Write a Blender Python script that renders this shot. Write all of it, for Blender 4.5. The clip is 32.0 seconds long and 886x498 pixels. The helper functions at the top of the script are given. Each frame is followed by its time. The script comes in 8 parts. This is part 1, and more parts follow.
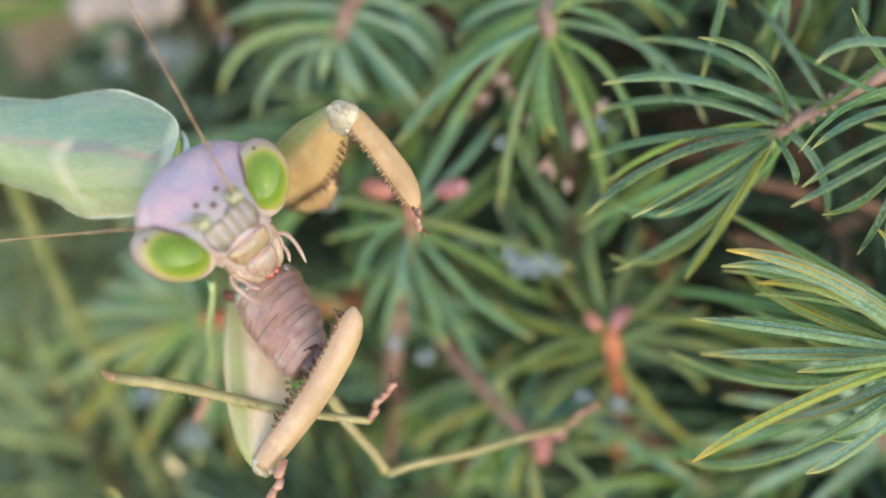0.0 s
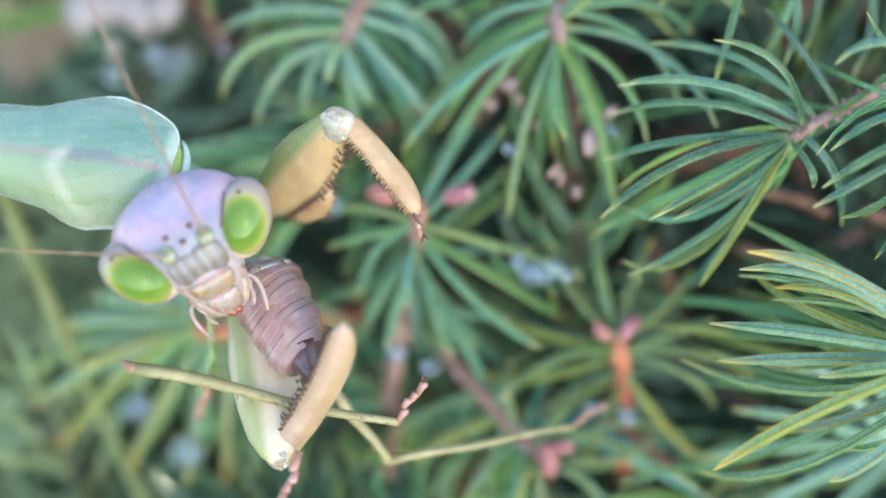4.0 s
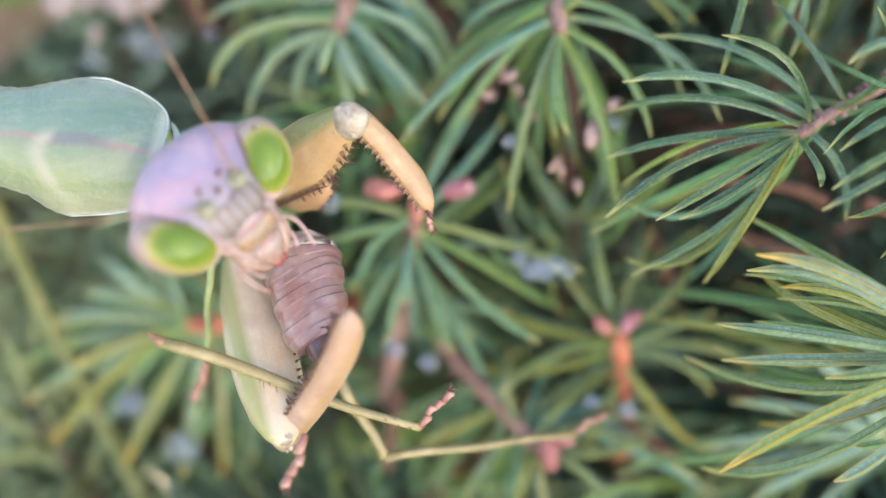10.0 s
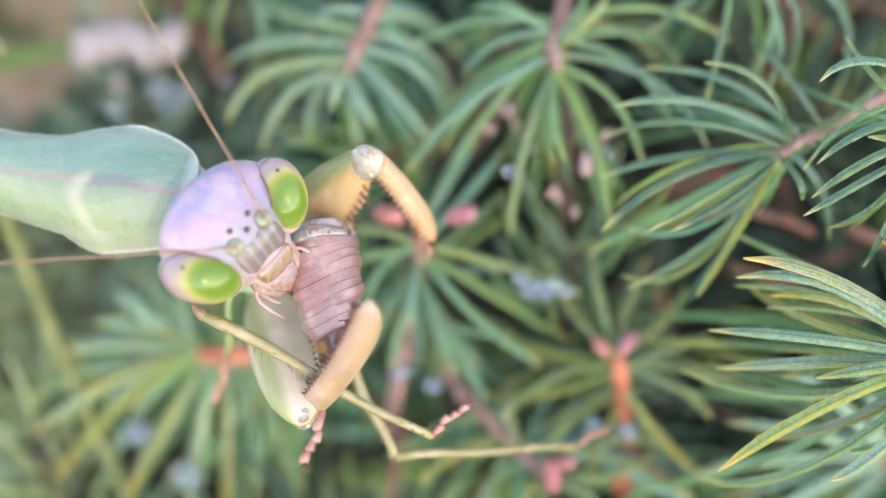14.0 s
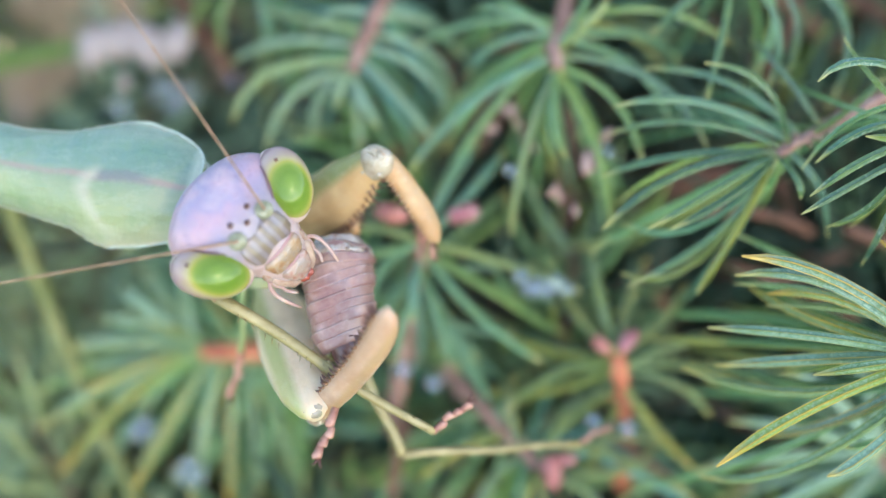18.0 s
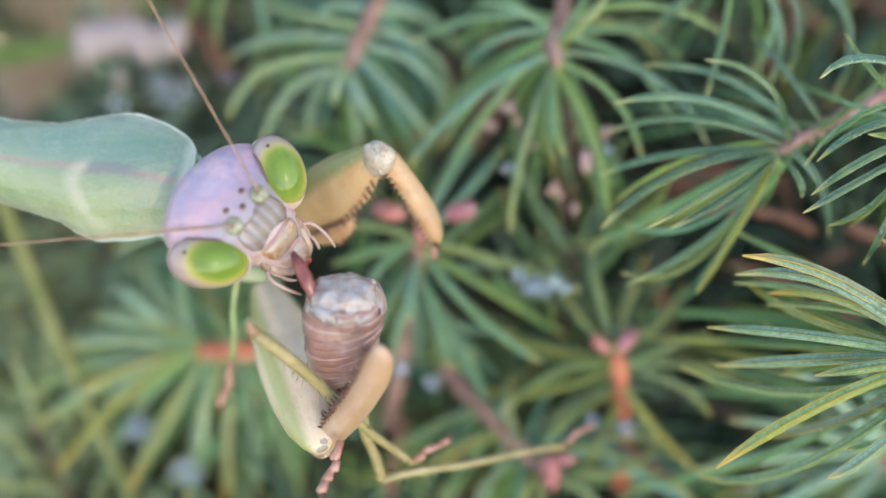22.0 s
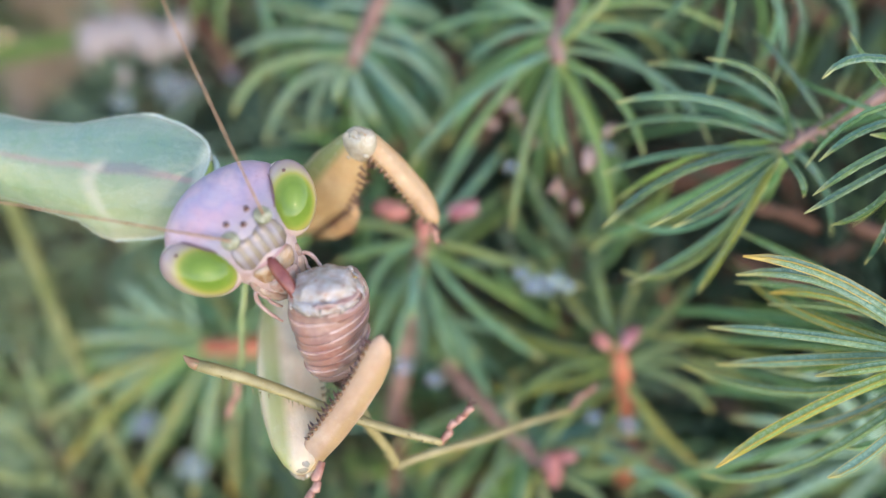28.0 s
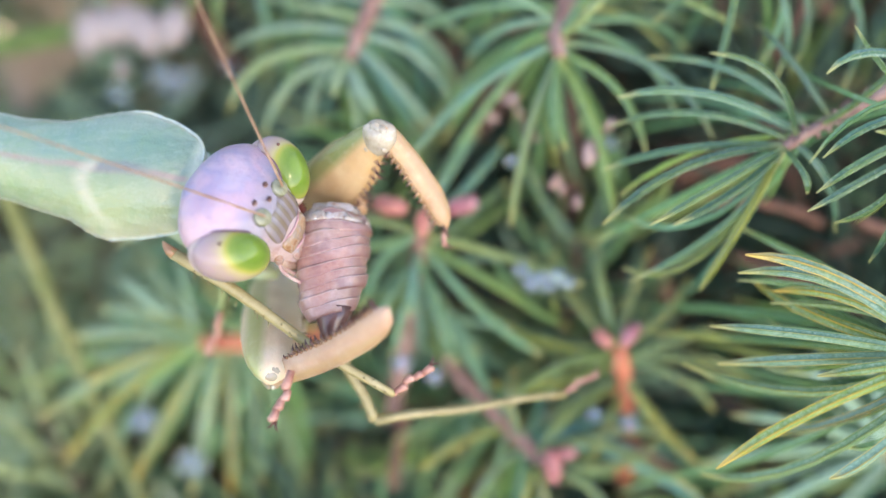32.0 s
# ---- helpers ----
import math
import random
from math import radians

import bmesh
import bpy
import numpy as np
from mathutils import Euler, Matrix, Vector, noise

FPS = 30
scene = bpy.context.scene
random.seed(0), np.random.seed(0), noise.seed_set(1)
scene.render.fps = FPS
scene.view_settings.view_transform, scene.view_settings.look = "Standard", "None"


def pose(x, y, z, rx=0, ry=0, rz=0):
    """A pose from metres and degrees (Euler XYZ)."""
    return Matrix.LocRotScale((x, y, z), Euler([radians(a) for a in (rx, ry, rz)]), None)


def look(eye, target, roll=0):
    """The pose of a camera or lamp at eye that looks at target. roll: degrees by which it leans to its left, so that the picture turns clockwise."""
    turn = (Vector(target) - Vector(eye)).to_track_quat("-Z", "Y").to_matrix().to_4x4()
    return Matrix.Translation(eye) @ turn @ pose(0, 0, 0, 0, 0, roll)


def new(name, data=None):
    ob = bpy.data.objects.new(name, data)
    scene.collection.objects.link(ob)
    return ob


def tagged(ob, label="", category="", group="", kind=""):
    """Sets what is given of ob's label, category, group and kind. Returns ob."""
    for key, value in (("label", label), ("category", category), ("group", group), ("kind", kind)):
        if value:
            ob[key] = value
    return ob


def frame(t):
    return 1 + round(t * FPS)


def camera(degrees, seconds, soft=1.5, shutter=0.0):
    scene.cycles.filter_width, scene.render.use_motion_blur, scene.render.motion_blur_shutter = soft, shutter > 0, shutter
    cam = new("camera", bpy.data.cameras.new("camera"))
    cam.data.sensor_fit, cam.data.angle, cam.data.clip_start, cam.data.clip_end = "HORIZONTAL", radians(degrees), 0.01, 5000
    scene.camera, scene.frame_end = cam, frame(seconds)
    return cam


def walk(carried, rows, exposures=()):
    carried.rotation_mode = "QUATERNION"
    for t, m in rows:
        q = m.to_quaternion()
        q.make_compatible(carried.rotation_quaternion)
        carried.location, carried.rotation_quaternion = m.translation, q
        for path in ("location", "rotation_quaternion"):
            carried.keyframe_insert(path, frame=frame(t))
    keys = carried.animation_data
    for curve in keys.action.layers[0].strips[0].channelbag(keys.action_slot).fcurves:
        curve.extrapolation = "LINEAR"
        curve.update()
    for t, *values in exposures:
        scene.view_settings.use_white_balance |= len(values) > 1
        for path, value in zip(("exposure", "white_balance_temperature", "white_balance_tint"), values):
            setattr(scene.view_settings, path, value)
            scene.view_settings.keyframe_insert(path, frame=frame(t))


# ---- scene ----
EXPOSURES = [
    (0, 0.03, 8610, 9), (1, 0.14, 7460, 5), (2, 0.20, 7860, 19), (3, 0.31, 6260, 3),
    (3.5, 0.31, 6260, 3), (6, 0.11, 8610, 27), (7, 0.27, 7910, 19), (8, 0.19, 8110, 23),
    (9, 0.36, 7260, 17), (10, 0.21, 7710, 21), (11, 0.25, 7860, 27), (12, 0.27, 7910, 23),
    (13, 0.26, 8010, 19), (14, 0.42, 7410, 19), (14.5, 0.42, 7410, 19), (17, 0.17, 7260, 9),
    (18, 0.21, 6860, 9), (19, 0.40, 7110, 17), (20, 0.09, 7460, 15), (21, 0.19, 7310, 17),
    (22, 0.04, 7410, 15), (23, 0.03, 7360, 13), (24, 0.20, 7510, 19), (25, 0.21, 7460, 21),
    (25.5, 0.21, 7460, 21), (28, 0.09, 7360, 17), (29, 0.36, 6860, 19), (30, 0.13, 7510, 21),
    (31, 0.13, 7660, 21), (32, 0.32, 7210, 19)]
cam = camera(60, 32.0, soft=1.5)
cam.data.dof.use_dof = True
cam.data.dof.focus_distance = 0.0299
cam.data.dof.aperture_fstop = 15.0
walk(cam, [
    (0, pose(0.002637, 0.002503, 0.401491, 34.047, 2.584, 1.759)),
    (0.5, pose(0.000851, 0.001246, 0.400502, 36.895, 0.598, 0.454)),
    (1, pose(0.000263, 0.001058, 0.399780, 38.039, -0.138, 0.084)),
    (1.5, pose(0.000381, 0.000887, 0.399990, 38.150, 0.084, 0.185)),
    (2, pose(0.000469, 0.000889, 0.399976, 38.229, 0.036, 0.172)),
    (2.5, pose(0.000522, 0.001504, 0.399672, 37.777, 0.046, 0.391)),
    (3, pose(0.000477, 0.001531, 0.399598, 37.798, -0.001, 0.370)),
    (3.5, pose(0.001009, 0.001843, 0.399830, 37.073, 0.583, 1.021)),
    (5.5, pose(0.001391, 0.002132, 0.400763, 35.385, 1.421, 1.083)),
    (6, pose(0.001478, 0.002439, 0.400666, 35.061, 1.368, 1.222)),
    (6.5, pose(0.001406, 0.002384, 0.400619, 35.124, 1.401, 1.074)),
    (7, pose(0.000492, 0.000971, 0.399871, 37.719, 0.228, 0.466)),
    (7.5, pose(0.000656, 0.001200, 0.399734, 37.681, 0.485, 0.724)),
    (8, pose(0.000834, 0.001338, 0.399890, 37.425, 0.745, 0.759)),
    (8.5, pose(0.000681, 0.001163, 0.400110, 37.416, 0.619, 0.570)),
    (9, pose(0.000574, 0.001240, 0.400134, 37.359, 0.487, 0.448)),
    (9.5, pose(0.001365, 0.002187, 0.400617, 35.705, 1.427, 1.029)),
    (10, pose(0.000267, 0.003593, 0.400599, 33.584, 0.119, -0.120)),
    (10.5, pose(-0.000045, 0.000015, 0.399848, 39.282, -0.191, -0.220)),
    (11, pose(0.000236, 0.001024, 0.399394, 38.280, -0.056, 0.174)),
    (11.5, pose(-0.000212, -0.000405, 0.399833, 40.415, -0.538, -0.392)),
    (12, pose(-0.000106, -0.000238, 0.399848, 40.703, -0.360, -0.407)),
    (12.5, pose(-0.000043, -0.000173, 0.399944, 40.640, -0.108, -0.267)),
    (13, pose(-0.000037, -0.000015, 0.399920, 40.404, -0.043, -0.163)),
    (13.5, pose(0.000005, 0.000109, 0.400006, 40.101, -0.052, -0.075)),
    (14, pose(0.000007, 0.000072, 0.400061, 40.090, 0.053, -0.194)),
    (14.5, pose(0.000056, 0.000046, 0.399904, 40.304, -0.083, -0.105)),
    (16.5, pose(-0.000033, -0.000194, 0.400137, 40.263, -0.002, -0.106)),
    (17, pose(0.000044, -0.000150, 0.400125, 40.207, 0.084, -0.017)),
    (17.5, pose(-0.000004, -0.000150, 0.400157, 40.128, 0.055, 0.002)),
    (18, pose(-0.000007, -0.000351, 0.400208, 40.284, 0.022, 0.048)),
    (18.5, pose(0.000004, -0.000048, 0.400061, 39.993, 0.085, 0.025)),
    (19, pose(-0.000000, -0.000000, 0.400000, 40.000, -0.000, -0.000)),
    (19.5, pose(0.000026, 0.000063, 0.399987, 39.941, -0.029, 0.054)),
    (20, pose(-0.000048, 0.000024, 0.399946, 40.040, -0.014, -0.026)),
    (20.5, pose(0.000047, -0.000084, 0.400095, 40.001, 0.100, 0.165)),
    (21, pose(0.000075, -0.000083, 0.399957, 40.151, 0.071, 0.044)),
    (21.5, pose(0.000047, -0.000132, 0.400062, 40.128, -0.065, 0.015)),
    (22, pose(0.000118, 0.000014, 0.400060, 39.890, 0.039, 0.056)),
    (22.5, pose(0.000239, -0.000183, 0.400367, 39.845, 0.275, 0.131)),
    (23, pose(0.000295, 0.000026, 0.400204, 39.738, 0.344, 0.214)),
    (23.5, pose(0.000293, 0.000291, 0.400028, 39.646, 0.340, 0.169)),
    (24, pose(0.000279, -0.000096, 0.400398, 39.671, 0.379, 0.195)),
    (24.5, pose(0.000315, 0.000206, 0.400442, 39.119, 0.415, 0.295)),
    (25, pose(0.000276, 0.000437, 0.400238, 39.031, 0.376, 0.327)),
    (25.5, pose(0.000380, 0.000257, 0.400311, 39.230, 0.506, 0.414)),
    (27.5, pose(0.000410, 0.000317, 0.400462, 39.031, 0.556, 0.417)),
    (28, pose(0.000382, 0.000291, 0.400461, 39.065, 0.525, 0.369)),
    (28.5, pose(0.000557, 0.000393, 0.400523, 38.698, 0.647, 0.360)),
    (29, pose(0.000533, 0.000365, 0.400328, 38.922, 0.558, 0.504)),
    (29.5, pose(0.000564, 0.000674, 0.400349, 38.482, 0.683, 0.530)),
    (30, pose(0.000509, 0.000632, 0.400427, 38.425, 0.604, 0.426)),
    (30.5, pose(0.000567, 0.000790, 0.400522, 38.175, 0.724, 0.421)),
    (31, pose(0.000633, 0.000709, 0.400520, 38.302, 0.800, 0.521)),
    (31.5, pose(0.000683, 0.000733, 0.400575, 38.205, 0.880, 0.568)),
    (32, pose(0.000630, 0.000825, 0.400377, 38.240, 0.752, 0.562)),
], EXPOSURES)

# ---------- light ----------
world = bpy.data.worlds.new("sky")
scene.world = world
world.use_nodes = True
wn = world.node_tree
sky = wn.nodes.new("ShaderNodeTexSky")
sky.sky_type, sky.sun_disc = "NISHITA", False
sky.sun_elevation, sky.sun_rotation = radians(33), radians(148)
sky.air_density, sky.dust_density = 1.0, 0.35
wn.links.new(sky.outputs[0], wn.nodes["Background"].inputs[0])
wn.nodes["Background"].inputs[1].default_value = 0.6
sun = new("sun", bpy.data.lights.new("sun", "SUN"))
sun.data.energy, sun.data.angle, sun.data.color = 0.85, radians(3), (1.0, 0.82, 0.56)
sun.matrix_world = look((0.45, -0.71, 0.54), (0, 0, 0))

# ---------- the frame of the plan: millimetres, x and y across the shrub's face, z out of it ----------
W = pose(0, 0, 0.4, 40, 0, 0)
MM = 0.001


def at(x, y, z):
    return W @ Vector((x * MM, y * MM, z * MM))


def mm_pose(x, y, z, rx=0, ry=0, rz=0):
    return pose(x * MM, y * MM, z * MM, rx, ry, rz)


def mesh_of(bm, name, material, smooth=True):
    me = bpy.data.meshes.new(name)
    for f in bm.faces:
        f.smooth = smooth
    bm.to_mesh(me)
    bm.free()
    me.materials.append(material)
    return me


def part(name, bm, material, parent, label="", smooth=True, m=None):
    ob = new(name, mesh_of(bm, name, material, smooth))
    ob.parent = parent
    if m is not None:
        ob.matrix_local = m
    return tagged(ob, label) if label else ob


def bezier(a, c, b, n):
    return [(1 - s) ** 2 * a + 2 * s * (1 - s) * c + s * s * b for s in (i / n for i in range(n + 1))]


def sweep(bm, pts, wide, deep=None, sides=6, up=Vector((0, 0, 1)), mat=0):
    """A closed tube along pts; wide and deep: half sizes at each point; deep lies along up."""
    deep = deep or wide
    uv = bm.loops.layers.uv.verify()
    rings = []
    n = len(pts)
    for i, p in enumerate(pts):
        d = (pts[min(i + 1, n - 1)] - pts[max(i - 1, 0)]).normalized()
        s = d.cross(up)
        s = s.normalized() if s.length > 1e-9 else d.orthogonal().normalized()
        u = s.cross(d)
        rings.append([bm.verts.new(p + s * wide[i] * math.cos(a) + u * deep[i] * math.sin(a))
                      for a in (2 * math.pi * k / sides for k in range(sides))])
    for i in range(n - 1):
        for k in range(sides):
            q = (k + 1) % sides
            f = bm.faces.new((rings[i][k], rings[i][q], rings[i + 1][q], rings[i + 1][k]))
            for loop, co in zip(f.loops, ((i, k), (i, k + 1), (i + 1, k + 1), (i + 1, k))):
                loop[uv].uv = (co[0] / (n - 1), co[1] / sides)
            f.material_index = mat
    for ring, u in ((rings[0][::-1], 0.0), (rings[-1], 1.0)):
        f = bm.faces.new(ring)
        for loop in f.loops:
            loop[uv].uv = (u, 0.5)
        f.material_index = mat
    return bm


def ball(bm, c, r, seg=12, rings=8, turn=None):
    m = Matrix.Translation(c) @ (turn or Matrix()) @ Matrix.Diagonal((*(r if hasattr(r, "__len__") else (r, r, r)), 1))
    bmesh.ops.create_uvsphere(bm, u_segments=seg, v_segments=rings, radius=1, matrix=m)
    return bm


def V(x, y, z):
    return Vector((x * MM, y * MM, z * MM))


# ---------- materials ----------
class Mat:
    """A node material with a few shorthand makers."""

    def __init__(self, name, rough=0.5, spec=0.5, **more):
        self.m = bpy.data.materials.new(name)
        self.m.use_nodes = True
        self.t = self.m.node_tree
        self.b = self.t.nodes["Principled BSDF"]
        self.b.inputs["Roughness"].default_value = rough
        self.b.inputs["Specular IOR Level"].default_value = spec
        for key, value in more.items():
            self.b.inputs[key.replace("_", " ")].default_value = value

    def put(self, socket, key):
        if hasattr(socket, "links"):
            self.t.links.new(socket, key)
        else:
            key.default_value = socket

    def node(self, kind, **sets):
        n = self.t.nodes.new("ShaderNode" + kind)
        for key, value in sets.items():
            n.inputs[key].default_value = value
        return n

    def coords(self, which="Object"):
        return self.t.nodes.new("ShaderNodeTexCoord").outputs[which]

    def noise(self, scale, detail=4, rough=0.6, vec=None, stretch=None):
        n = self.node("TexNoise", Scale=scale, Detail=detail, Roughness=rough)
        vec = vec if vec is not None else self.coords()
        if stretch:
            p = self.t.nodes.new("ShaderNodeMapping")
            p.inputs["Scale"].default_value = stretch
            self.t.links.new(vec, p.inputs[0])
            vec = p.outputs[0]
        self.t.links.new(vec, n.inputs["Vector"])
        return n.outputs["Fac"]

    def ramp(self, fac, *stops):
        n = self.t.nodes.new("ShaderNodeValToRGB")
        el = n.color_ramp.elements
        while len(el) < len(stops):
            el.new(0.5)
        for e, (pos, col) in zip(el, stops):
            e.position = pos
            e.color = (*col, 1) if hasattr(col, "__len__") else (col, col, col, 1)
        self.t.links.new(fac, n.inputs[0])
        return n.outputs[0]

    def mix(self, fac, a, b, how="MIX"):
        n = self.t.nodes.new("ShaderNodeMix")
        n.data_type, n.blend_type = "RGBA", how
        self.put(fac, n.inputs[0])
        for value, i in ((a, 6), (b, 7)):
            self.put((*value, 1) if isinstance(value, tuple) else value, n.inputs[i])
        return n.outputs[2]

    def math(self, how, a, b=0.0, clamp=False):
        n = self.t.nodes.new("ShaderNodeMath")
        n.operation, n.use_clamp = how, clamp
        self.put(a, n.inputs[0]), self.put(b, n.inputs[1])
        return n.outputs[0]

    def axis(self, vec, i):
        n = self.t.nodes.new("ShaderNodeSeparateXYZ")
        self.t.links.new(vec, n.inputs[0])
        return n.outputs[i]

    def random(self):
        return self.t.nodes.new("ShaderNodeObjectInfo").outputs["Random"]

    def island(self):
        return self.t.nodes.new("ShaderNodeNewGeometry").outputs["Random Per Island"]

    def color(self, socket):
        self.put((*socket, 1) if isinstance(socket, tuple) else socket, self.b.inputs["Base Color"])
        return self

    def bump(self, fac, metres, strength=0.6):
        n = self.node("Bump", Strength=strength, Distance=metres)
        self.t.links.new(fac, n.inputs["Height"])
        self.t.links.new(n.outputs[0], self.b.inputs["Normal"])
        return self


def needle_material(name, per_island=False, warm=0.0, wax_share=0.24, pale=0.0, deep=1.0, olive=0.0):
    k = Mat(name, 0.36, 0.45, Coat_Weight=0.35, Coat_Roughness=0.1)
    uv = k.coords("UV")
    u, v = k.axis(uv, 0), k.axis(uv, 1)
    rnd = k.island() if per_island else k.random()
    green = k.ramp(rnd, (0, (0.013, 0.080, 0.033)), (0.16, (0.051, 0.190, 0.139)), (0.32, (0.036, 0.138, 0.019)), (0.46, (0.106, 0.261, 0.183)), (0.6, (0.026, 0.117, 0.030)), (0.74, (0.147, 0.239, 0.011)), (0.88, (0.029, 0.138, 0.102)), (1, (0.318, 0.292, 0.011)))
    if olive:
        green = k.mix(olive, green, (0.2, 0.2, 0.035))
    # deep below 1 darkens the green to put shade into it
    if deep < 1.0:
        green = k.mix(1.0, green, (deep * 0.95, deep, deep * 0.95), "MULTIPLY")
    if pale:
        green = k.mix(pale, green, (0.36, 0.46, 0.3))
    if per_island:
        tone = k.ramp(k.random(), (0, (0.3, 0.36, 0.38)), (0.25, (0.9, 0.9, 0.9)), (0.45, (0.7, 1.1, 1.6)), (0.6, (0.45, 0.6, 0.6)), (0.8, (1.7, 1.3, 0.7)), (1, (1.8, 1.8, 1.7)))
        green = k.mix(1.0, green, tone, "MULTIPLY")
    # pale rows of wax along the faces
    row = k.math("PINGPONG", k.math("MULTIPLY", v, 4.0), 0.5)
    wax = k.ramp(row, (0.2, 0.0), (0.3, 1.0))
    fleck = k.ramp(k.noise(9000, 2, 0.6), (0.35, 0.15), (0.6, 1.0))
    wax = k.math("MULTIPLY", k.math("MULTIPLY", wax, fleck), wax_share)
    c = k.mix(wax, green, (0.48, 0.58, 0.42))
    c = k.mix(k.ramp(row, (0.04, 0.4), (0.13, 0.0)), c, (0.36, 0.42, 0.14))
    c = k.mix(k.math("MULTIPLY", k.ramp(k.noise(11000, 2, 0.5), (0.56, 0.0), (0.66, 1.0)), 0.22), c, (0.52, 0.6, 0.46))
    c = k.mix(k.math("MULTIPLY", k.ramp(k.noise(3500, 4, 0.7), (0.5, 0.0), (0.7, 1.0)), 0.4), c, (0.03, 0.08, 0.03))
    c = k.mix(k.math("MULTIPLY", k.ramp(k.noise(700, 4, 0.7), (0.45, 0.0), (0.7, 1.0)), 0.4), c, (0.22, 0.28, 0.06))
    c = k.mix(k.ramp(u, (0.0, 0.55), (0.1, 0.0), (0.86, 0.0), (0.97, 0.75)), c, (0.55, 0.48, 0.16))
    if warm:
        rim = k.math("MULTIPLY", k.ramp(row, (0.06, 1.0), (0.2, 0.0)), k.math("MULTIPLY", k.ramp(u, (0.12, 0.0), (0.4, 1.0)), k.ramp(rnd, (0.3, 0.25), (0.6, 1.0))))
        tip = k.math("MULTIPLY", k.ramp(u, (0.8, 0.0), (0.95, 1.0)), k.ramp(rnd, (0.4, 0.2), (0.7, 1.0)))
        c = k.mix(k.math("MULTIPLY", k.math("MAXIMUM", rim, tip), warm), c, (0.66, 0.36, 0.04))
    k.color(c)
    k.bump(k.math("ADD", k.math("MULTIPLY", row, 0.6), k.math("MULTIPLY", k.noise(6000, 2), 0.4)), 0.00009, 0.7)
    return k.m


NEEDLE = needle_material("spruce needle")
NEEDLE_YELLOW = needle_material("yellowing spruce needle", warm=0.7, wax_share=0.3, olive=0.15)
# right-hand shoots: less wax, and shade put into a darker green
NEEDLE_DIMMED = needle_material("dimmed green spruce needle", wax_share=0.08, deep=0.62)
# lower shoots: olive hue, with shade darkened into it as well
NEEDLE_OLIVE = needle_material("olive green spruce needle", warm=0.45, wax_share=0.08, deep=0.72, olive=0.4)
# pale wax, plus brightness of open sky mixed into the green
NEEDLE_PALE = needle_material("waxy pale spruce needle", wax_share=0.6, pale=0.3)


# inner needles: dark green, so the shade of the gaps lies in their colour
def shade_needle_material():
    k = Mat("shaded inner needles", 0.6, 0.3)
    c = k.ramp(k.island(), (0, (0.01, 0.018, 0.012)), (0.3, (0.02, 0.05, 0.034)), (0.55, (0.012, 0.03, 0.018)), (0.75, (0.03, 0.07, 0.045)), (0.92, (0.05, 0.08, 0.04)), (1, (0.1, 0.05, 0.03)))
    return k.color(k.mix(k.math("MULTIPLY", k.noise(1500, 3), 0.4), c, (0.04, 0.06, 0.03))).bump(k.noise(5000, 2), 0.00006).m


SHADE_NEEDLES = shade_needle_material()
NEEDLES = needle_material("spruce needles massed", True)
# waxy tufts for the left, lightened in colour in place of skylight
NEEDLES_PALE = needle_material("lightened waxy needles massed", True, wax_share=0.8, pale=0.5)


def bark_material():
    k = Mat("shoot bark", 0.6, 0.35)
    n = k.noise(900, 5, 0.65)
    c = k.ramp(n, (0.25, (0.13, 0.065, 0.045)), (0.5, (0.28, 0.15, 0.11)), (0.75, (0.44, 0.3, 0.24)))
    return k.color(c).bump(n, 0.00015, 0.8).m


def red_bark_material():
    k = Mat("young red bark", 0.5, 0.4)
    n = k.noise(800, 5, 0.65)
    return k.color(k.ramp(n, (0.3, (0.28, 0.07, 0.04)), (0.55, (0.5, 0.16, 0.08)), (0.75, (0.6, 0.32, 0.2)))).bump(n, 0.00015, 0.8).m


def bud_material():
    k = Mat("bud scales", 0.4, 0.5)
    n = k.noise(1400, 4)
    c = k.ramp(n, (0.3, (0.34, 0.1, 0.11)), (0.55, (0.46, 0.18, 0.19)), (0.8, (0.52, 0.34, 0.32)))
    return k.color(k.mix(k.ramp(k.random(), (0.3, 0.0), (0.9, 0.6)), c, (0.55, 0.2, 0.09))).bump(n, 0.0001).m


def soil_material():
    k = Mat("needle litter and soil", 0.9, 0.2)
    n = k.noise(60, 8, 0.7)
    c = k.ramp(n, (0.3, (0.02, 0.024, 0.015)), (0.5, (0.045, 0.05, 0.03)), (0.7, (0.1, 0.09, 0.06)))
    c = k.mix(k.ramp(k.noise(14, 5), (0.4, 0.0), (0.55, 0.85)), c, (0.08, 0.13, 0.07))
    return k.color(c).bump(n, 0.01).m


def old_bark_material():
    k = Mat("old brown bark", 0.8, 0.25)
    n = k.noise(700, 6, 0.7)
    return k.color(k.ramp(n, (0.3, (0.07, 0.035, 0.022)), (0.6, (0.2, 0.1, 0.065)), (0.8, (0.3, 0.18, 0.13)))).bump(n, 0.0003, 0.9).m


OLD_BARK = old_bark_material()
RED_BARK = red_bark_material()
BARK, BUD, SOIL = bark_material(), bud_material(), soil_material()


def plain(name, lo, hi, scale=900, rough=0.4, spec=0.5, bump=0.00005, **more):
    k = Mat(name, rough, spec, **more)
    n = k.noise(scale, 5, 0.6)
    return k.color(k.ramp(n, (0.3, lo), (0.7, hi))).bump(n, bump, 0.4).m


FLESH = dict(Subsurface_Weight=0.25, Subsurface_Radius=(0.0003, 0.00018, 0.0001), Subsurface_Scale=1.0)
DARK_SPINE = plain("dark spine tip", (0.05, 0.02, 0.015), (0.14, 0.05, 0.03), rough=0.3)

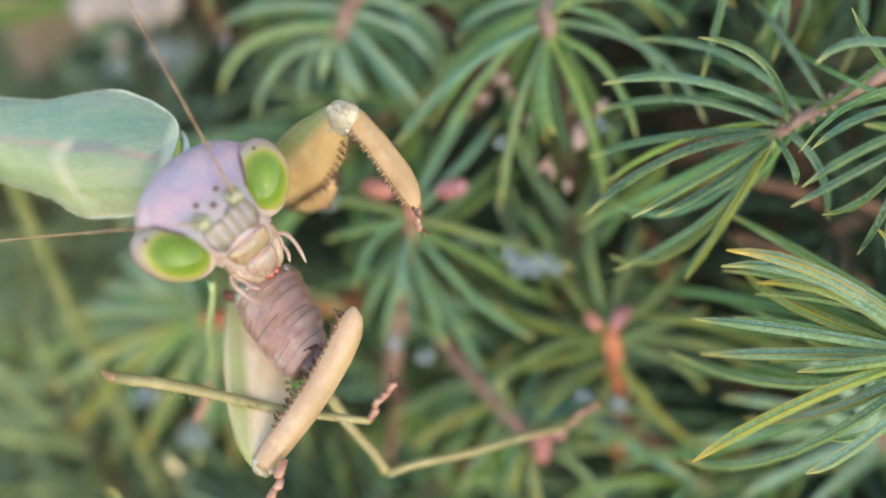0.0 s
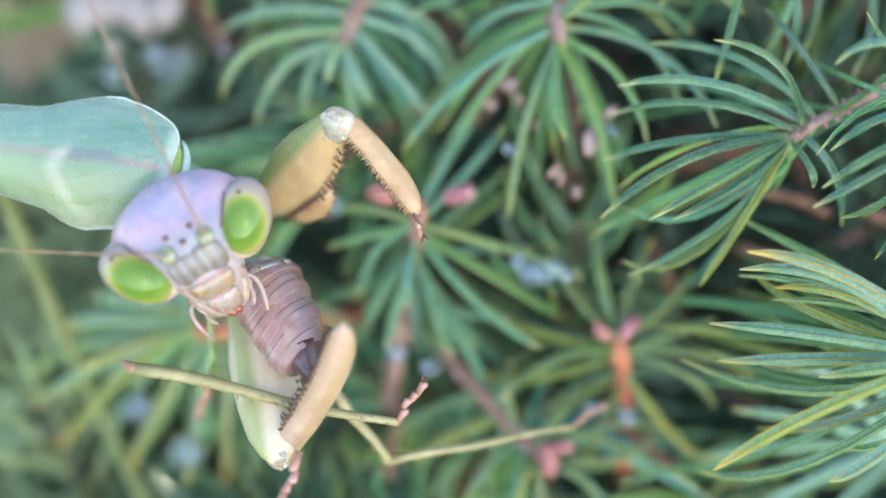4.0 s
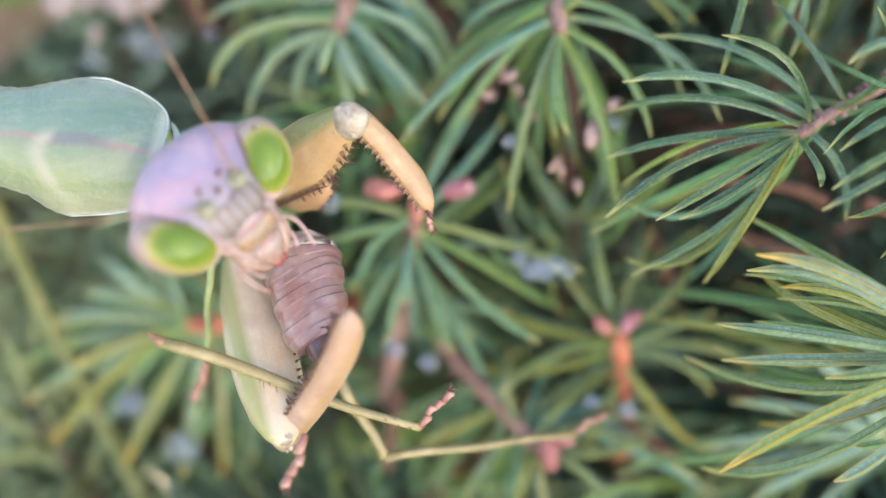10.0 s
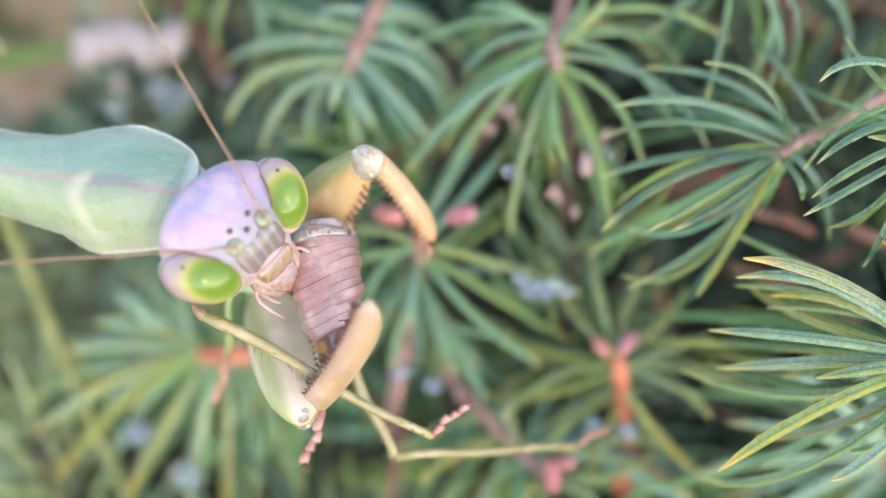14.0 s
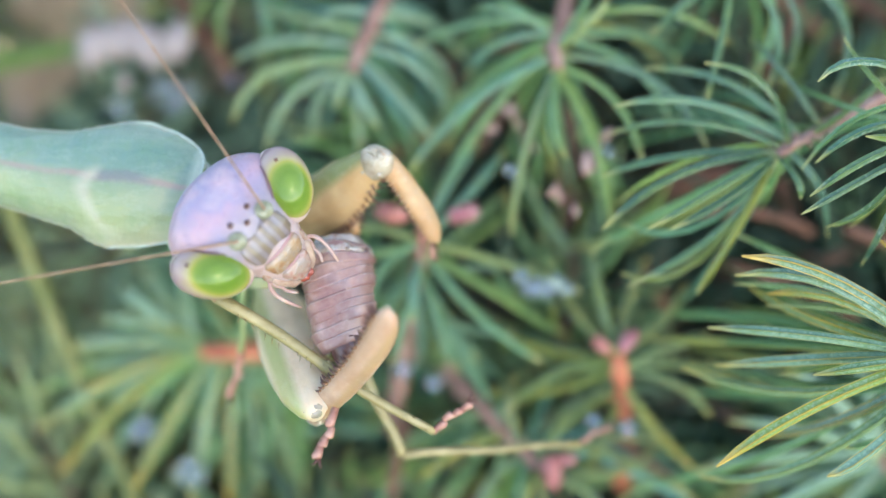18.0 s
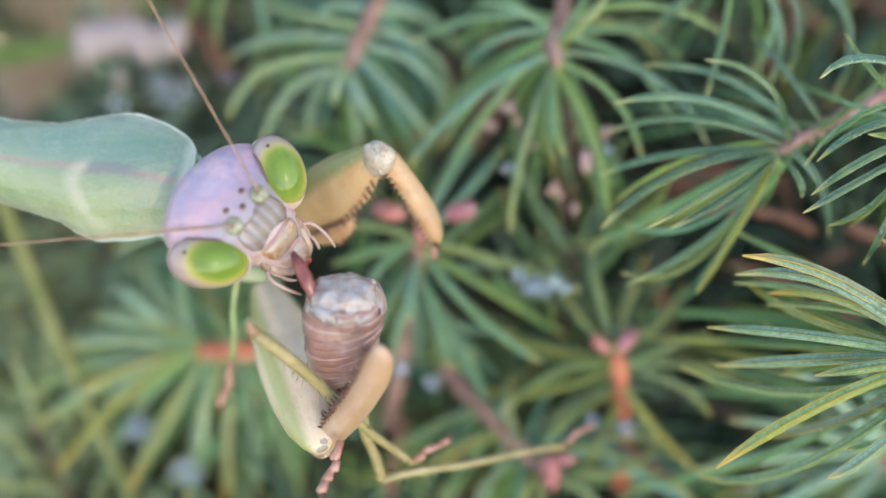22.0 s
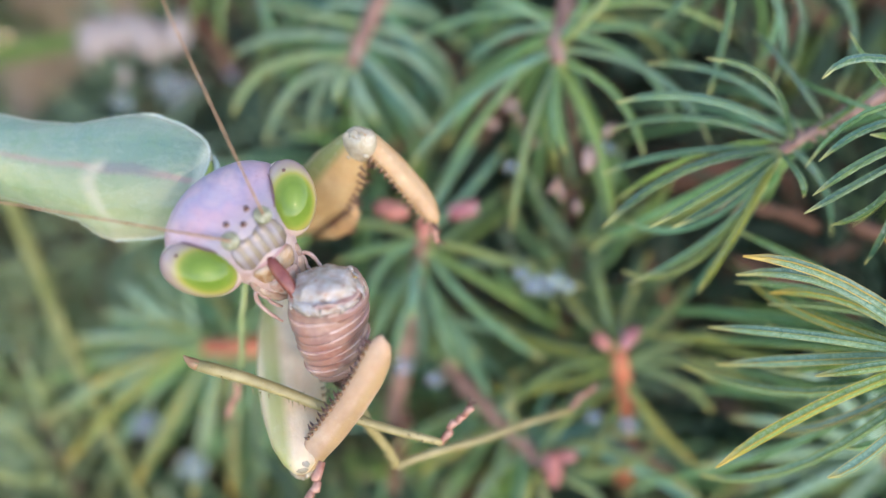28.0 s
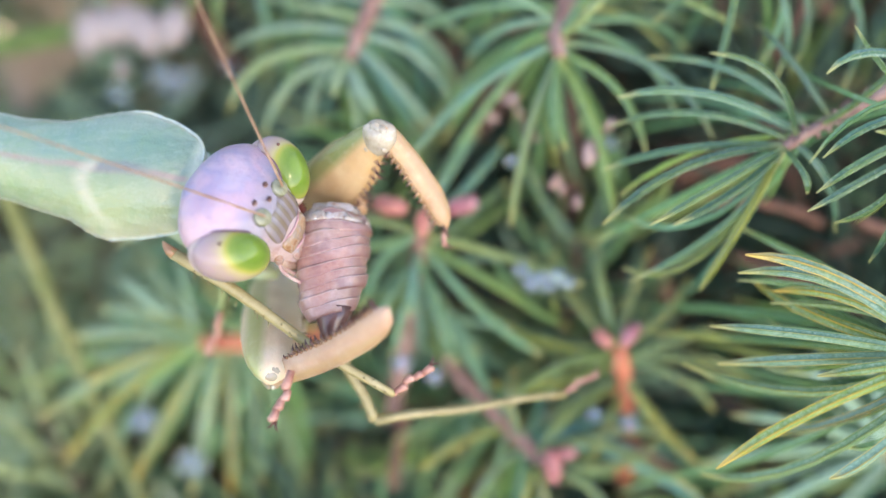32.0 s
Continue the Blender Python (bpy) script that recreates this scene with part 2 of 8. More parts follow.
# ---------- ground ----------
def ground():
    bm = bmesh.new()
    ring = []
    for r in (0.0, 0.15, 0.3, 0.6, 1.2, 3, 10, 60, 600, 4000):
        row = []
        for k in range(48):
            a = 2 * math.pi * k / 48
            x, y = r * math.cos(a), r * math.sin(a) + 0.12
            row.append(bm.verts.new((x, y, 0.012 * noise.noise((x * 6, y * 6, 0)) - 0.01 if r < 20 else -0.01)))
        ring.append(row)
    for a, b in zip(ring[:-1], ring[1:]):
        for k in range(48):
            q = (k + 1) % 48
            bm.faces.new((a[k], b[k], b[q], a[q]))
    bmesh.ops.remove_doubles(bm, verts=bm.verts, dist=1e-5)
    return tagged(new("ground", mesh_of(bm, "ground", SOIL)), "dark garden soil with litter and moss", kind="structure")


ground()

# ---------- the dwarf spruce ----------
shrub = tagged(new("spruce_shrub"), "dense dwarf spruce shrub with green curved needles and pink buds", "shrub")
shrub.location = (0, 0.12, 0)
SHRUB_INV = Matrix.Translation((0, -0.12, 0))


def needle_points(a, b, off, lift, n=8):
    mid = (a + b) / 2 + off + W.to_3x3() @ Vector((0, 0, lift * MM))
    return bezier(a, 2 * mid - (a + b) / 2, b, n)


def needle_sweep(bm, pts, half, sides=4):
    n = len(pts) - 1
    prof = [half * min(1.0, 0.62 + 2.2 * i / n) * (1.0 if i < n - 1 else 0.72) for i in range(n)] + [half * 0.16]
    out = W.to_3x3() @ Vector((0.1, 0.1, 1))
    sweep(bm, pts, prof, [p * 0.82 for p in prof], sides, out)


def shoot(line, radius, needles, buds, half=0.19, skin=None, more=1.4, back=2.0, bark=None, fine_share=0.9):
    """One shoot: a woody twig, its needles (place along the twig, tip, and bow of the middle) and its buds."""
    rng = random.Random(len(needles) * 7 + int(abs(line[0]) * 10))
    pts = [SHRUB_INV @ at(*line[i:i + 3]) for i in range(0, len(line), 3)]
    fine = []
    for i in range(len(pts) - 1):
        for s in range(5):
            fine.append(pts[i].lerp(pts[i + 1], s / 5))
    fine.append(pts[-1])
    bm = bmesh.new()
    n = len(fine)
    rad = [radius * MM * (1.15 - 0.35 * i / n) * (1 + 0.16 * rng.uniform(-1, 1)) for i in range(n)]
    sweep(bm, fine, rad, sides=9)
    for i in range(2, n - 1):
        for _ in range(2):
            a = rng.uniform(0, 6.28)
            d = Vector((math.cos(a), math.sin(a), rng.uniform(-1, 1))).normalized()
            sweep(bm, [fine[i] + d * rad[i] * 0.6, fine[i] + d * (rad[i] + 0.22 * MM)], [0.16 * MM, 0.1 * MM], sides=5)
    twig = part("shoot", bm, bark or BARK, shrub)
    rot = W.to_3x3()
    for f, x, y, z, ox, oy in needles:
        k = f * (n - 1)
        i = min(int(k), n - 2)
        a = fine[i].lerp(fine[i + 1], k - i)
        b = SHRUB_INV @ at(x, y, z)
        bm = bmesh.new()
        needle_sweep(bm, needle_points(a, b, rot @ V(ox, oy, 0), rng.uniform(0.3, 0.9)), half * rng.uniform(0.9, 1.14) * MM)
        part("needle", bm, skin or NEEDLE, twig, smooth=False)
    # the unseen rest of the shoot: needles between and behind those in front
    bm = bmesh.new()
    for k in range(int(len(needles) * more)):
        p, q = rng.choice(needles), rng.choice(needles)
        s = rng.random()
        if (p[1] - q[1]) ** 2 + (p[2] - q[2]) ** 2 > 40:
            q = p
        f = min(1.0, max(0.05, p[0] + rng.uniform(-0.25, 0.1)))
        i = min(int(f * (n - 1)), n - 2)
        a = fine[i].lerp(fine[i + 1], f * (n - 1) - i)
        b = SHRUB_INV @ at(p[1] * s + q[1] * (1 - s) + rng.uniform(-3, 3), p[2] * s + q[2] * (1 - s) + rng.uniform(-3, 3), min(p[3], q[3]) - back - rng.uniform(0.0, 6.0))
        needle_sweep(bm, needle_points(a, b, rot @ V(p[4], p[5], 0) * 0.8, rng.uniform(0.3, 0.9), 6), half * rng.uniform(0.85, 1.1) * MM)
    # thinner needles among those in front
    for k in range(int(len(needles) * fine_share)):
        p, q = rng.choice(needles), rng.choice(needles)
        if (p[1] - q[1]) ** 2 + (p[2] - q[2]) ** 2 > 60:
            q = p
        s = rng.uniform(0.1, 0.9)
        f = min(1.0, max(0.05, p[0] + rng.uniform(-0.35, 0.05)))
        i = min(int(f * (n - 1)), n - 2)
        a = fine[i].lerp(fine[i + 1], f * (n - 1) - i)
        b = SHRUB_INV @ at(p[1] * s + q[1] * (1 - s) + rng.uniform(-1.6, 1.6), p[2] * s + q[2] * (1 - s) + rng.uniform(-1.6, 1.6), min(p[3], q[3]) - rng.uniform(0.6, 2.6))
        b = a.lerp(b, rng.uniform(0.7, 1.0))
        needle_sweep(bm, needle_points(a, b, rot @ V(p[4], p[5], 0) * 0.9, rng.uniform(0.2, 0.8), 7), half * rng.uniform(0.66, 0.92) * MM)
    tagged(part("needle_tuft", bm, NEEDLES, twig, smooth=False), kind="stuff")
    for x, y, z, size, dx, dy in buds:
        d = (rot @ Vector((dx, dy, 0.45))).normalized()
        c = SHRUB_INV @ at(x, y, z)
        bm = bmesh.new()
        prof = [0.5, 0.85, 1.0, 0.92, 0.7, 0.4, 0.1]
        sweep(bm, [c + d * size * MM * (i / 6 - 0.5) for i in range(7)], [p * size * 0.25 * MM for p in prof], sides=9)
        for j in range(14):
            q = j * 2.4
            s = 0.1 + 0.7 * j / 14
            e = d.orthogonal().normalized()
            e = (Matrix.Rotation(q, 3, d) @ e)
            r0 = size * 0.25 * MM * (prof[int(s * 6)] * 0.97)
            p = c + d * size * MM * (s - 0.5)
            sweep(bm, [p + e * r0 * 0.8, p + e * r0 * 1.12 + d * size * 0.1 * MM, p + e * r0 * 0.95 + d * size * 0.22 * MM],
                  [size * 0.12 * MM, size * 0.11 * MM, size * 0.02 * MM], [0.06 * MM] * 2 + [0.03 * MM], 5, e)
        part("bud", bm, BUD, twig)
    return twig


shoot((6.66, 14.17, -40, 6.06, 11.8, -39, 5.58, 10.18, -38.3, 5.68, 8.99, -37.8), 0.42, [
    (0.35, -1.87, 10.83, -40.96, -0.14, 0.68), (0.48, 1.12, 9.12, -40.19, -0.7, 0.45), (0.79, -1.9, 3.92, -39.12, -0.27, 0.73),
    (0.96, 3.36, 0.73, -38.35, -0.36, 0.43), (0.99, 5.88, 4.39, -36.61, -0.46, -0.24), (0.99, 8.6, 1.17, -38.82, 0.37, 0.15),
    (0.93, 9.67, 4.24, -36.9, 0.62, 0.59), (0.76, 12.74, 4.89, -36.65, 0.91, 0.93), (0.38, 14.35, 10.27, -37.9, 0.18, 0.99),
    (0.73, 8, 12.19, -36.7, 0.12, -0.14), (0.53, 1.63, 12.56, -39.58, -0.37, 0.42), (0.94, 3.6, 6.87, -40.38, 0.15, 0.93),
    (0.58, 12.7, 9.87, -40.49, 0.56, 0.84)], [], 0.2, None, 1.0)
shoot((-2.66, 15.86, -43, -3.46, 13.64, -42, -4.39, 11.31, -41.4, -5.01, 9.54, -41), 0.45, [
    (0.71, -12.26, 10.57, -43.34, -0.49, 0.69), (0.89, -11.76, 7.01, -42.13, -1.04, 1.12), (0.98, -9.87, 5.45, -42.02, -0.64, 0.91),
    (0.97, -5.52, 7.36, -39.04, -0.04, 0.05), (1, -3.51, 6.45, -40, -0.04, -0.06), (0.83, -0.36, 5.67, -40.71, -0.01, 0.27),
    (0.73, 0.34, 7.82, -42.32, 0.58, 0.5), (0.61, 0.67, 8.62, -43.51, 0.71, 0.97), (0.94, -7.42, 5.9, -43.07, -0.62, 0.52),
    (1, -4.45, 5.54, -42, -0.03, 0.13), (0.47, -7.86, 12.28, -43.75, 0.06, 0.78), (0.43, 1.52, 10.93, -44.83, 0.34, 0.84),
    (0.57, -10.56, 13.83, -43.57, 0.63, -0.33)], [], 0.22, NEEDLE_PALE)
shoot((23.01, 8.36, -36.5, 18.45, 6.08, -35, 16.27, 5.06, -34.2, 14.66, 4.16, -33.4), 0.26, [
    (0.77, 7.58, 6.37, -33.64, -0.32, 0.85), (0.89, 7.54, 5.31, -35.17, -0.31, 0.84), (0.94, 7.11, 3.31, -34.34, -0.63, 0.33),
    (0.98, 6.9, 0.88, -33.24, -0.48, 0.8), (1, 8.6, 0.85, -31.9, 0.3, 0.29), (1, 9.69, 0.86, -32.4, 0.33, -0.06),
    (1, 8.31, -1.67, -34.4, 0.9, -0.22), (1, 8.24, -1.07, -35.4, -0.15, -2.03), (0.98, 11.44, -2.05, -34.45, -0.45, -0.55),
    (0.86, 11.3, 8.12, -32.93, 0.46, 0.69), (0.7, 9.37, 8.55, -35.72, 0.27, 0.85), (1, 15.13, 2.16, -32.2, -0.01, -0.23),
    (0.62, 19.64, 7.72, -33.72, -0.18, -0.18), (0.52, 14.7, 10.26, -36.56, -0.37, 0.26), (0.9, 17.75, 0.54, -35.14, 0.17, 0.32)], [], 0.16, NEEDLE_DIMMED, 0.5, 5, fine_share=0.3)
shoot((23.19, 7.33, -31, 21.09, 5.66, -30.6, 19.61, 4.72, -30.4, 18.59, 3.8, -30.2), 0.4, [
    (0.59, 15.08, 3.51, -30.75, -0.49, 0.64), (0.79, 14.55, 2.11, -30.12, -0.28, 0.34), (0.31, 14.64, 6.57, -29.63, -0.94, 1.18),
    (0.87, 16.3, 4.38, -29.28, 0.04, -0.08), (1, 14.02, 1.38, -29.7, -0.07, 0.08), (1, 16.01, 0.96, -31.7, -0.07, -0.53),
    (1, 17.69, -0.69, -32.2, -0.31, -0.39), (0.63, 17.1, 9.1, -32.42, -0.48, -0.46), (1, 17.69, -0.42, -29.8, -0.55, -0.35)], [], 0.155, NEEDLE_DIMMED, 0.25, 4, fine_share=0.3)
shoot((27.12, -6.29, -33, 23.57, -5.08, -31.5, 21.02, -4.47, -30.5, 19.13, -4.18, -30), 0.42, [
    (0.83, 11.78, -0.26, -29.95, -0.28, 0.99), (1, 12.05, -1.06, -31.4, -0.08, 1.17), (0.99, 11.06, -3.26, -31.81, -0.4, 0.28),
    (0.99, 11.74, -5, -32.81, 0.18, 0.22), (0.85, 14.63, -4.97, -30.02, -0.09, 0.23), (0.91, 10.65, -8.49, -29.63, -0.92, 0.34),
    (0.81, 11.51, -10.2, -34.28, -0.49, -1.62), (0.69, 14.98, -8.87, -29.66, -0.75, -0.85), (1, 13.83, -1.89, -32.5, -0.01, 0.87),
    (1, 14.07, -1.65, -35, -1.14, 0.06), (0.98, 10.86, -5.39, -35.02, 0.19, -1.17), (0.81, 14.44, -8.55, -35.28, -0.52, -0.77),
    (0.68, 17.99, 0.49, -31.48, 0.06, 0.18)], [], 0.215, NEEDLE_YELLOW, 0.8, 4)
shoot((-3.18, -10.81, -46, -2.18, -5.67, -43, -1.57, -2.39, -41, -1.13, 0.46, -39.4), 0.45, [
    (1, 7.2, -2.21, -39.4, 0.33, 0.09), (0.95, 5.14, -5.8, -39.22, -0.06, -0.59), (0.87, 0.75, -6.33, -39.23, 0.1, -0.27),
    (0.91, -1.58, -3.64, -38.31, -0.08, -0.03), (0.81, -2.79, -6.21, -40.32, 0.04, 0.15), (0.98, -5.79, -0.86, -40.5, 0.11, 0.17),
    (1, -4.34, -3.58, -40.9, -0.34, 0.7), (1, 3.3, 5.44, -40.4, 0.27, 0.01), (1, 2.01, 6.13, -41.4, -0.26, 0.01),
    (1, -5.91, 0.64, -41.4, -0.46, 0.67), (0.84, -4, -5.56, -42.15, -0.18, 0.21), (0.96, 7.02, -4.94, -42.19, -0.03, 0.03),
    (0.75, 2.7, -9.38, -42.61, 0.79, -0.56)], [(-2.69, 1.86, -38.8, 1.9, -1, 0.2), (0.95, 1.87, -39, 1.9, 1, 0.2), (-1.02, 1.02, -38.6, 1.5, 0, 1)], 0.22)
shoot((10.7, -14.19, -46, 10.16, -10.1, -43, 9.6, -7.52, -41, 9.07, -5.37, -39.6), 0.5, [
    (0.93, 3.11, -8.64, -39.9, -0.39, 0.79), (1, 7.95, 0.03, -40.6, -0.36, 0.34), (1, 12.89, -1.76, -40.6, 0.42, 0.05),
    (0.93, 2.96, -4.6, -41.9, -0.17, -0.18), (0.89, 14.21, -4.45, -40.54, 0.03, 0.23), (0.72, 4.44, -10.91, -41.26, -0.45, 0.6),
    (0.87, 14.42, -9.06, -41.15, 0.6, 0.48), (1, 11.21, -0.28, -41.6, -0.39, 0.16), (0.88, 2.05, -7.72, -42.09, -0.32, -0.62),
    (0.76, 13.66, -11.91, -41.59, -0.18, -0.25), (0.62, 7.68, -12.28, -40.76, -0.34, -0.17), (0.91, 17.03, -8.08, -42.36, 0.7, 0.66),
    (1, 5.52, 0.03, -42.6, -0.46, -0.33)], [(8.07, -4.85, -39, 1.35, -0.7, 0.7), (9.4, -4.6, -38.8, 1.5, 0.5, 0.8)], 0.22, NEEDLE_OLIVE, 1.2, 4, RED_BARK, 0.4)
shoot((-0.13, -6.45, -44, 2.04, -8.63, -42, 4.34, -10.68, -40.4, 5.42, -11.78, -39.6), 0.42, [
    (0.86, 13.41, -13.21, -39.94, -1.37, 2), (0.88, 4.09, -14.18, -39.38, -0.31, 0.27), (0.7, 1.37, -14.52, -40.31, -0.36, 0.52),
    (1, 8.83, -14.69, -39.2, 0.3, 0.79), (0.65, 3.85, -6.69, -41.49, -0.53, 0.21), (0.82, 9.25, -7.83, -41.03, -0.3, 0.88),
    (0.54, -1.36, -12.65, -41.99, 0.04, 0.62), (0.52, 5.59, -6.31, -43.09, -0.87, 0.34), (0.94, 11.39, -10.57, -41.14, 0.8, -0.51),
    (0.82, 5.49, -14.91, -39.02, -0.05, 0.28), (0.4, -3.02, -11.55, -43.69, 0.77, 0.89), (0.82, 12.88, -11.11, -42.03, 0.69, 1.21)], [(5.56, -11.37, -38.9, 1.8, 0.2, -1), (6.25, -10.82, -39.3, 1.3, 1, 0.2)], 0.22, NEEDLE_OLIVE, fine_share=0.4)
shoot((-5.41, -5.97, -51, -8.62, -5.97, -48, -11.65, -6.13, -46, -14.22, -5.93, -44.5), 0.6, [
    (0.98, -21.31, -5.68, -43.59, 0.03, 0.65), (1, -23.19, -10.22, -43.5, 0.43, 0.98), (0.94, -17.85, -13.82, -43.75, 0.05, 0.15),
    (0.89, -14.88, -15.04, -44.5, 0.15, 0.01), (0.96, -20.31, -4, -45.66, 0.37, 0.69), (1, -22.92, -13.37, -45.5, 0.21, 1.07),
    (0.82, -12.96, -15.49, -45.81, 0.34, 0.06), (0.74, -11.47, -15.77, -46.65, 0.51, 0.09), (1, -18.29, -1.34, -46.5, 0.04, 0.32),
    (0.82, -16.15, -1.03, -48.31, 0.56, 0.12), (1, -19.84, -7.79, -42.5, 0.25, 0.49), (0.67, -8.53, -16.05, -47.49, 0.32, 0.11),
    (1, -21.03, -15.72, -46.5, -0.6, 0.81)], [(-15.21, -5.25, -46, 1.5, -0.6, 0.8), (-18.26, -5.79, -46, 1.3, -1, 0.2), (-18, -6.94, -46.2, 1.3, -1, -0.3), (-15.79, -6.33, -46, 1.9, -1, 0), (-13.66, -6.2, -46.5, 1.6, -1, 0.1)], 0.3, NEEDLE_YELLOW, 2.2, 2, RED_BARK)
shoot((-11.99, 20.36, -46, -11.07, 17.6, -45, -10.43, 15.4, -44.4), 0.45, [
    (0.75, -9.4, 11.23, -43.7, -0.31, -0.16), (0.99, -7.82, 10.99, -44.41, 0.17, 0.23), (0.74, -13.04, 11.56, -44.71, -0.74, 0.47),
    (0.72, -15.63, 13.11, -46.74, -0.74, 0.65), (1, -4.92, 13.36, -46.4, 0.19, 0.7), (0.91, -11.78, 10.31, -46.5, 0.97, 0.4)], [])
shoot((-12.12, -7.16, -46.5, -13.87, -6.06, -45.5, -15.08, -5.42, -44.6), 0.45, [
    (0.94, -19.99, -3.94, -44.2, -0.02, 0.33), (0.89, -21.58, -5.44, -44.8, 0.25, 0.26), (0.84, -19.14, -2.12, -44.89, -0.08, 0.27),
    (0.72, -17.72, -0.98, -46.1, -0.19, 0.06), (0.88, -20.69, -6.82, -44.31, -0.11, -0.01), (0.77, -19.85, -8.98, -45.01, -0.18, 0.09),
    (0.78, -15.71, -0.64, -45.99, -0.07, -0.15)], [], 0.32, NEEDLE_PALE, 0.6, 1)
shoot((31.54, -17.07, -43, 26.45, -13.25, -41, 22.57, -10.73, -39.5), 0.45, [
    (1, 14.72, -8.84, -39.5, 0.15, 0.51), (0.95, 13.18, -11.65, -40.14, 0.63, 0.76), (0.98, 15.71, -13.92, -39.06, -0.23, 0.54),
    (1, 17.85, -5.86, -40, 0.45, 0.13), (0.99, 21.36, -4.45, -40.52, 0, -0.03), (0.93, 19.18, -15.18, -39.71, -0.21, 0.29),
    (0.99, 25.55, -4.75, -40.53, -0.05, 0.13), (0.85, 15.94, -13.56, -41.94, 0.26, 0.79), (1, 16.69, -7, -41.5, 0.53, 1.44)], [], 0.24, NEEDLE_PALE)
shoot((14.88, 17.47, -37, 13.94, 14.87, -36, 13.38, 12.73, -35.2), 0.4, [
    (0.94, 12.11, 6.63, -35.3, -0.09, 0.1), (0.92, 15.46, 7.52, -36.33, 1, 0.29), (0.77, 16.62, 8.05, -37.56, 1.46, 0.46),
    (0.76, 19.81, 9.71, -37.58, 1.48, 0.69), (0.86, 10.08, 10.5, -37.42, 0.15, 0.19), (0.91, 19.37, 7.09, -38.34, 2.46, 1.32)], [], 0.19, NEEDLE_DIMMED, 0.5, 4, fine_share=0.3)


def massed_shoot(seed, count, length, skin):
    """A generic shoot along z, its needles joined, for the depth of the shrub."""
    rng = random.Random(seed)
    bm = bmesh.new()
    for k in range(count):
        s = (k + 0.5) / count
        a = Vector((0, 0, s * length * MM))
        ang = k * 2.4 + rng.uniform(-0.3, 0.3)
        open_ = radians(rng.uniform(38, 78) * (1.08 - 0.55 * s))
        size = rng.uniform(6.5, 10) * MM
        e = Vector((math.cos(ang), math.sin(ang), 0))
        b = a + (e * math.sin(open_) + Vector((0, 0, math.cos(open_)))) * size
        mid = (a + b) / 2 + (e * 0.09 - Vector((0, 0, 0.06))) * size
        pts = bezier(a, 2 * mid - (a + b) / 2, b, 5)
        half = rng.uniform(0.19, 0.25) * MM
        sweep(bm, pts, [half * p for p in (0.7, 1, 1, 1, 0.8, 0.15)], [half * 0.8 * p for p in (0.7, 1, 1, 1, 0.8, 0.15)], 4, e.cross(Vector((0, 0, 1))))
    return mesh_of(bm, "needle_tuft", skin, False)


def massed_twig(length):
    bm = bmesh.new()
    sweep(bm, [Vector((0, 0, s * length * MM)) for s in (-0.5, 0, 0.5, 0.97)], [0.62 * MM, 0.55 * MM, 0.45 * MM, 0.3 * MM], sides=7)
    return mesh_of(bm, "twig", OLD_BARK)


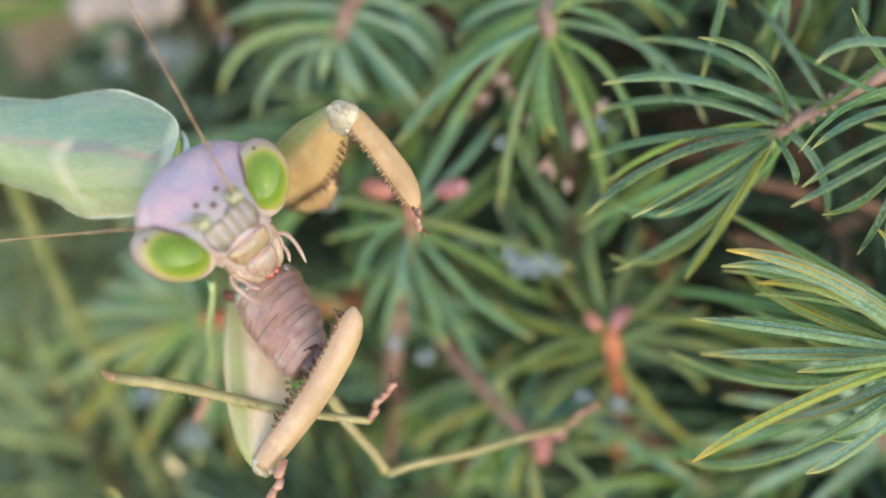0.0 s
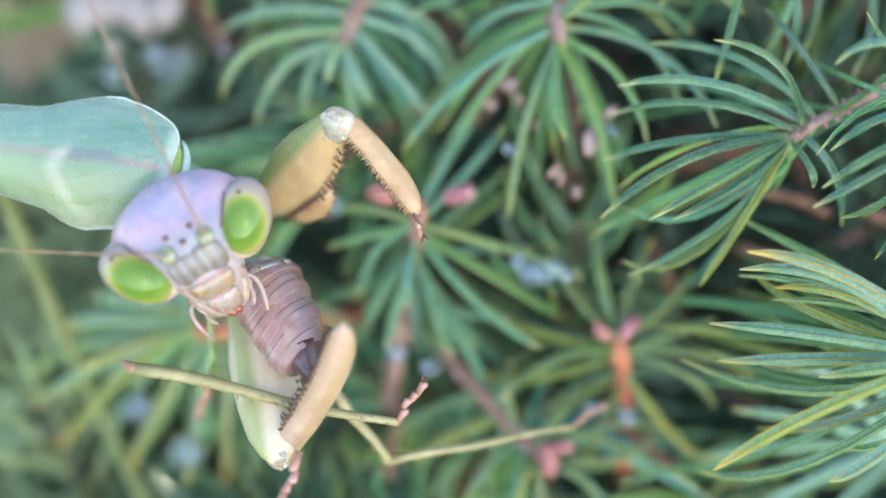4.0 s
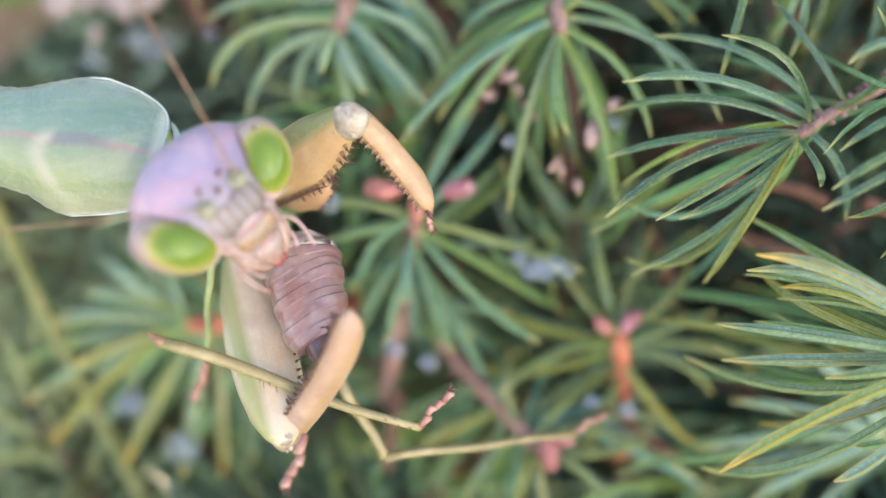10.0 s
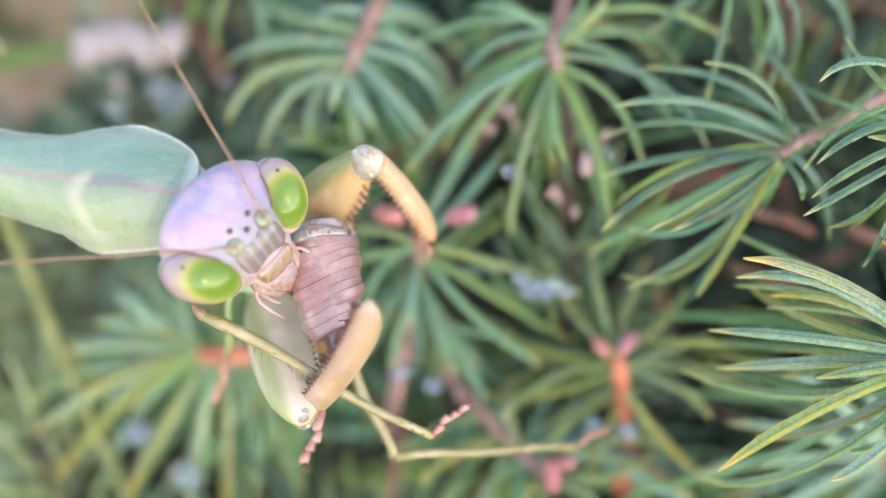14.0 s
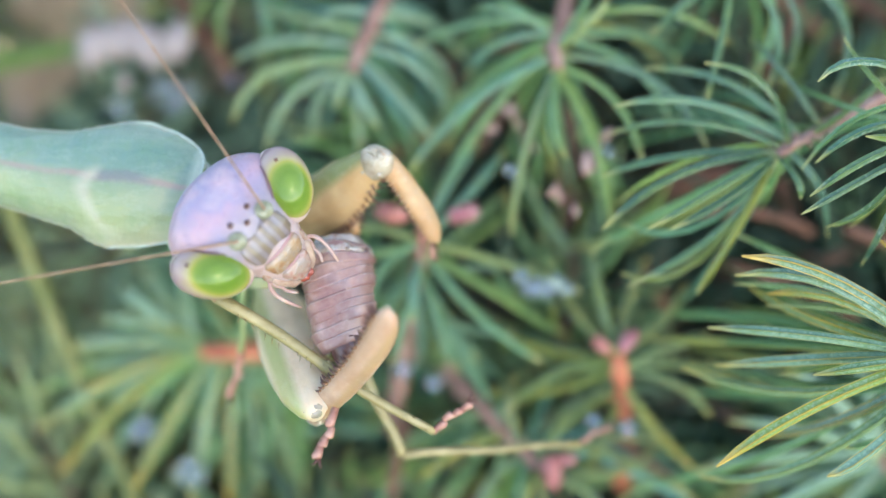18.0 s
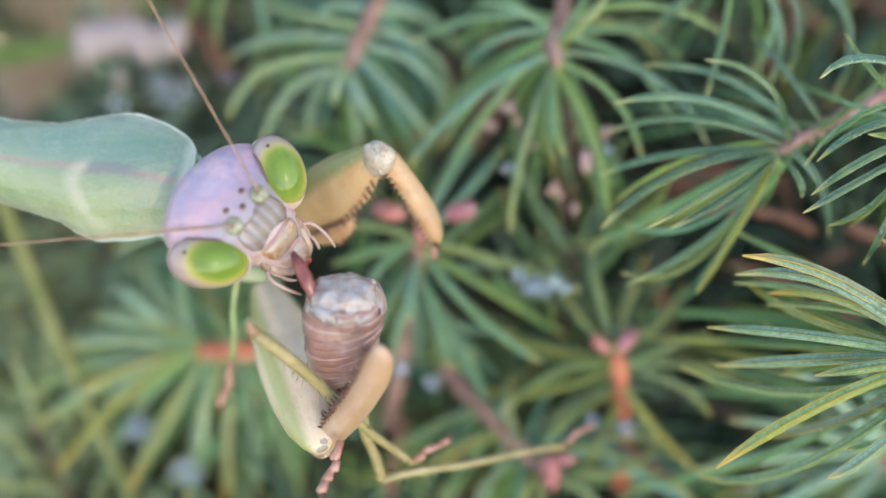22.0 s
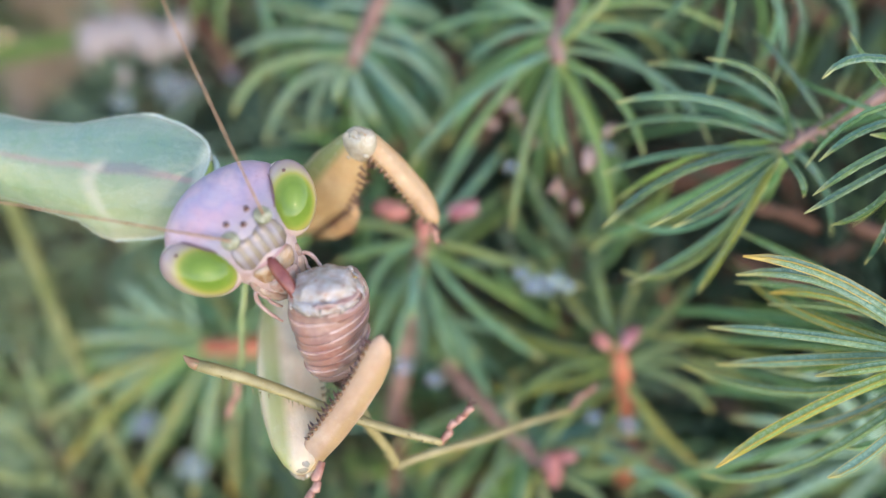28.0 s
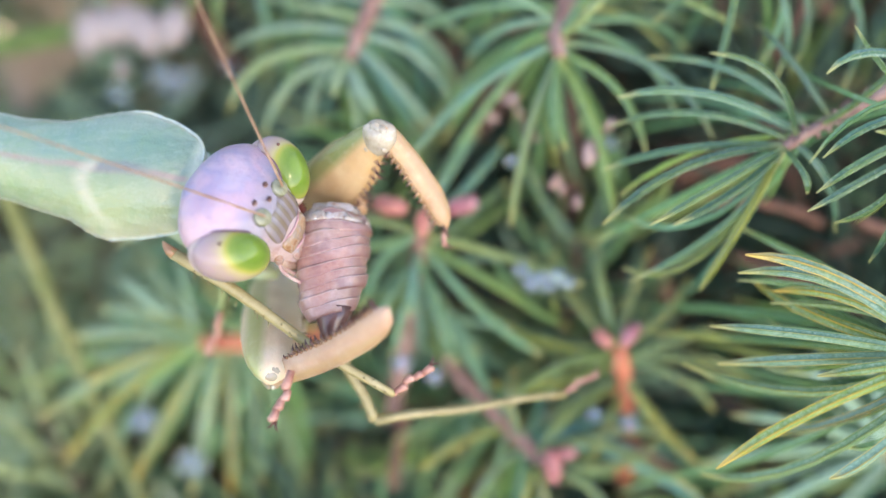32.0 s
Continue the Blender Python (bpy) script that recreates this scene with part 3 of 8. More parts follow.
def fill_shrub():
    tufts = [massed_shoot(s, 44, 14, NEEDLES) for s in range(5)]
    pale = [massed_shoot(s + 40, 40, 14, NEEDLES_PALE) for s in range(3)]
    shaded = [massed_shoot(s + 20, 38, 14, SHADE_NEEDLES) for s in range(4)]
    stem = massed_twig(14)
    rng = random.Random(5)
    made = []
    for layer, depth, step, reach in ((0, 54, 6.6, 46), (1, 62, 8, 64), (2, 76, 11, 90), (3, 40, 10, 75), (4, 46, 5.6, 30)):
        n = int(reach / step)
        for i in range(-n, n + 1):
            for j in range(-n, n + 1):
                x, y = (i + rng.uniform(-0.45, 0.45)) * step, (j + rng.uniform(-0.45, 0.45)) * step
                if layer == 3 and abs(x) < 42 and abs(y) < 29:
                    continue
                if x < -6 and y > 0 and layer == 0 or x < -13 and y > 5 and layer == 1 and not (x > -19 and y > 16) or 0 < x < 15 and -6 < y < 6 and layer == 0 or x < -2 and layer == 0 and y > -20 or layer == 0 and x > 7 and y > 2 and rng.random() < 0.6:
                    continue
                if layer == 4 and (x < -7 or abs(y) > 19 or 2 < x < 10 and -6 < y < 0 or 11 < x < 16 and -10 < y < -6 or x < 3 and y > -12 or rng.random() < 0.72):
                    continue
                z = -depth + rng.uniform(-3, 3) - (x * x + y * y) * 0.004
                d = Vector((rng.uniform(-0.9, 0.9), rng.uniform(-0.9, 0.9), rng.uniform(0.25, 0.9))).normalized()
                if layer == 0:
                    d = Vector((d.x, d.y, 0.35 * d.z)).normalized()
                    z = (-57 if x > 7 and y > 2 else -54 if x > 3 else -50.5) + rng.uniform(-2.5, 2)
                elif layer == 4:
                    d = Vector((d.x, d.y - 0.25, 0.22 * d.z)).normalized()
                    z = -50 + rng.uniform(-2, 2)
                elif layer < 3:
                    z = min(z, -46 - 15 * d.z)
                m = SHRUB_INV @ W @ Matrix.Translation(V(x, y, z)) @ d.to_track_quat("Z", "Y").to_matrix().to_4x4() @ Matrix.Scale(rng.uniform(0.85, 1.1), 4)
                tw = new("twig", stem)
                tw.parent = shrub
                tw.matrix_local = m
                tu = new("needle_tuft", rng.choice(pale if x < -4 and y < 4 and x > -34 and layer in (0, 1) and rng.random() < (0.45 if x < -18 or y < -16 else 0.2) else shaded if (layer in (1, 2) and abs(x) < 55 and abs(y) < 42 and rng.random() < 0.92 or layer == 0 and rng.random() < (0.85 if x > 3 else 0.4)) and not (x < 4 and (y < 6 or layer == 2 and x < -10) and rng.random() < 0.5) else tufts))
                tu.parent = tw
                tagged(tu, kind="stuff")
    # more lightened tufts, put here to brighten the left side
    for k in range(16):
        x, y = rng.uniform(-42, -24), rng.uniform(-7, 4)
        d = Vector((rng.uniform(-0.9, 0.9), rng.uniform(-0.9, 0.9), 0.35)).normalized()
        tw = new("twig", stem)
        tw.parent = shrub
        tw.matrix_local = SHRUB_INV @ W @ Matrix.Translation(V(x, y, -64 + rng.uniform(-2, 2))) @ d.to_track_quat("Z", "Y").to_matrix().to_4x4()
        tu = new("needle_tuft", rng.choice(pale))
        tu.parent = tw
        tagged(tu, kind="stuff")
    # trunk and limbs that carry the shoots
    base = Vector((0, 0.12 + 0.03, -0.02))
    bm = bmesh.new()
    top = at(0, -20, -130)
    sweep(bm, bezier(base, base + Vector((0.01, 0, 0.15)), top, 8), [0.011 - 0.0008 * i for i in range(9)], sides=10)
    trunk = part("trunk", bm, OLD_BARK, shrub, "rough brown woody stem")
    trunk.data.transform(SHRUB_INV)
    for k in range(26):
        x, y = rng.uniform(-75, 75), rng.uniform(-60, 70)
        tip = at(x, y, -76 - (x * x + y * y) * 0.004)
        start = base.lerp(top, rng.uniform(0.45, 1.0))
        bm = bmesh.new()
        sweep(bm, [SHRUB_INV @ p for p in bezier(start, (start + tip) / 2 + Vector((0, 0, -0.02)), tip, 7)], [0.0035 - 0.00036 * i for i in range(8)], sides=7)
        part("limb", bm, OLD_BARK, shrub)


fill_shrub()


def branch(a, b, c, r):
    """A bare brown twig that shows between the needles."""
    bm = bmesh.new()
    fine = bezier(*(SHRUB_INV @ at(*p) for p in (a, b, c)), 12)
    sweep(bm, fine, [0.7 * r * MM * (1 + 0.18 * math.sin(i * 2.3)) for i in range(13)], sides=9)
    part("branch", bm, OLD_BARK, shrub)


branch((13.77, 2.08, -41), (17.39, 2.45, -41), (20.29, 0.96, -42), 0.45)
branch((13.41, 3.76, -46), (16.48, 4.88, -47), (19.65, 4.28, -48), 1.1)
branch((7.48, 9.03, -47), (7.82, 4.88, -47), (7.64, 1.45, -48), 0.9)
branch((16.02, -0.92, -43), (19.96, -1.91, -44), (24.39, -3.94, -45), 0.5)
branch((-18.92, 18.42, -52), (-16.3, 14.68, -51), (-14.05, 11.3, -51), 0.9)
branch((18.73, 13.87, -40), (18.44, 12.11, -40), (17.69, 9.99, -41), 0.35)
branch((8.54, -9.87, -42), (10.39, -11.1, -42), (13.17, -13.27, -43), 0.4)
branch((-3.05, -14.22, -44), (-2.72, -11.63, -44), (-2.07, -9.69, -44), 0.5)
branch((21.09, 1.21, -40), (22.27, 0.62, -40), (24.04, 0.32, -40), 0.5)
branch((3.93, 9.86, -46), (3.25, 8.16, -46), (1.94, 6.26, -47), 0.6)
branch((12.23, -1.03, -48), (14, -2.79, -48), (14.29, -5.74, -49), 0.7)
branch((15.78, -8.96, -47), (18.9, -11.04, -47), (21.77, -11.98, -48), 0.6)


# ---------- small things round the shoots ----------
STALK = plain("dry grass stalk", (0.14, 0.16, 0.04), (0.25, 0.24, 0.08), 500, 0.5, 0.4)
BLADE = plain("green grass blade", (0.08, 0.17, 0.03), (0.16, 0.26, 0.06), 400, 0.45, 0.4)
PETAL = plain("withered petal", (0.27, 0.21, 0.19), (0.5, 0.43, 0.4), 500, 0.25, 0.5, **FLESH)
DRY_LEAF = plain("dry leaf", (0.2, 0.14, 0.08), (0.44, 0.34, 0.23), 300, 0.6, 0.3, 0.0002)
CHIP = plain("dry bud scale", (0.26, 0.15, 0.11), (0.58, 0.38, 0.31), 1800, 0.2, 0.6)
# faint milky blue in the drops stands for the sky they reflect
water_node = Mat("water drop", 0.05, 0.8, Transmission_Weight=0.93, IOR=1.33, Coat_Weight=0.5, Coat_Roughness=0.02)
WATER = water_node.color((0.82, 0.9, 1.0)).m


def stalk(name, label, pts, r, material, flat=1.0):
    a, c, b = (at(*p) for p in pts)
    ob = tagged(new(name), label, "grass")
    ob.location = a
    bm = bmesh.new()
    n = 26
    line = [p - a for p in bezier(a, c, b, n)]
    sweep(bm, line, [r * MM * (1 - 0.25 * i / n) for i in range(n + 1)], [r * flat * MM * (1 - 0.25 * i / n) for i in range(n + 1)], 10, W.to_3x3() @ Vector((0, 0, 1)))
    part("stem" if flat == 1.0 else "blade", bm, material, ob)
    return ob


stalk("grass_stalk", "yellow-green grass stalk leaning before the needles", ((-28.4, 8.2, -46), (-23.0, -5.0, -45), (-17.2, -17.0, -45)), 0.5, STALK)
stalk("wild_grass", "flat dark green grass blade", ((-39.94, 14.3, -60), (-29.0, 15.4, -60), (-17.0, 19.6, -61)), 0.75, BLADE, 0.15)


def flake(x, y, z, size, rx, ry, rz):
    bm = bmesh.new()
    n = 6
    sweep(bm, [V((i / n - 0.5) * size, 0, 0.22 * size * math.sin(i / n * 3.14)) for i in range(n + 1)],
          [0.26 * size * MM * k for k in (0.3, 0.8, 1, 1, 0.85, 0.55, 0.15)], [0.05 * MM] * (n + 1), 8)
    ob = tagged(new("dry_bud_scale", mesh_of(bm, "dry_bud_scale", CHIP)), "dry pinkish brown bud scale caught between needles", "plant scale", "dry bud scales")
    ob.matrix_world = W @ mm_pose(x, y, z, rx, ry, rz)


def drop(x, y, z, r):
    bm = bmesh.new()
    ball(bm, (0, 0, 0), V(r, r * 0.92, r), 16, 12)
    ob = tagged(new("water_drop", mesh_of(bm, "water_drop", WATER)), "water drop with a pale sky tint on a spruce needle", "water drop", "water drops")
    ob.matrix_world = W @ mm_pose(x, y, z)


def petals(x, y, z):
    """A withered pale flower head low in the shrub."""
    ob = tagged(new("withered_flower"), "pale withered flower with hanging petals", "flower")
    ob.matrix_world = W @ mm_pose(x, y, z)
    for px, py, size, wide, turn in ((-2.9, -0.2, 2.9, 1.05, 75), (-1.5, 0.1, 2.6, 0.7, 100), (-0.3, 0.25, 3.0, 0.8, 112), (0.75, -0.2, 3.2, 0.75, 100), (2.5, 0.1, 2.9, 1.0, 68), (-0.9, -2.6, 0.9, 0.4, 80)):
        bm = bmesh.new()
        n = 8
        sweep(bm, [V((i / n - 0.5) * size, 0, 0.5 * math.sin(i / n * 3.14)) for i in range(n + 1)], [wide * MM * k for k in (0.3, 0.7, 0.9, 1, 1, 0.95, 0.85, 0.6, 0.2)], [0.35 * MM] * (n + 1), 10)
        part("petal", bm, PETAL, ob, m=mm_pose(px, py, 0, 10, 0, turn))
    rod_pts = [V(0, 2, -0.5), V(2, 6, -4), V(3, 9, -12)]
    bm = bmesh.new()
    sweep(bm, bezier(*rod_pts, 8), [0.4 * MM] * 9, sides=8)
    part("stalk", bm, STALK, ob)


def fallen_leaf(x, y, z, size, rx, ry, rz):
    """A dry curled leaf lying deep behind the shoots."""
    bm = bmesh.new()
    n = 14
    width = [0.36 * math.sin(math.pi * (0.04 + 0.94 * (i / n) ** 0.8)) * size * MM for i in range(n + 1)]
    sweep(bm, [V((i / n - 0.5) * size, 0.06 * size * math.sin(i * 0.5), 0.12 * size * math.sin(i / n * 3.14)) for i in range(n + 1)], width, [0.12 * MM] * (n + 1), 14)
    for v in bm.verts:
        v.co.z += 9.0 * v.co.y * abs(v.co.y) + 0.5 * MM * noise.noise(v.co * 400)
    ob = tagged(new("fallen_leaf"), "dry tan leaf lying deep behind the shoots", "leaf", "fallen leaves")
    ob.matrix_world = W @ mm_pose(x, y, z, rx, ry, rz)
    part("blade", bm, DRY_LEAF, ob)
    bm = bmesh.new()
    sweep(bm, [V((i / n - 0.5) * size * 1.15, 0.06 * size * math.sin(i * 0.5), 0.12 * size * math.sin(i / n * 3.14) + 0.12) for i in range(n + 1)], [0.22 * MM * (1 - 0.6 * i / n) for i in range(n + 1)], sides=6)
    part("midrib", bm, CHIP, ob)


fallen_leaf(-31.0, 22.0, -66, 15, 15, -20, 12)
fallen_leaf(-34.5, 15.6, -67, 10, -10, 15, 70)
fallen_leaf(-20.5, 23.5, -68, 10, 20, 10, -20)
flake(7.2, 4.47, -38.2, 1.6, 10, 20, 80)
flake(5.51, 3.16, -38.6, 1.2, 50, 30, 60)
flake(5.83, 2.74, -38.8, 0.9, 40, 0, 100)
flake(3.56, 7.39, -40, 1.1, 20, 10, 30)
flake(2.56, 6.44, -40.5, 1, 0, 40, 10)
flake(3.86, 6.66, -40, 0.8, 30, 0, 120)
flake(8.27, 5.86, -38.6, 0.9, 0, 0, 40)
flake(6.72, 2.04, -39, 0.8, 0, 30, 95)
flake(4.74, 5.33, -40, 0.7, 10, 60, 70)
flake(3.14, 7.73, -40.2, 0.7, 30, 20, 60)
flake(7.94, 5.46, -38.8, 0.6, 60, 0, 20)
flake(4.3, 5.92, -40, 0.6, 0, 50, 150)
drop(3.81, -1.3, -37.5, 0.42)
drop(4.31, -1.96, -37.5, 0.5)
drop(4.7, -1.62, -37.3, 0.4)
drop(5.08, -2.04, -37.5, 0.45)
drop(5.55, -1.63, -37.5, 0.5)
drop(6.09, -1.97, -37.6, 0.4)
drop(-2.15, -6.38, -40.5, 0.55)
drop(-0.47, -6.98, -40, 0.5)
drop(-14.31, -12.57, -43, 0.95)
drop(-17.43, -10.34, -44, 0.85)
drop(7.64, -8.73, -39, 0.4)
drop(9.42, -9.16, -39, 0.46)
drop(-19.2, 11.0, -52, 0.95)
drop(-17.6, 10.7, -52, 0.8)
drop(-18.53, 9.92, -52, 0.6)
drop(-22.17, 9.76, -52, 0.7)
drop(-13.96, 11.08, -50, 0.5)
drop(-5.15, 1.29, -38, 0.6)
drop(8.25, 4.9, -38.5, 0.42)
drop(3.52, 4.1, -39.5, 0.4)
petals(-20.0, 13.6, -50)


# ---------- materials of the animals ----------
def shield_material():
    k = Mat("pronotum cuticle", 0.28, 0.6, **FLESH)
    uv = k.coords("UV")
    u, v = k.axis(uv, 0), k.axis(uv, 1)
    c = k.ramp(v, (0.02, (0.190, 0.256, 0.181)), (0.2, (0.130, 0.232, 0.167)), (0.38, (0.165, 0.247, 0.188)), (0.46, (0.242, 0.286, 0.181)), (0.6, (0.294, 0.325, 0.167)), (0.8, (0.259, 0.310, 0.139)), (0.95, (0.311, 0.325, 0.188)))
    blotch = k.ramp(k.noise(170, 4, 0.6), (0.38, 0.0), (0.66, 1.0))
    c = k.mix(k.math("MULTIPLY", blotch, 0.45), c, (0.346, 0.356, 0.264))
    flow = k.ramp(k.noise(260, 4, 0.6, stretch=(0.3, 1.4, 1)), (0.4, 0.0), (0.62, 1.0))
    c = k.mix(k.math("MULTIPLY", flow, 0.35), c, (0.112, 0.232, 0.139))
    vein = k.ramp(k.noise(520, 6, 0.75, stretch=(0.45, 1, 1)), (0.47, 0.0), (0.5, 1.0), (0.53, 0.0))
    c = k.mix(k.math("MULTIPLY", vein, 0.14), c, (0.450, 0.465, 0.362))
    c = k.mix(k.math("MULTIPLY", k.ramp(k.noise(1300, 4), (0.5, 0.0), (0.66, 1.0)), 0.25), c, (0.138, 0.256, 0.104))
    keel = k.ramp(v, (0.42, 0.0), (0.45, 1.0), (0.475, 1.0), (0.51, 0.0))
    c = k.mix(k.math("MULTIPLY", keel, k.ramp(k.noise(240, 3), (0.35, 0.3), (0.6, 0.9))), c, (0.346, 0.232, 0.194))
    # dark streak of the midline, pale furrow across, green front rim
    dark = k.math("MULTIPLY", k.ramp(u, (0.16, 0.0), (0.22, 1.0), (0.32, 1.0), (0.36, 0.0)), k.ramp(k.math("ADD", v, k.math("MULTIPLY", k.noise(700, 3), 0.05)), (0.41, 0.0), (0.445, 1.0), (0.49, 1.0), (0.53, 0.0)))
    c = k.mix(k.math("MULTIPLY", dark, 0.7), c, (0.165, 0.170, 0.167))
    bow = k.math("ADD", u, k.math("MULTIPLY", k.math("POWER", k.math("ABSOLUTE", k.math("SUBTRACT", v, 0.55)), 1.6), 0.5))
    furrow = k.math("MULTIPLY", k.ramp(k.math("ADD", bow, k.math("MULTIPLY", k.noise(500, 2), 0.03)), (0.35, 0.0), (0.375, 1.0), (0.385, 1.0), (0.42, 0.0)), k.ramp(v, (0.35, 0.0), (0.45, 0.7), (0.8, 0.5), (0.92, 0.0)))
    c = k.mix(furrow, c, (0.475, 0.426, 0.306))
    c = k.mix(k.ramp(u, (0.0, 0.95), (0.035, 0.8), (0.065, 0.0)), c, (0.5, 0.52, 0.38))
    k.color(k.mix(k.ramp(v, (0.0, 0.85), (0.035, 0.0), (0.965, 0.0), (1.0, 0.85)), c, (0.52, 0.5, 0.38)))
    wrinkle = k.math("MULTIPLY", k.noise(330, 3, 0.55, stretch=(0.4, 1.2, 1)), 3.0)
    return k.bump(k.math("ADD", k.math("ADD", wrinkle, k.noise(700, 5, 0.65)), k.math("MULTIPLY", k.noise(2600, 4, 0.6), 0.3)), 0.0003, 0.55).m


def limb_material(name, lo, hi, edge, sense, half):
    """Cream to orange cuticle with a green band along one edge."""
    k = Mat(name, 0.36, 0.5, **FLESH)
    y = k.math("DIVIDE", k.axis(k.coords(), 1), half * MM * sense)
    n = k.noise(700, 5, 0.6)
    c = k.ramp(n, (0.3, lo), (0.7, hi))
    c = k.mix(k.ramp(k.math("ADD", k.math("MULTIPLY", y, 0.5), 0.5), (0.05, 0.15), (0.15, 0.8), (0.3, 0.85), (0.44, 0.0)), c, edge)
    c = k.mix(k.math("MULTIPLY", k.ramp(k.noise(420, 5, 0.7), (0.48, 0.0), (0.68, 1.0)), 0.35), c, tuple(0.62 * v for v in lo))
    c = k.mix(k.math("MULTIPLY", k.ramp(k.noise(2600, 3, 0.6), (0.58, 0.0), (0.68, 1.0)), 0.1), c, (0.66, 0.6, 0.48))
    fold = k.noise(900, 4, 0.6, stretch=(0.35, 1.3, 1))
    return k.color(c).bump(k.math("ADD", fold, k.math("MULTIPLY", k.noise(2400, 4), 0.5)), 0.00016, 0.5).m


def head_material():
    k = Mat("head cuticle", 0.36, 0.45, Coat_Weight=0.15, Coat_Roughness=0.25, **FLESH)
    o = k.coords()
    x, y = k.axis(o, 0), k.axis(o, 1)
    c = k.ramp(k.noise(300, 3, 0.5), (0.36, (0.3, 0.25, 0.35)), (0.44, (0.44, 0.29, 0.33)), (0.5, (0.33, 0.26, 0.34)), (0.57, (0.5, 0.34, 0.36)), (0.66, (0.36, 0.31, 0.37)))
    side = k.math("MULTIPLY", k.math("ABSOLUTE", k.math("SUBTRACT", x, 0.0002)), 1000 / 2.6)
    c = k.mix(k.ramp(side, (0.45, 0.0), (0.95, 0.7)), c, (0.54, 0.33, 0.32))
    t = k.math("ADD", k.math("MULTIPLY", y, 1000 / 6.0), 0.55)
    # grey-blue between the sockets, pinkish cream below
    c = k.mix(k.ramp(t, (0.3, 0.0), (0.5, 0.75), (0.6, 0.55), (0.72, 0.0)), c, (0.238, 0.227, 0.238))
    c = k.mix(k.ramp(t, (0.0, 1.0), (0.34, 0.85), (0.5, 0.0)), c, (0.475, 0.335, 0.281))
    c = k.mix(k.math("MULTIPLY", k.ramp(k.noise(900, 3, 0.6), (0.5, 0.0), (0.68, 1.0)), 0.35), c, (0.36, 0.34, 0.4))
    c = k.mix(k.math("MULTIPLY", k.ramp(k.noise(6000, 2), (0.6, 0.0), (0.7, 1.0)), 0.3), c, (0.216, 0.140, 0.216))
    low = k.ramp(t, (0.3, 1.0), (0.46, 0.0))
    c = k.mix(k.math("MULTIPLY", low, k.ramp(k.noise(1100, 4, 0.7), (0.55, 0.0), (0.66, 0.6))), c, (0.3, 0.16, 0.12))
    return k.color(c).bump(k.math("ADD", k.noise(1900, 4), k.math("MULTIPLY", k.noise(420, 3), 1.2)), 0.00014, 0.6).m


def eye_rim_material():
    k = Mat("eye rim cuticle", 0.35, 0.4, **FLESH)
    return k.color(k.ramp(k.noise(700, 3), (0.35, (0.48, 0.32, 0.3)), (0.65, (0.54, 0.42, 0.3)))).bump(k.noise(1500, 3), 0.00004, 0.4).m


def frons_material():
    k = Mat("striped face plate", 0.25, 0.5, Coat_Weight=0.2, Coat_Roughness=0.2, **FLESH)
    x = k.math("ADD", k.axis(k.coords(), 0), k.math("MULTIPLY", k.noise(500, 2), 0.0002))
    w = k.math("PINGPONG", k.math("MULTIPLY", x, 1000 / 0.4), 0.5)
    c = k.mix(k.ramp(w, (0.12, 0.0), (0.36, 1.0)), (0.22, 0.185, 0.18), (0.15, 0.115, 0.06))
    c = k.mix(k.ramp(w, (0.42, 0.0), (0.5, 0.3)), c, (0.3, 0.25, 0.17))
    return k.color(k.mix(k.math("MULTIPLY", k.noise(900, 4), 0.4), c, (0.26, 0.18, 0.18))).bump(k.math("ADD", w, k.noise(1800, 4)), 0.00008, 0.5).m


def lip_material(name, stops):
    k = Mat(name, 0.2, 0.6, Coat_Weight=0.5, Coat_Roughness=0.08, **FLESH)
    n = k.noise(1900, 5, 0.65)
    c = k.mix(k.math("MULTIPLY", k.ramp(k.noise(4200, 3, 0.6), (0.55, 0.0), (0.65, 1.0)), 0.5), k.ramp(n, *stops), (0.44, 0.34, 0.27))
    return k.color(c).bump(n, 0.00022, 0.7).m


def eye_material(side):
    k = Mat("compound eye", 0.14, 0.1, Coat_Weight=0.55, Coat_Roughness=0.035, Subsurface_Weight=0.3, Subsurface_Radius=(0.0005, 0.0006, 0.0002), Subsurface_Scale=1.0)
    o = k.coords()
    x, y = k.math("MULTIPLY", k.axis(o, 0), side * 1000 / 1.04), k.math("MULTIPLY", k.axis(o, 1), 1000 / 1.52)
    wave = k.math("MULTIPLY", k.math("SUBTRACT", k.noise(600, 2), 0.5), 0.16)
    a, b = k.math("DIVIDE", k.math("ADD", x, 0.08), 0.86), k.math("DIVIDE", k.math("ADD", y, 0.3), 0.76)
    rim = k.math("ADD", k.math("SQRT", k.math("ADD", k.math("MULTIPLY", a, a), k.math("MULTIPLY", b, b))), wave)
    c = k.ramp(k.math("MULTIPLY", rim, 0.6), (0.06, (0.145, 0.221, 0.024)), (0.3, (0.107, 0.175, 0.018)), (0.44, (0.160, 0.221, 0.029)), (0.53, (0.350, 0.313, 0.064)), (0.6, (0.442, 0.340, 0.175)), (0.7, (0.405, 0.276, 0.221)), (0.9, (0.377, 0.239, 0.248)))
    fine = k.noise(5200, 2, 0.5)
    return k.color(k.mix(k.math("MULTIPLY", fine, 0.18), c, (0.24, 0.36, 0.1))).bump(fine, 0.00001, 0.2).m


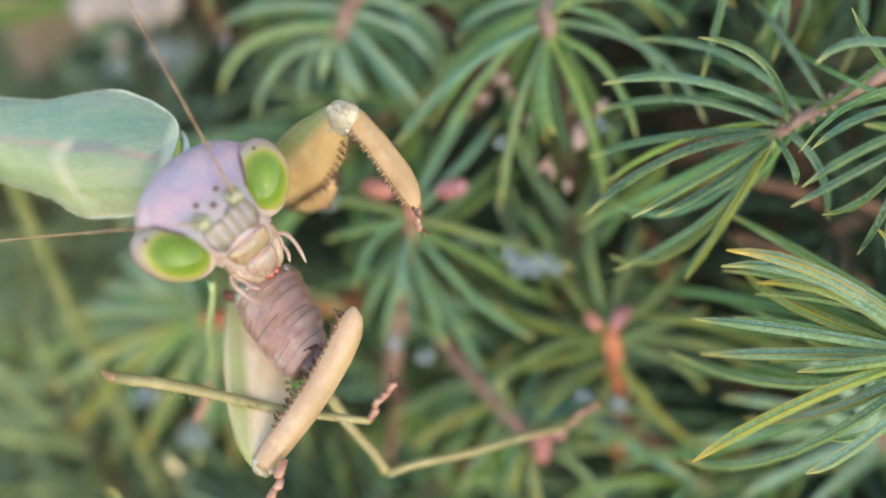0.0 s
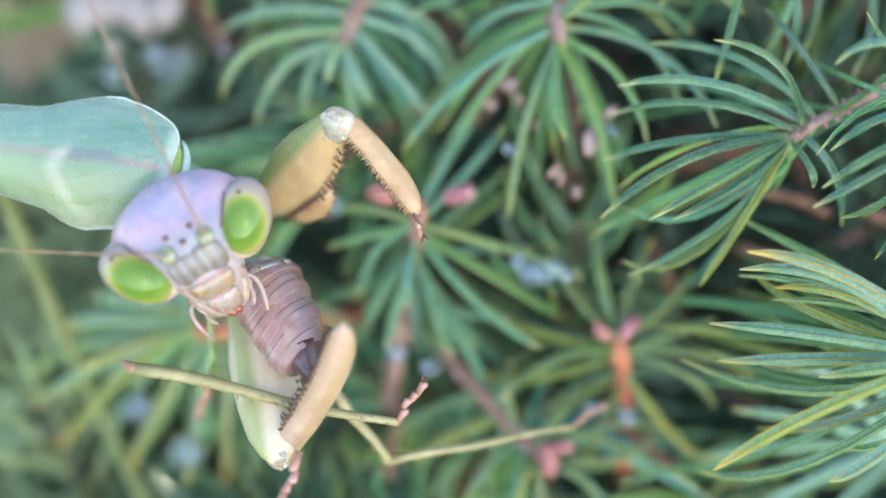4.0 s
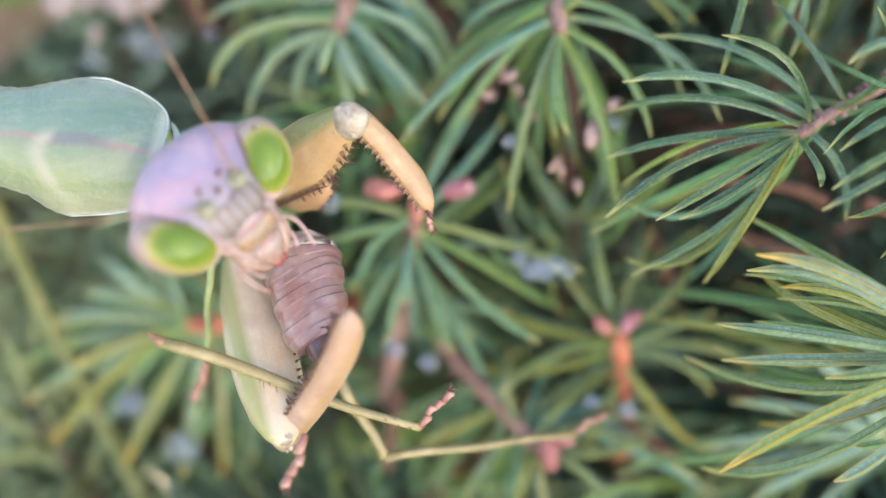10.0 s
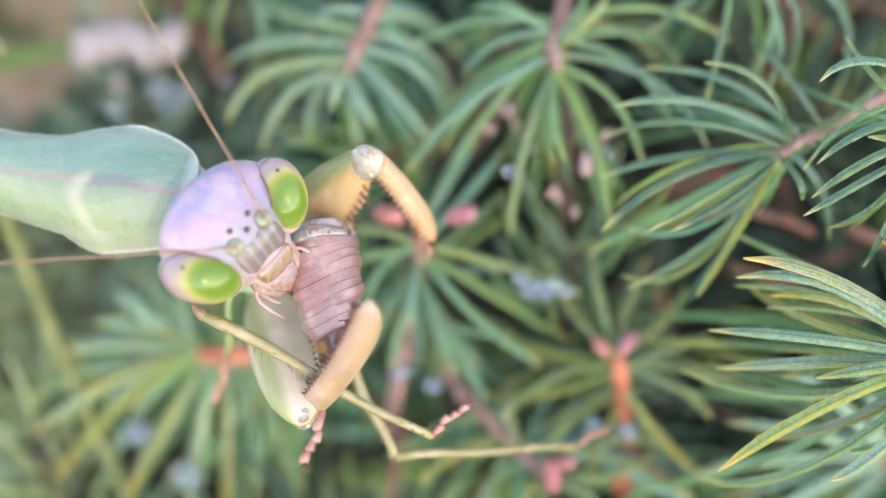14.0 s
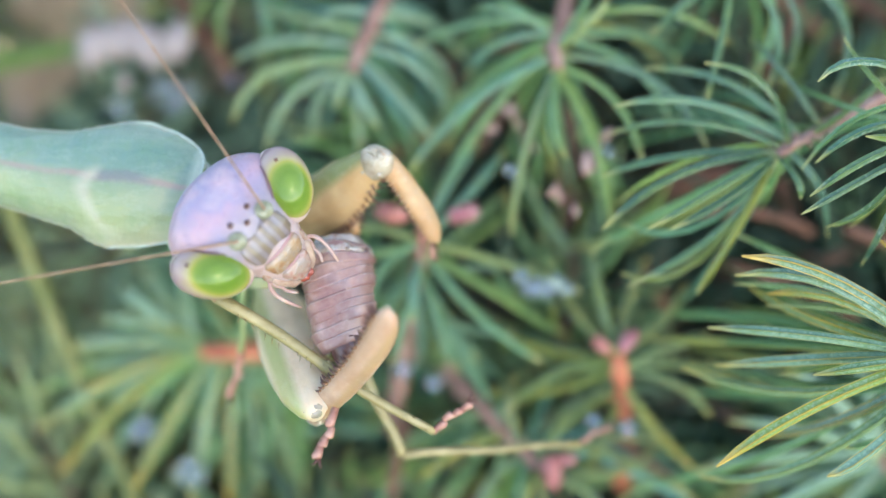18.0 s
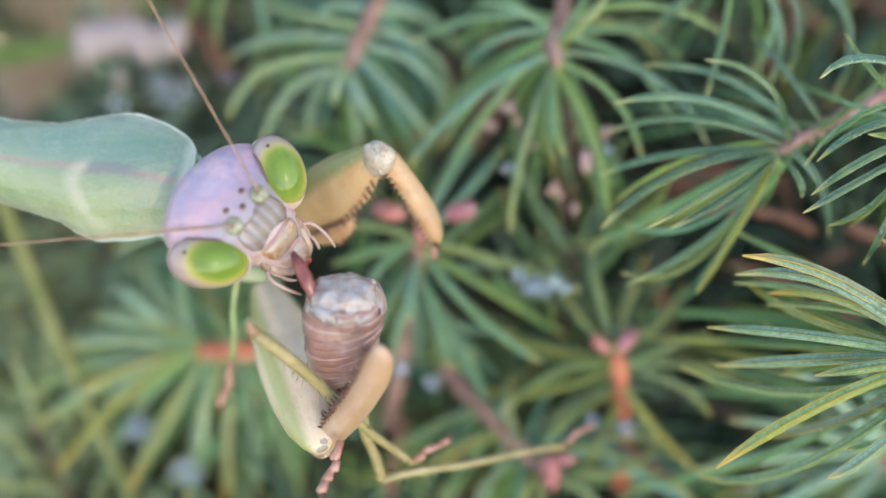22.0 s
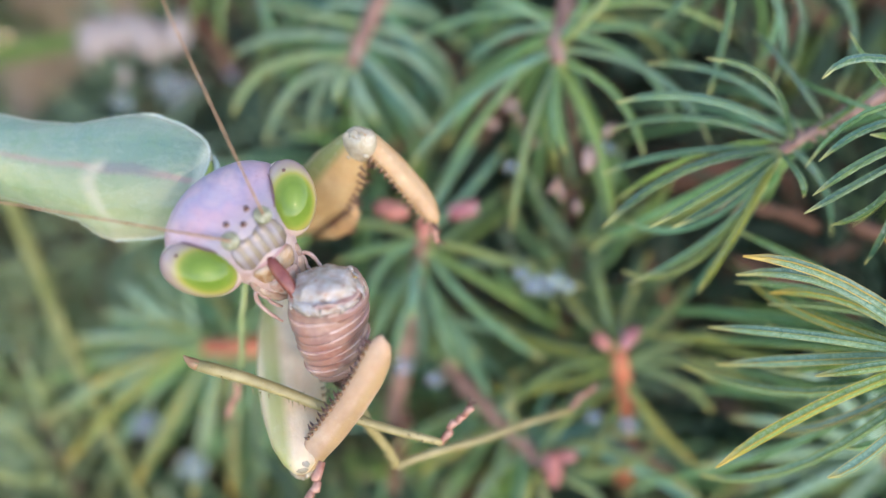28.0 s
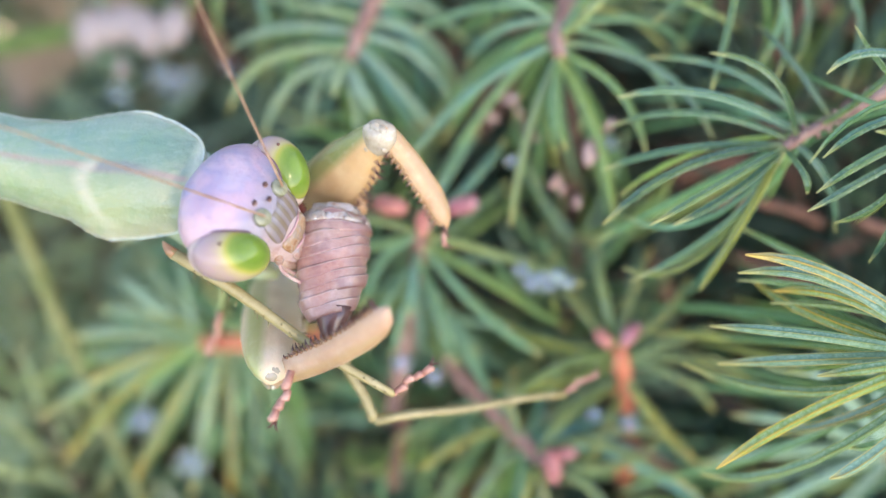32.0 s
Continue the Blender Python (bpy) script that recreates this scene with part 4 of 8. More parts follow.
SHIELD, HEAD, FRONS, EYE = shield_material(), head_material(), frons_material(), {1: eye_material(1), -1: eye_material(-1)}
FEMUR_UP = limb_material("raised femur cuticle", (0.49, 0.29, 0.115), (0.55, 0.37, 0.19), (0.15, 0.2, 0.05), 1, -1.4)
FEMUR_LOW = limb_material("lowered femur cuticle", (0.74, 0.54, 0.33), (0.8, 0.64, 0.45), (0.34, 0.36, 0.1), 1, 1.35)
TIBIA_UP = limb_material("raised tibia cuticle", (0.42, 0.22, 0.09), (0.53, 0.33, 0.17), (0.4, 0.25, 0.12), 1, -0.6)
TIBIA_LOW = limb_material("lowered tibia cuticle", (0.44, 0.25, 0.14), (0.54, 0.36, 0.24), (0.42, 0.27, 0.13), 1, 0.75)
GREEN_SKIN = plain("soft green membrane", (0.24, 0.32, 0.14), (0.42, 0.46, 0.28), 600, 0.4, 0.5, **FLESH)
OLIVE = plain("olive collar cuticle", (0.2, 0.26, 0.03), (0.34, 0.38, 0.08), 900, 0.35, 0.5, **FLESH)
PALE_SKIN = plain("pale neck membrane", (0.4, 0.46, 0.36), (0.6, 0.64, 0.55), 1400, 0.3, 0.5, 0.0001, **FLESH)
THIN_LEG = plain("thin walking leg", (0.22, 0.17, 0.055), (0.4, 0.32, 0.15), 900, 0.4, 0.5)
GREEN_LEG = plain("thin green leg", (0.26, 0.34, 0.12), (0.4, 0.44, 0.22), 900, 0.4, 0.5)
RED_FOOT = plain("reddish tarsus", (0.28, 0.09, 0.055), (0.52, 0.28, 0.2), 1600, 0.4, 0.5, 0.0001)
PINK = plain("pink mouthparts", (0.22, 0.11, 0.07), (0.6, 0.45, 0.33), 900, 0.2, 0.6, 0.00025, **FLESH)
FEELER = plain("pinkish cream feeler", (0.36, 0.2, 0.16), (0.54, 0.38, 0.31), 1500, 0.3, 0.5, **FLESH)
WET_RED = plain("wet dark red tissue", (0.2, 0.02, 0.02), (0.36, 0.09, 0.05), 1800, 0.15, 0.6)
ANTENNA = plain("brown antenna", (0.238, 0.119, 0.060), (0.425, 0.255, 0.145), 2500, 0.45, 0.4)
EYE_RIM = eye_rim_material()
CLYPEUS = lip_material("amber face shield", ((0.34, (0.230, 0.094, 0.036)), (0.46, (0.360, 0.216, 0.108)), (0.58, (0.288, 0.216, 0.151)), (0.7, (0.418, 0.302, 0.202))))
LABRUM = lip_material("pale pink upper lip", ((0.34, (0.296, 0.111, 0.074)), (0.48, (0.370, 0.237, 0.178)), (0.6, (0.340, 0.259, 0.207)), (0.72, (0.444, 0.333, 0.266))))
SEAM = plain("dark seam", (0.1, 0.04, 0.06), (0.2, 0.1, 0.12), 1500, 0.4)
SUTURE = plain("pink suture", (0.4, 0.18, 0.17), (0.5, 0.3, 0.27), 1500, 0.3)
OCELLUS = plain("glassy ocellus", (0.2, 0.1, 0.08), (0.42, 0.3, 0.24), 3000, 0.1, 0.7)
SOCKET = plain("antenna socket ring", (0.156, 0.156, 0.078), (0.328, 0.312, 0.203), 2600, 0.15, 0.6)

# ---------- the mantis ----------
mantis = tagged(new("praying_mantis"), "pale green praying mantis with mauve head, eating on the spruce", "insect")
mantis.matrix_world = W @ mm_pose(-10.1, 4.1, -31.5)
MOVING = {}


def lerp_at(table, s):
    for (a, x), (b, y) in zip(table[:-1], table[1:]):
        if s <= b:
            return x + (y - x) * (s - a) / (b - a)
    return table[-1][1]


def pronotum():
    back = Vector((-0.98, 0.2, -0.08)).normalized()
    side = Vector((0, 0, 1)).cross(back).normalized()
    up = back.cross(side).normalized()
    o = Vector((0.05, -1.6, 0.0))
    upper = ((0, 0.95), (0.15, 1.4), (0.5, 1.75), (1.4, 2.12), (2.7, 2.32), (3.7, 2.2), (4.6, 1.9), (6, 1.35), (8, 1.1), (13, 1.2), (16, 1.6))
    lower = ((0, 1.1), (0.2, 1.8), (0.6, 2.3), (2, 2.8), (3.6, 3.2), (4.4, 3.05), (5.2, 2.7), (6.4, 2.6), (7.8, 2.45), (13, 2.2), (16, 2.2))
    ns, nv = 64, 24
    bm = bmesh.new()
    uv = bm.loops.layers.uv.verify()
    top, low = [], []
    for i in range(ns + 1):
        s = 16 * (i / ns) ** 1.25
        wu, wl = lerp_at(upper, s), lerp_at(lower, s)
        rt, rl = [], []
        for j in range(nv + 1):
            q = j / nv
            y = -wu + (wu + wl) * q
            v = 2 * abs(q - 0.5)
            dome = 1.0 * (1 - v ** 2.4) * min(1, 0.35 + s / 2.5)
            dome += -0.05 * math.exp(-((q - 0.44) / 0.05) ** 2) * min(1, s / 2)          # groove of the midline
            dome += 0.05 * math.exp(-((s - 4.4 + 2.2 * (q - 0.55) ** 2) / 0.3) ** 2) * max(0.0, min(1.0, (q - 0.35) * 5))
            dome += 0.05 * noise.noise((s * 0.9, y * 0.9, 0)) + 0.1 * math.exp(-(s / 0.25) ** 2)
            edge = 0.02 * (1 if i % 2 else -1) if j in (0, nv) and s < 7 else 0
            y += edge * (1 if j else -1)
            p = o + back * s + side * y + up * dome
            rt.append(bm.verts.new(p * MM))
            rl.append(bm.verts.new((p - up * (0.12 + 0.5 * dome)) * MM))
        top.append(rt), low.append(rl)
    for i in range(ns):
        for j in range(nv):
            for g, order in ((top, ((0, 0), (0, 1), (1, 1), (1, 0))), (low, ((0, 0), (1, 0), (1, 1), (0, 1)))):
                f = bm.faces.new([g[i + a][j + b] for a, b in order])
                for loop, (a, b) in zip(f.loops, order):
                    loop[uv].uv = ((i + a) / ns, (j + b) / nv)
    for i in range(ns):
        for j in (0, nv):
            bm.faces.new((top[i][j], top[i + 1][j], low[i + 1][j], low[i][j]))
    for i in (0, ns):
        for j in range(nv):
            bm.faces.new((top[i][j], top[i][j + 1], low[i][j + 1], low[i][j]))
    bmesh.ops.recalc_face_normals(bm, faces=bm.faces)
    part("pronotum", bm, SHIELD, mantis, "pale mint green shield with finely toothed rim")
    # pale, finely toothed bead along the rim
    bm = bmesh.new()
    line = [(s, -1) for s in (3.4, 2.7, 2.1, 1.6, 1.1, 0.7, 0.4, 0.2, 0.08)] + [(0, w / 5) for w in range(-4, 5)] + [(s, 1) for s in (0.08, 0.2, 0.4, 0.7, 1.1, 1.6, 2.1, 2.7, 3.4)]
    pts = []
    for s, w in line:
        mid, span = (lerp_at(lower, s) - lerp_at(upper, s)) / 2, (lerp_at(lower, s) + lerp_at(upper, s)) / 2
        lift = (1 - abs(w) ** 2.4) * 0.35 + 0.1 * math.exp(-(s / 0.25) ** 2)
        pts.append((o + back * s + side * (mid + span * w * 1.005) + up * (lift + 0.01)) * MM)
    fine = [a.lerp(b, k / 4) for a, b in zip(pts[:-1], pts[1:]) for k in range(4)] + [pts[-1]]
    sweep(bm, fine, [(0.046 if k % 2 else 0.03) * MM for k in range(len(fine))], sides=6)
    part("rim", bm, PALE_SKIN, mantis, "pale finely toothed rim of the shield")
    # olive collar and pale fringe of the neck in front of the rim
    for shift, drop_, wide, skin, name, label in ((-0.16, 0.2, 0.2, OLIVE, "collar", "olive green collar under the rim"), (-0.42, 0.42, 0.2, PALE_SKIN, "neck_fringe", "pale translucent neck fringe")):
        bm = bmesh.new()
        arc = [i / 16 for i in range(17)]
        sweep(bm, [(o + back * (shift + 2.2 * (abs(2 * q - 0.9) ** 3) * 0.35) + side * (-1.15 + 2.9 * q) + up * (0.5 * math.sin(math.pi * q) - drop_ + 0.1)) * MM for q in arc],
              [wide * MM * (0.35 + 0.65 * math.sin(math.pi * q)) for q in arc], sides=8)
        for v in bm.verts:
            v.co += v.co.normalized() * 0.07 * MM * noise.noise(v.co * 3000)
        part(name, bm, skin, mantis, label)
    # folded wing covers behind the shield, and the slender belly under them
    e = o + back * 15
    bm = bmesh.new()
    line = [(e + back * s + up * 0.4) * MM for s in (0, 2, 6, 12, 20, 26, 30)]
    sweep(bm, line, [w * MM for w in (1.6, 2.6, 3.4, 3.6, 3.0, 1.8, 0.4)], [w * MM for w in (0.6, 0.8, 0.9, 0.9, 0.7, 0.5, 0.1)], 14, up)
    part("wing_cover", bm, SHIELD, mantis)
    bm = bmesh.new()
    line = [(e + back * s - up * 0.9) * MM for s in (-1, 1, 4, 8, 12, 16, 20, 24)]
    sweep(bm, line, [w * MM for w in (1.2, 1.9, 2.5, 2.9, 2.9, 2.5, 1.7, 0.5)], sides=14)
    part("belly", bm, GREEN_SKIN, mantis)


pronotum()


def rod(name, a, b, ra, rb, material, parent, label="", bend=(0, 0, 0), n=9, sides=14):
    bm = bmesh.new()
    a, b = V(*a), V(*b)
    pts = bezier(a, (a + b) / 2 + V(*bend), b, n)
    sweep(bm, pts, [(ra + (rb - ra) * i / n) * MM * (0.4 if i in (0, n) else 1) for i in range(n + 1)], sides=sides)
    return part(name, bm, material, parent, label)


rod("neck", (-0.6, -1.7, -0.9), (1.7, -3.3, -0.7), 0.7, 0.75, GREEN_SKIN, mantis, "soft pale green neck", (0.4, 0.3, 0))
rod("coxa", (-2.6, -2.6, -1.6), (2.7, -5.6, -2.0), 0.5, 0.45, GREEN_SKIN, mantis, bend=(-0.6, -0.6, 0))
rod("coxa", (0.2, -2.6, -2.2), (3.2, -3.0, -1.9), 0.45, 0.45, GREEN_SKIN, mantis)


def spine_mesh(size, name="spine", tip=DARK_SPINE, base=None, share=0.5):
    bm = bmesh.new()
    sweep(bm, [V(0, 0, -0.06), V(0, size * 0.4, 0), V(size * 0.1, size * 0.75, 0), V(size * 0.24, size, 0)],
          [0.13 * size * MM + 0.05 * MM, 0.09 * size * MM + 0.03 * MM, 0.05 * size * MM + 0.015 * MM, 0.008 * MM], sides=6)
    for f in bm.faces:
        f.material_index = 1 if base and f.calc_center_median().y < size * share * MM else 0
    me = mesh_of(bm, name, tip)
    if base:
        me.materials.append(base)
    return me


SPINE_SKIN = plain("brown spine base", (0.2, 0.1, 0.05), (0.4, 0.24, 0.12), 1500, 0.35)
SPINE_S, SPINE_M, SPINE_L = spine_mesh(0.27, base=SPINE_SKIN), spine_mesh(0.5, base=SPINE_SKIN, share=0.25), spine_mesh(0.85, base=SPINE_SKIN, share=0.2)
SPINE_T = spine_mesh(0.38, base=SPINE_SKIN, share=0.3)
SPINE_A = spine_mesh(0.27, base=SPINE_SKIN, share=0.6)


def raptor_limb(name, table, material, label, spiny, first, last, count, seed, sizes):
    """A flat, tapered limb along x; table: place, half width, half depth, shift in y; spines along one edge."""
    rng = random.Random(seed)
    n = 22
    L = table[-1][0]
    bm = bmesh.new()
    ss = [L * i / n for i in range(n + 1)]
    col = lambda c: [lerp_at([(r[0], r[c]) for r in table], s) for s in ss]
    wide, deep, shift = col(1), col(2), col(3)
    sweep(bm, [V(s, y, 0) for s, y in zip(ss, shift)], [w * MM for w in wide], [d * MM for d in deep], 16)
    ob = part(name, bm, material, mantis, label)
    for i in range(count):
        s = first + (last - first) * (i + 0.5) / count
        w, y = lerp_at([(r[0], r[1]) for r in table], s), lerp_at([(r[0], r[3]) for r in table], s)
        for row in (0.32, -0.25):
            d = lerp_at([(r[0], r[2]) for r in table], s)
            tooth = new("spine", rng.choice(sizes))
            tooth.parent = ob
            turn = 0 if spiny > 0 else 180
            tooth.matrix_local = Matrix.Translation(V(s + (0.12 if row < 0 else 0), y + spiny * w * 0.86, row * d * 1.3)) @ pose(0, 0, 0, (24 if row > 0 else -24) * spiny + turn, 0, rng.uniform(-12, 12))
    return ob


def foot(name, steps, parent, material=RED_FOOT, r=0.2, claws=True):
    """A jointed tarsus along x: short segments, each swelling to its end, and two claws."""
    x = 0.0
    bm = bmesh.new()
    for i, size in enumerate(steps):
        y = 0.1 * math.sin(i * 1.7)
        sweep(bm, [V(x, y, 0), V(x + size * 0.5, y, 0), V(x + size * 0.85, y - 0.03, 0), V(x + size, y, 0)], [r * k * MM for k in (0.68, 0.76, 0.95, 0.66)], sides=8)
        x += size * 0.96
    ob = part(name, bm, material, parent, "reddish jointed tarsus")
    if claws:
        for s in (1, -1):
            bm = bmesh.new()
            sweep(bm, [V(x - 0.05, 0, 0), V(x + 0.2, 0.1 * s, 0), V(x + 0.3, 0.24 * s, 0)], [0.06 * MM, 0.045 * MM, 0.01 * MM], sides=6)
            part("claw", bm, DARK_SPINE, ob)
    return ob


def knee(parent, x, r, seed):
    """The swollen joint at the limb's end, with its rim and small lobes."""
    rng = random.Random(seed)
    bm = bmesh.new()
    ball(bm, V(x, 0, 0.05), V(r * 0.95, r * 0.85, r * 0.62), 20, 14)
    for _ in range(8):
        a = rng.uniform(0, 6.28)
        ball(bm, V(x + 0.6 * r * math.cos(a), 0.55 * r * math.sin(a), 0.34 * r), [r * MM * rng.uniform(0.14, 0.34) for _ in range(3)], 10, 7)
    for v in bm.verts:
        v.co += v.co.normalized() * 0.11 * MM * noise.noise(v.co * 2100)
    knee_ = part("knee_joint", bm, KNEE, parent, "glossy pale knee joint")
    bm = bmesh.new()
    ring = [2 * math.pi * i / 18 for i in range(15)]
    sweep(bm, [V(x + 0.8 * r * math.cos(a), 0.72 * r * math.sin(a), 0.28 * r) for a in ring], [0.05 * MM * r / 0.6] * 15, sides=6)
    sweep(bm, [V(x - 0.3 * r, -0.5 * r, 0.5 * r), V(x, -0.1 * r, 0.62 * r), V(x + 0.2 * r, 0.45 * r, 0.5 * r)], [0.03 * MM, 0.045 * MM, 0.02 * MM], sides=6)
    part("joint_rim", bm, SPINE_SKIN, knee_, "thin brown rim of the joint")
    return knee_


KNEE = plain("knee membrane", (0.357, 0.272, 0.170), (0.527, 0.451, 0.340), 1900, 0.12, 0.6, 0.00025, Transmission_Weight=0.05, Coat_Weight=0.4, Coat_Roughness=0.06, **FLESH)


# raised foreleg
f = raptor_limb("femur", ((0, 0.6, 0.5, 0), (1.5, 1.1, 0.7, -0.1), (3.4, 1.4, 0.75, -0.15), (5.0, 1.22, 0.65, -0.05), (6.2, 0.8, 0.55, 0.1), (6.8, 0.62, 0.5, 0.1), (7.05, 0.4, 0.35, 0.1)),
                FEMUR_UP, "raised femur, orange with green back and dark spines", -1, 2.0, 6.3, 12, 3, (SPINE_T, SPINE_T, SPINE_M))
knee(f, 6.85, 0.88, 1)
bm = bmesh.new()
sweep(bm, [V(s, y, 0.1) for s, y in ((0.8, -1.0), (1.8, -1.45), (2.8, -1.65), (3.6, -1.55), (4.2, -1.25))], [w * MM for w in (0.3, 0.55, 0.62, 0.5, 0.15)], [w * MM for w in (0.2, 0.32, 0.34, 0.3, 0.1)], 14)
part("femur_lobe", bm, TIBIA_UP, f, "pale orange spiny lobe")
bm = bmesh.new()
sweep(bm, [V(1.0, -1.15, 0.5), V(2.4, -1.28, 0.66), V(3.6, -1.42, 0.6), V(4.4, -1.62, 0.5)], [w * MM for w in (0.08, 0.075, 0.06, 0.01)], sides=7)
part("long_spine", bm, DARK_SPINE, f, "long dark brown spine")
for k in range(6):
    tooth = new("spine", SPINE_M)
    tooth.parent = f
    tooth.matrix_local = Matrix.Translation(V(2.5 + 0.34 * k, -2.1 + 0.13 * k, 0.1 + 0.1 * (k % 2))) @ pose(0, 0, 0, 180, 0, 25)
MOVING["upper_femur"] = f
f = raptor_limb("tibia", ((0, 0.42, 0.38, 0), (0.5, 0.48, 0.38, 0.06), (1.6, 0.5, 0.34, 0.14), (3.2, 0.54, 0.3, 0.1), (4.0, 0.48, 0.27, 0), (4.5, 0.32, 0.2, -0.1), (4.75, 0.1, 0.1, -0.15)),
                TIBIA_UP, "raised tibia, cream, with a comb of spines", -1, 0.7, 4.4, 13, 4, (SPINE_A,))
hook = new("spine", SPINE_L)
hook.parent = f
hook.matrix_local = Matrix.Translation(V(4.4, -0.1, 0)) @ pose(0, 0, 0, 180, 0, 62)
t_ = foot("tarsus", (0.55, 0.3, 0.3, 0.35), f, r=0.16)
t_.matrix_local = mm_pose(4.2, -0.05, -0.35, 0, 10, -18)
MOVING["upper_tibia"] = f
# lowered foreleg that grips the prey
f = raptor_limb("femur", ((0, 0.7, 0.6, 0), (2.0, 1.2, 0.75, 0), (4.5, 1.42, 0.75, 0), (6.5, 1.32, 0.7, 0), (8.0, 1.05, 0.6, 0), (8.8, 0.7, 0.5, 0), (9.25, 0.32, 0.3, 0)),
                FEMUR_LOW, "lowered femur, cream with a green band", 1, 4.6, 8.2, 10, 5, (SPINE_S, SPINE_M))
knee(f, 8.8, 0.58, 2)
MOVING["lower_femur"] = f
f = raptor_limb("tibia", ((0, 0.48, 0.42, 0.1), (0.8, 0.56, 0.4, 0.02), (2.5, 0.6, 0.38, -0.12), (4.1, 0.6, 0.36, -0.15), (5.5, 0.6, 0.34, -0.08), (6.4, 0.57, 0.32, 0.06), (7.0, 0.46, 0.27, 0.22), (7.3, 0.3, 0.2, 0.36), (7.45, 0.1, 0.1, 0.44)),
                TIBIA_LOW, "lowered tibia, smooth cream, gripping the prey", 1, 1.6, 6.9, 18, 6, (SPINE_S, SPINE_T))
hook = new("spine", SPINE_L)
hook.parent = f
hook.matrix_local = Matrix.Translation(V(7.1, 0.26, 0)) @ pose(0, 0, 0, 0, 0, 20)
knee(f, 0.15, 0.6, 3)
MOVING["lower_tibia"] = f
MOVING["lower_tarsus"] = foot("tarsus", (0.75, 0.45, 0.4, 0.45), mantis, r=0.22)


# walking legs
def thin_leg(name, size, ra, rb, material, seed, label=""):
    rng = random.Random(seed)
    bm = bmesh.new()
    n = 10
    sweep(bm, [V(size * i / n, 0.05 * math.sin(i), 0) for i in range(n + 1)], [(ra + (rb - ra) * i / n) * MM * (1.25 if i in (0, n) else 1) for i in range(n + 1)], sides=8)
    for i in range(int(size * 7)):
        x, a = rng.uniform(0.3, size - 0.2), rng.uniform(0, 6.28)
        e = Vector((0.35, math.cos(a), math.sin(a)))
        sweep(bm, [V(x, 0, 0) + e * ra * 0.7 * MM, V(x, 0, 0) + e * (ra + 0.13) * MM], [0.022 * MM, 0.006 * MM], sides=4)
    return part(name, bm, material, mantis, label)


MOVING["mid_femur"] = thin_leg("leg_femur", 4.8, 0.26, 0.2, THIN_LEG, 1, "slim yellow-green femur of a walking leg")
MOVING["mid_tibia"] = thin_leg("leg_tibia", 8.8, 0.21, 0.15, THIN_LEG, 2, "slim yellow tibia of a walking leg")
t_ = foot("tarsus", (0.8, 0.4, 0.4, 0.5), MOVING["mid_tibia"], r=0.16)
t_.matrix_local = mm_pose(8.7, 0, 0, 0, 8, 22)
MOVING["other_tibia"] = thin_leg("leg_tibia", 6.0, 0.15, 0.12, GREEN_LEG, 3, "slim green tibia of a walking leg")
MOVING["other_tarsus"] = foot("tarsus", (0.9, 0.5, 0.45, 0.6), mantis, r=0.2)


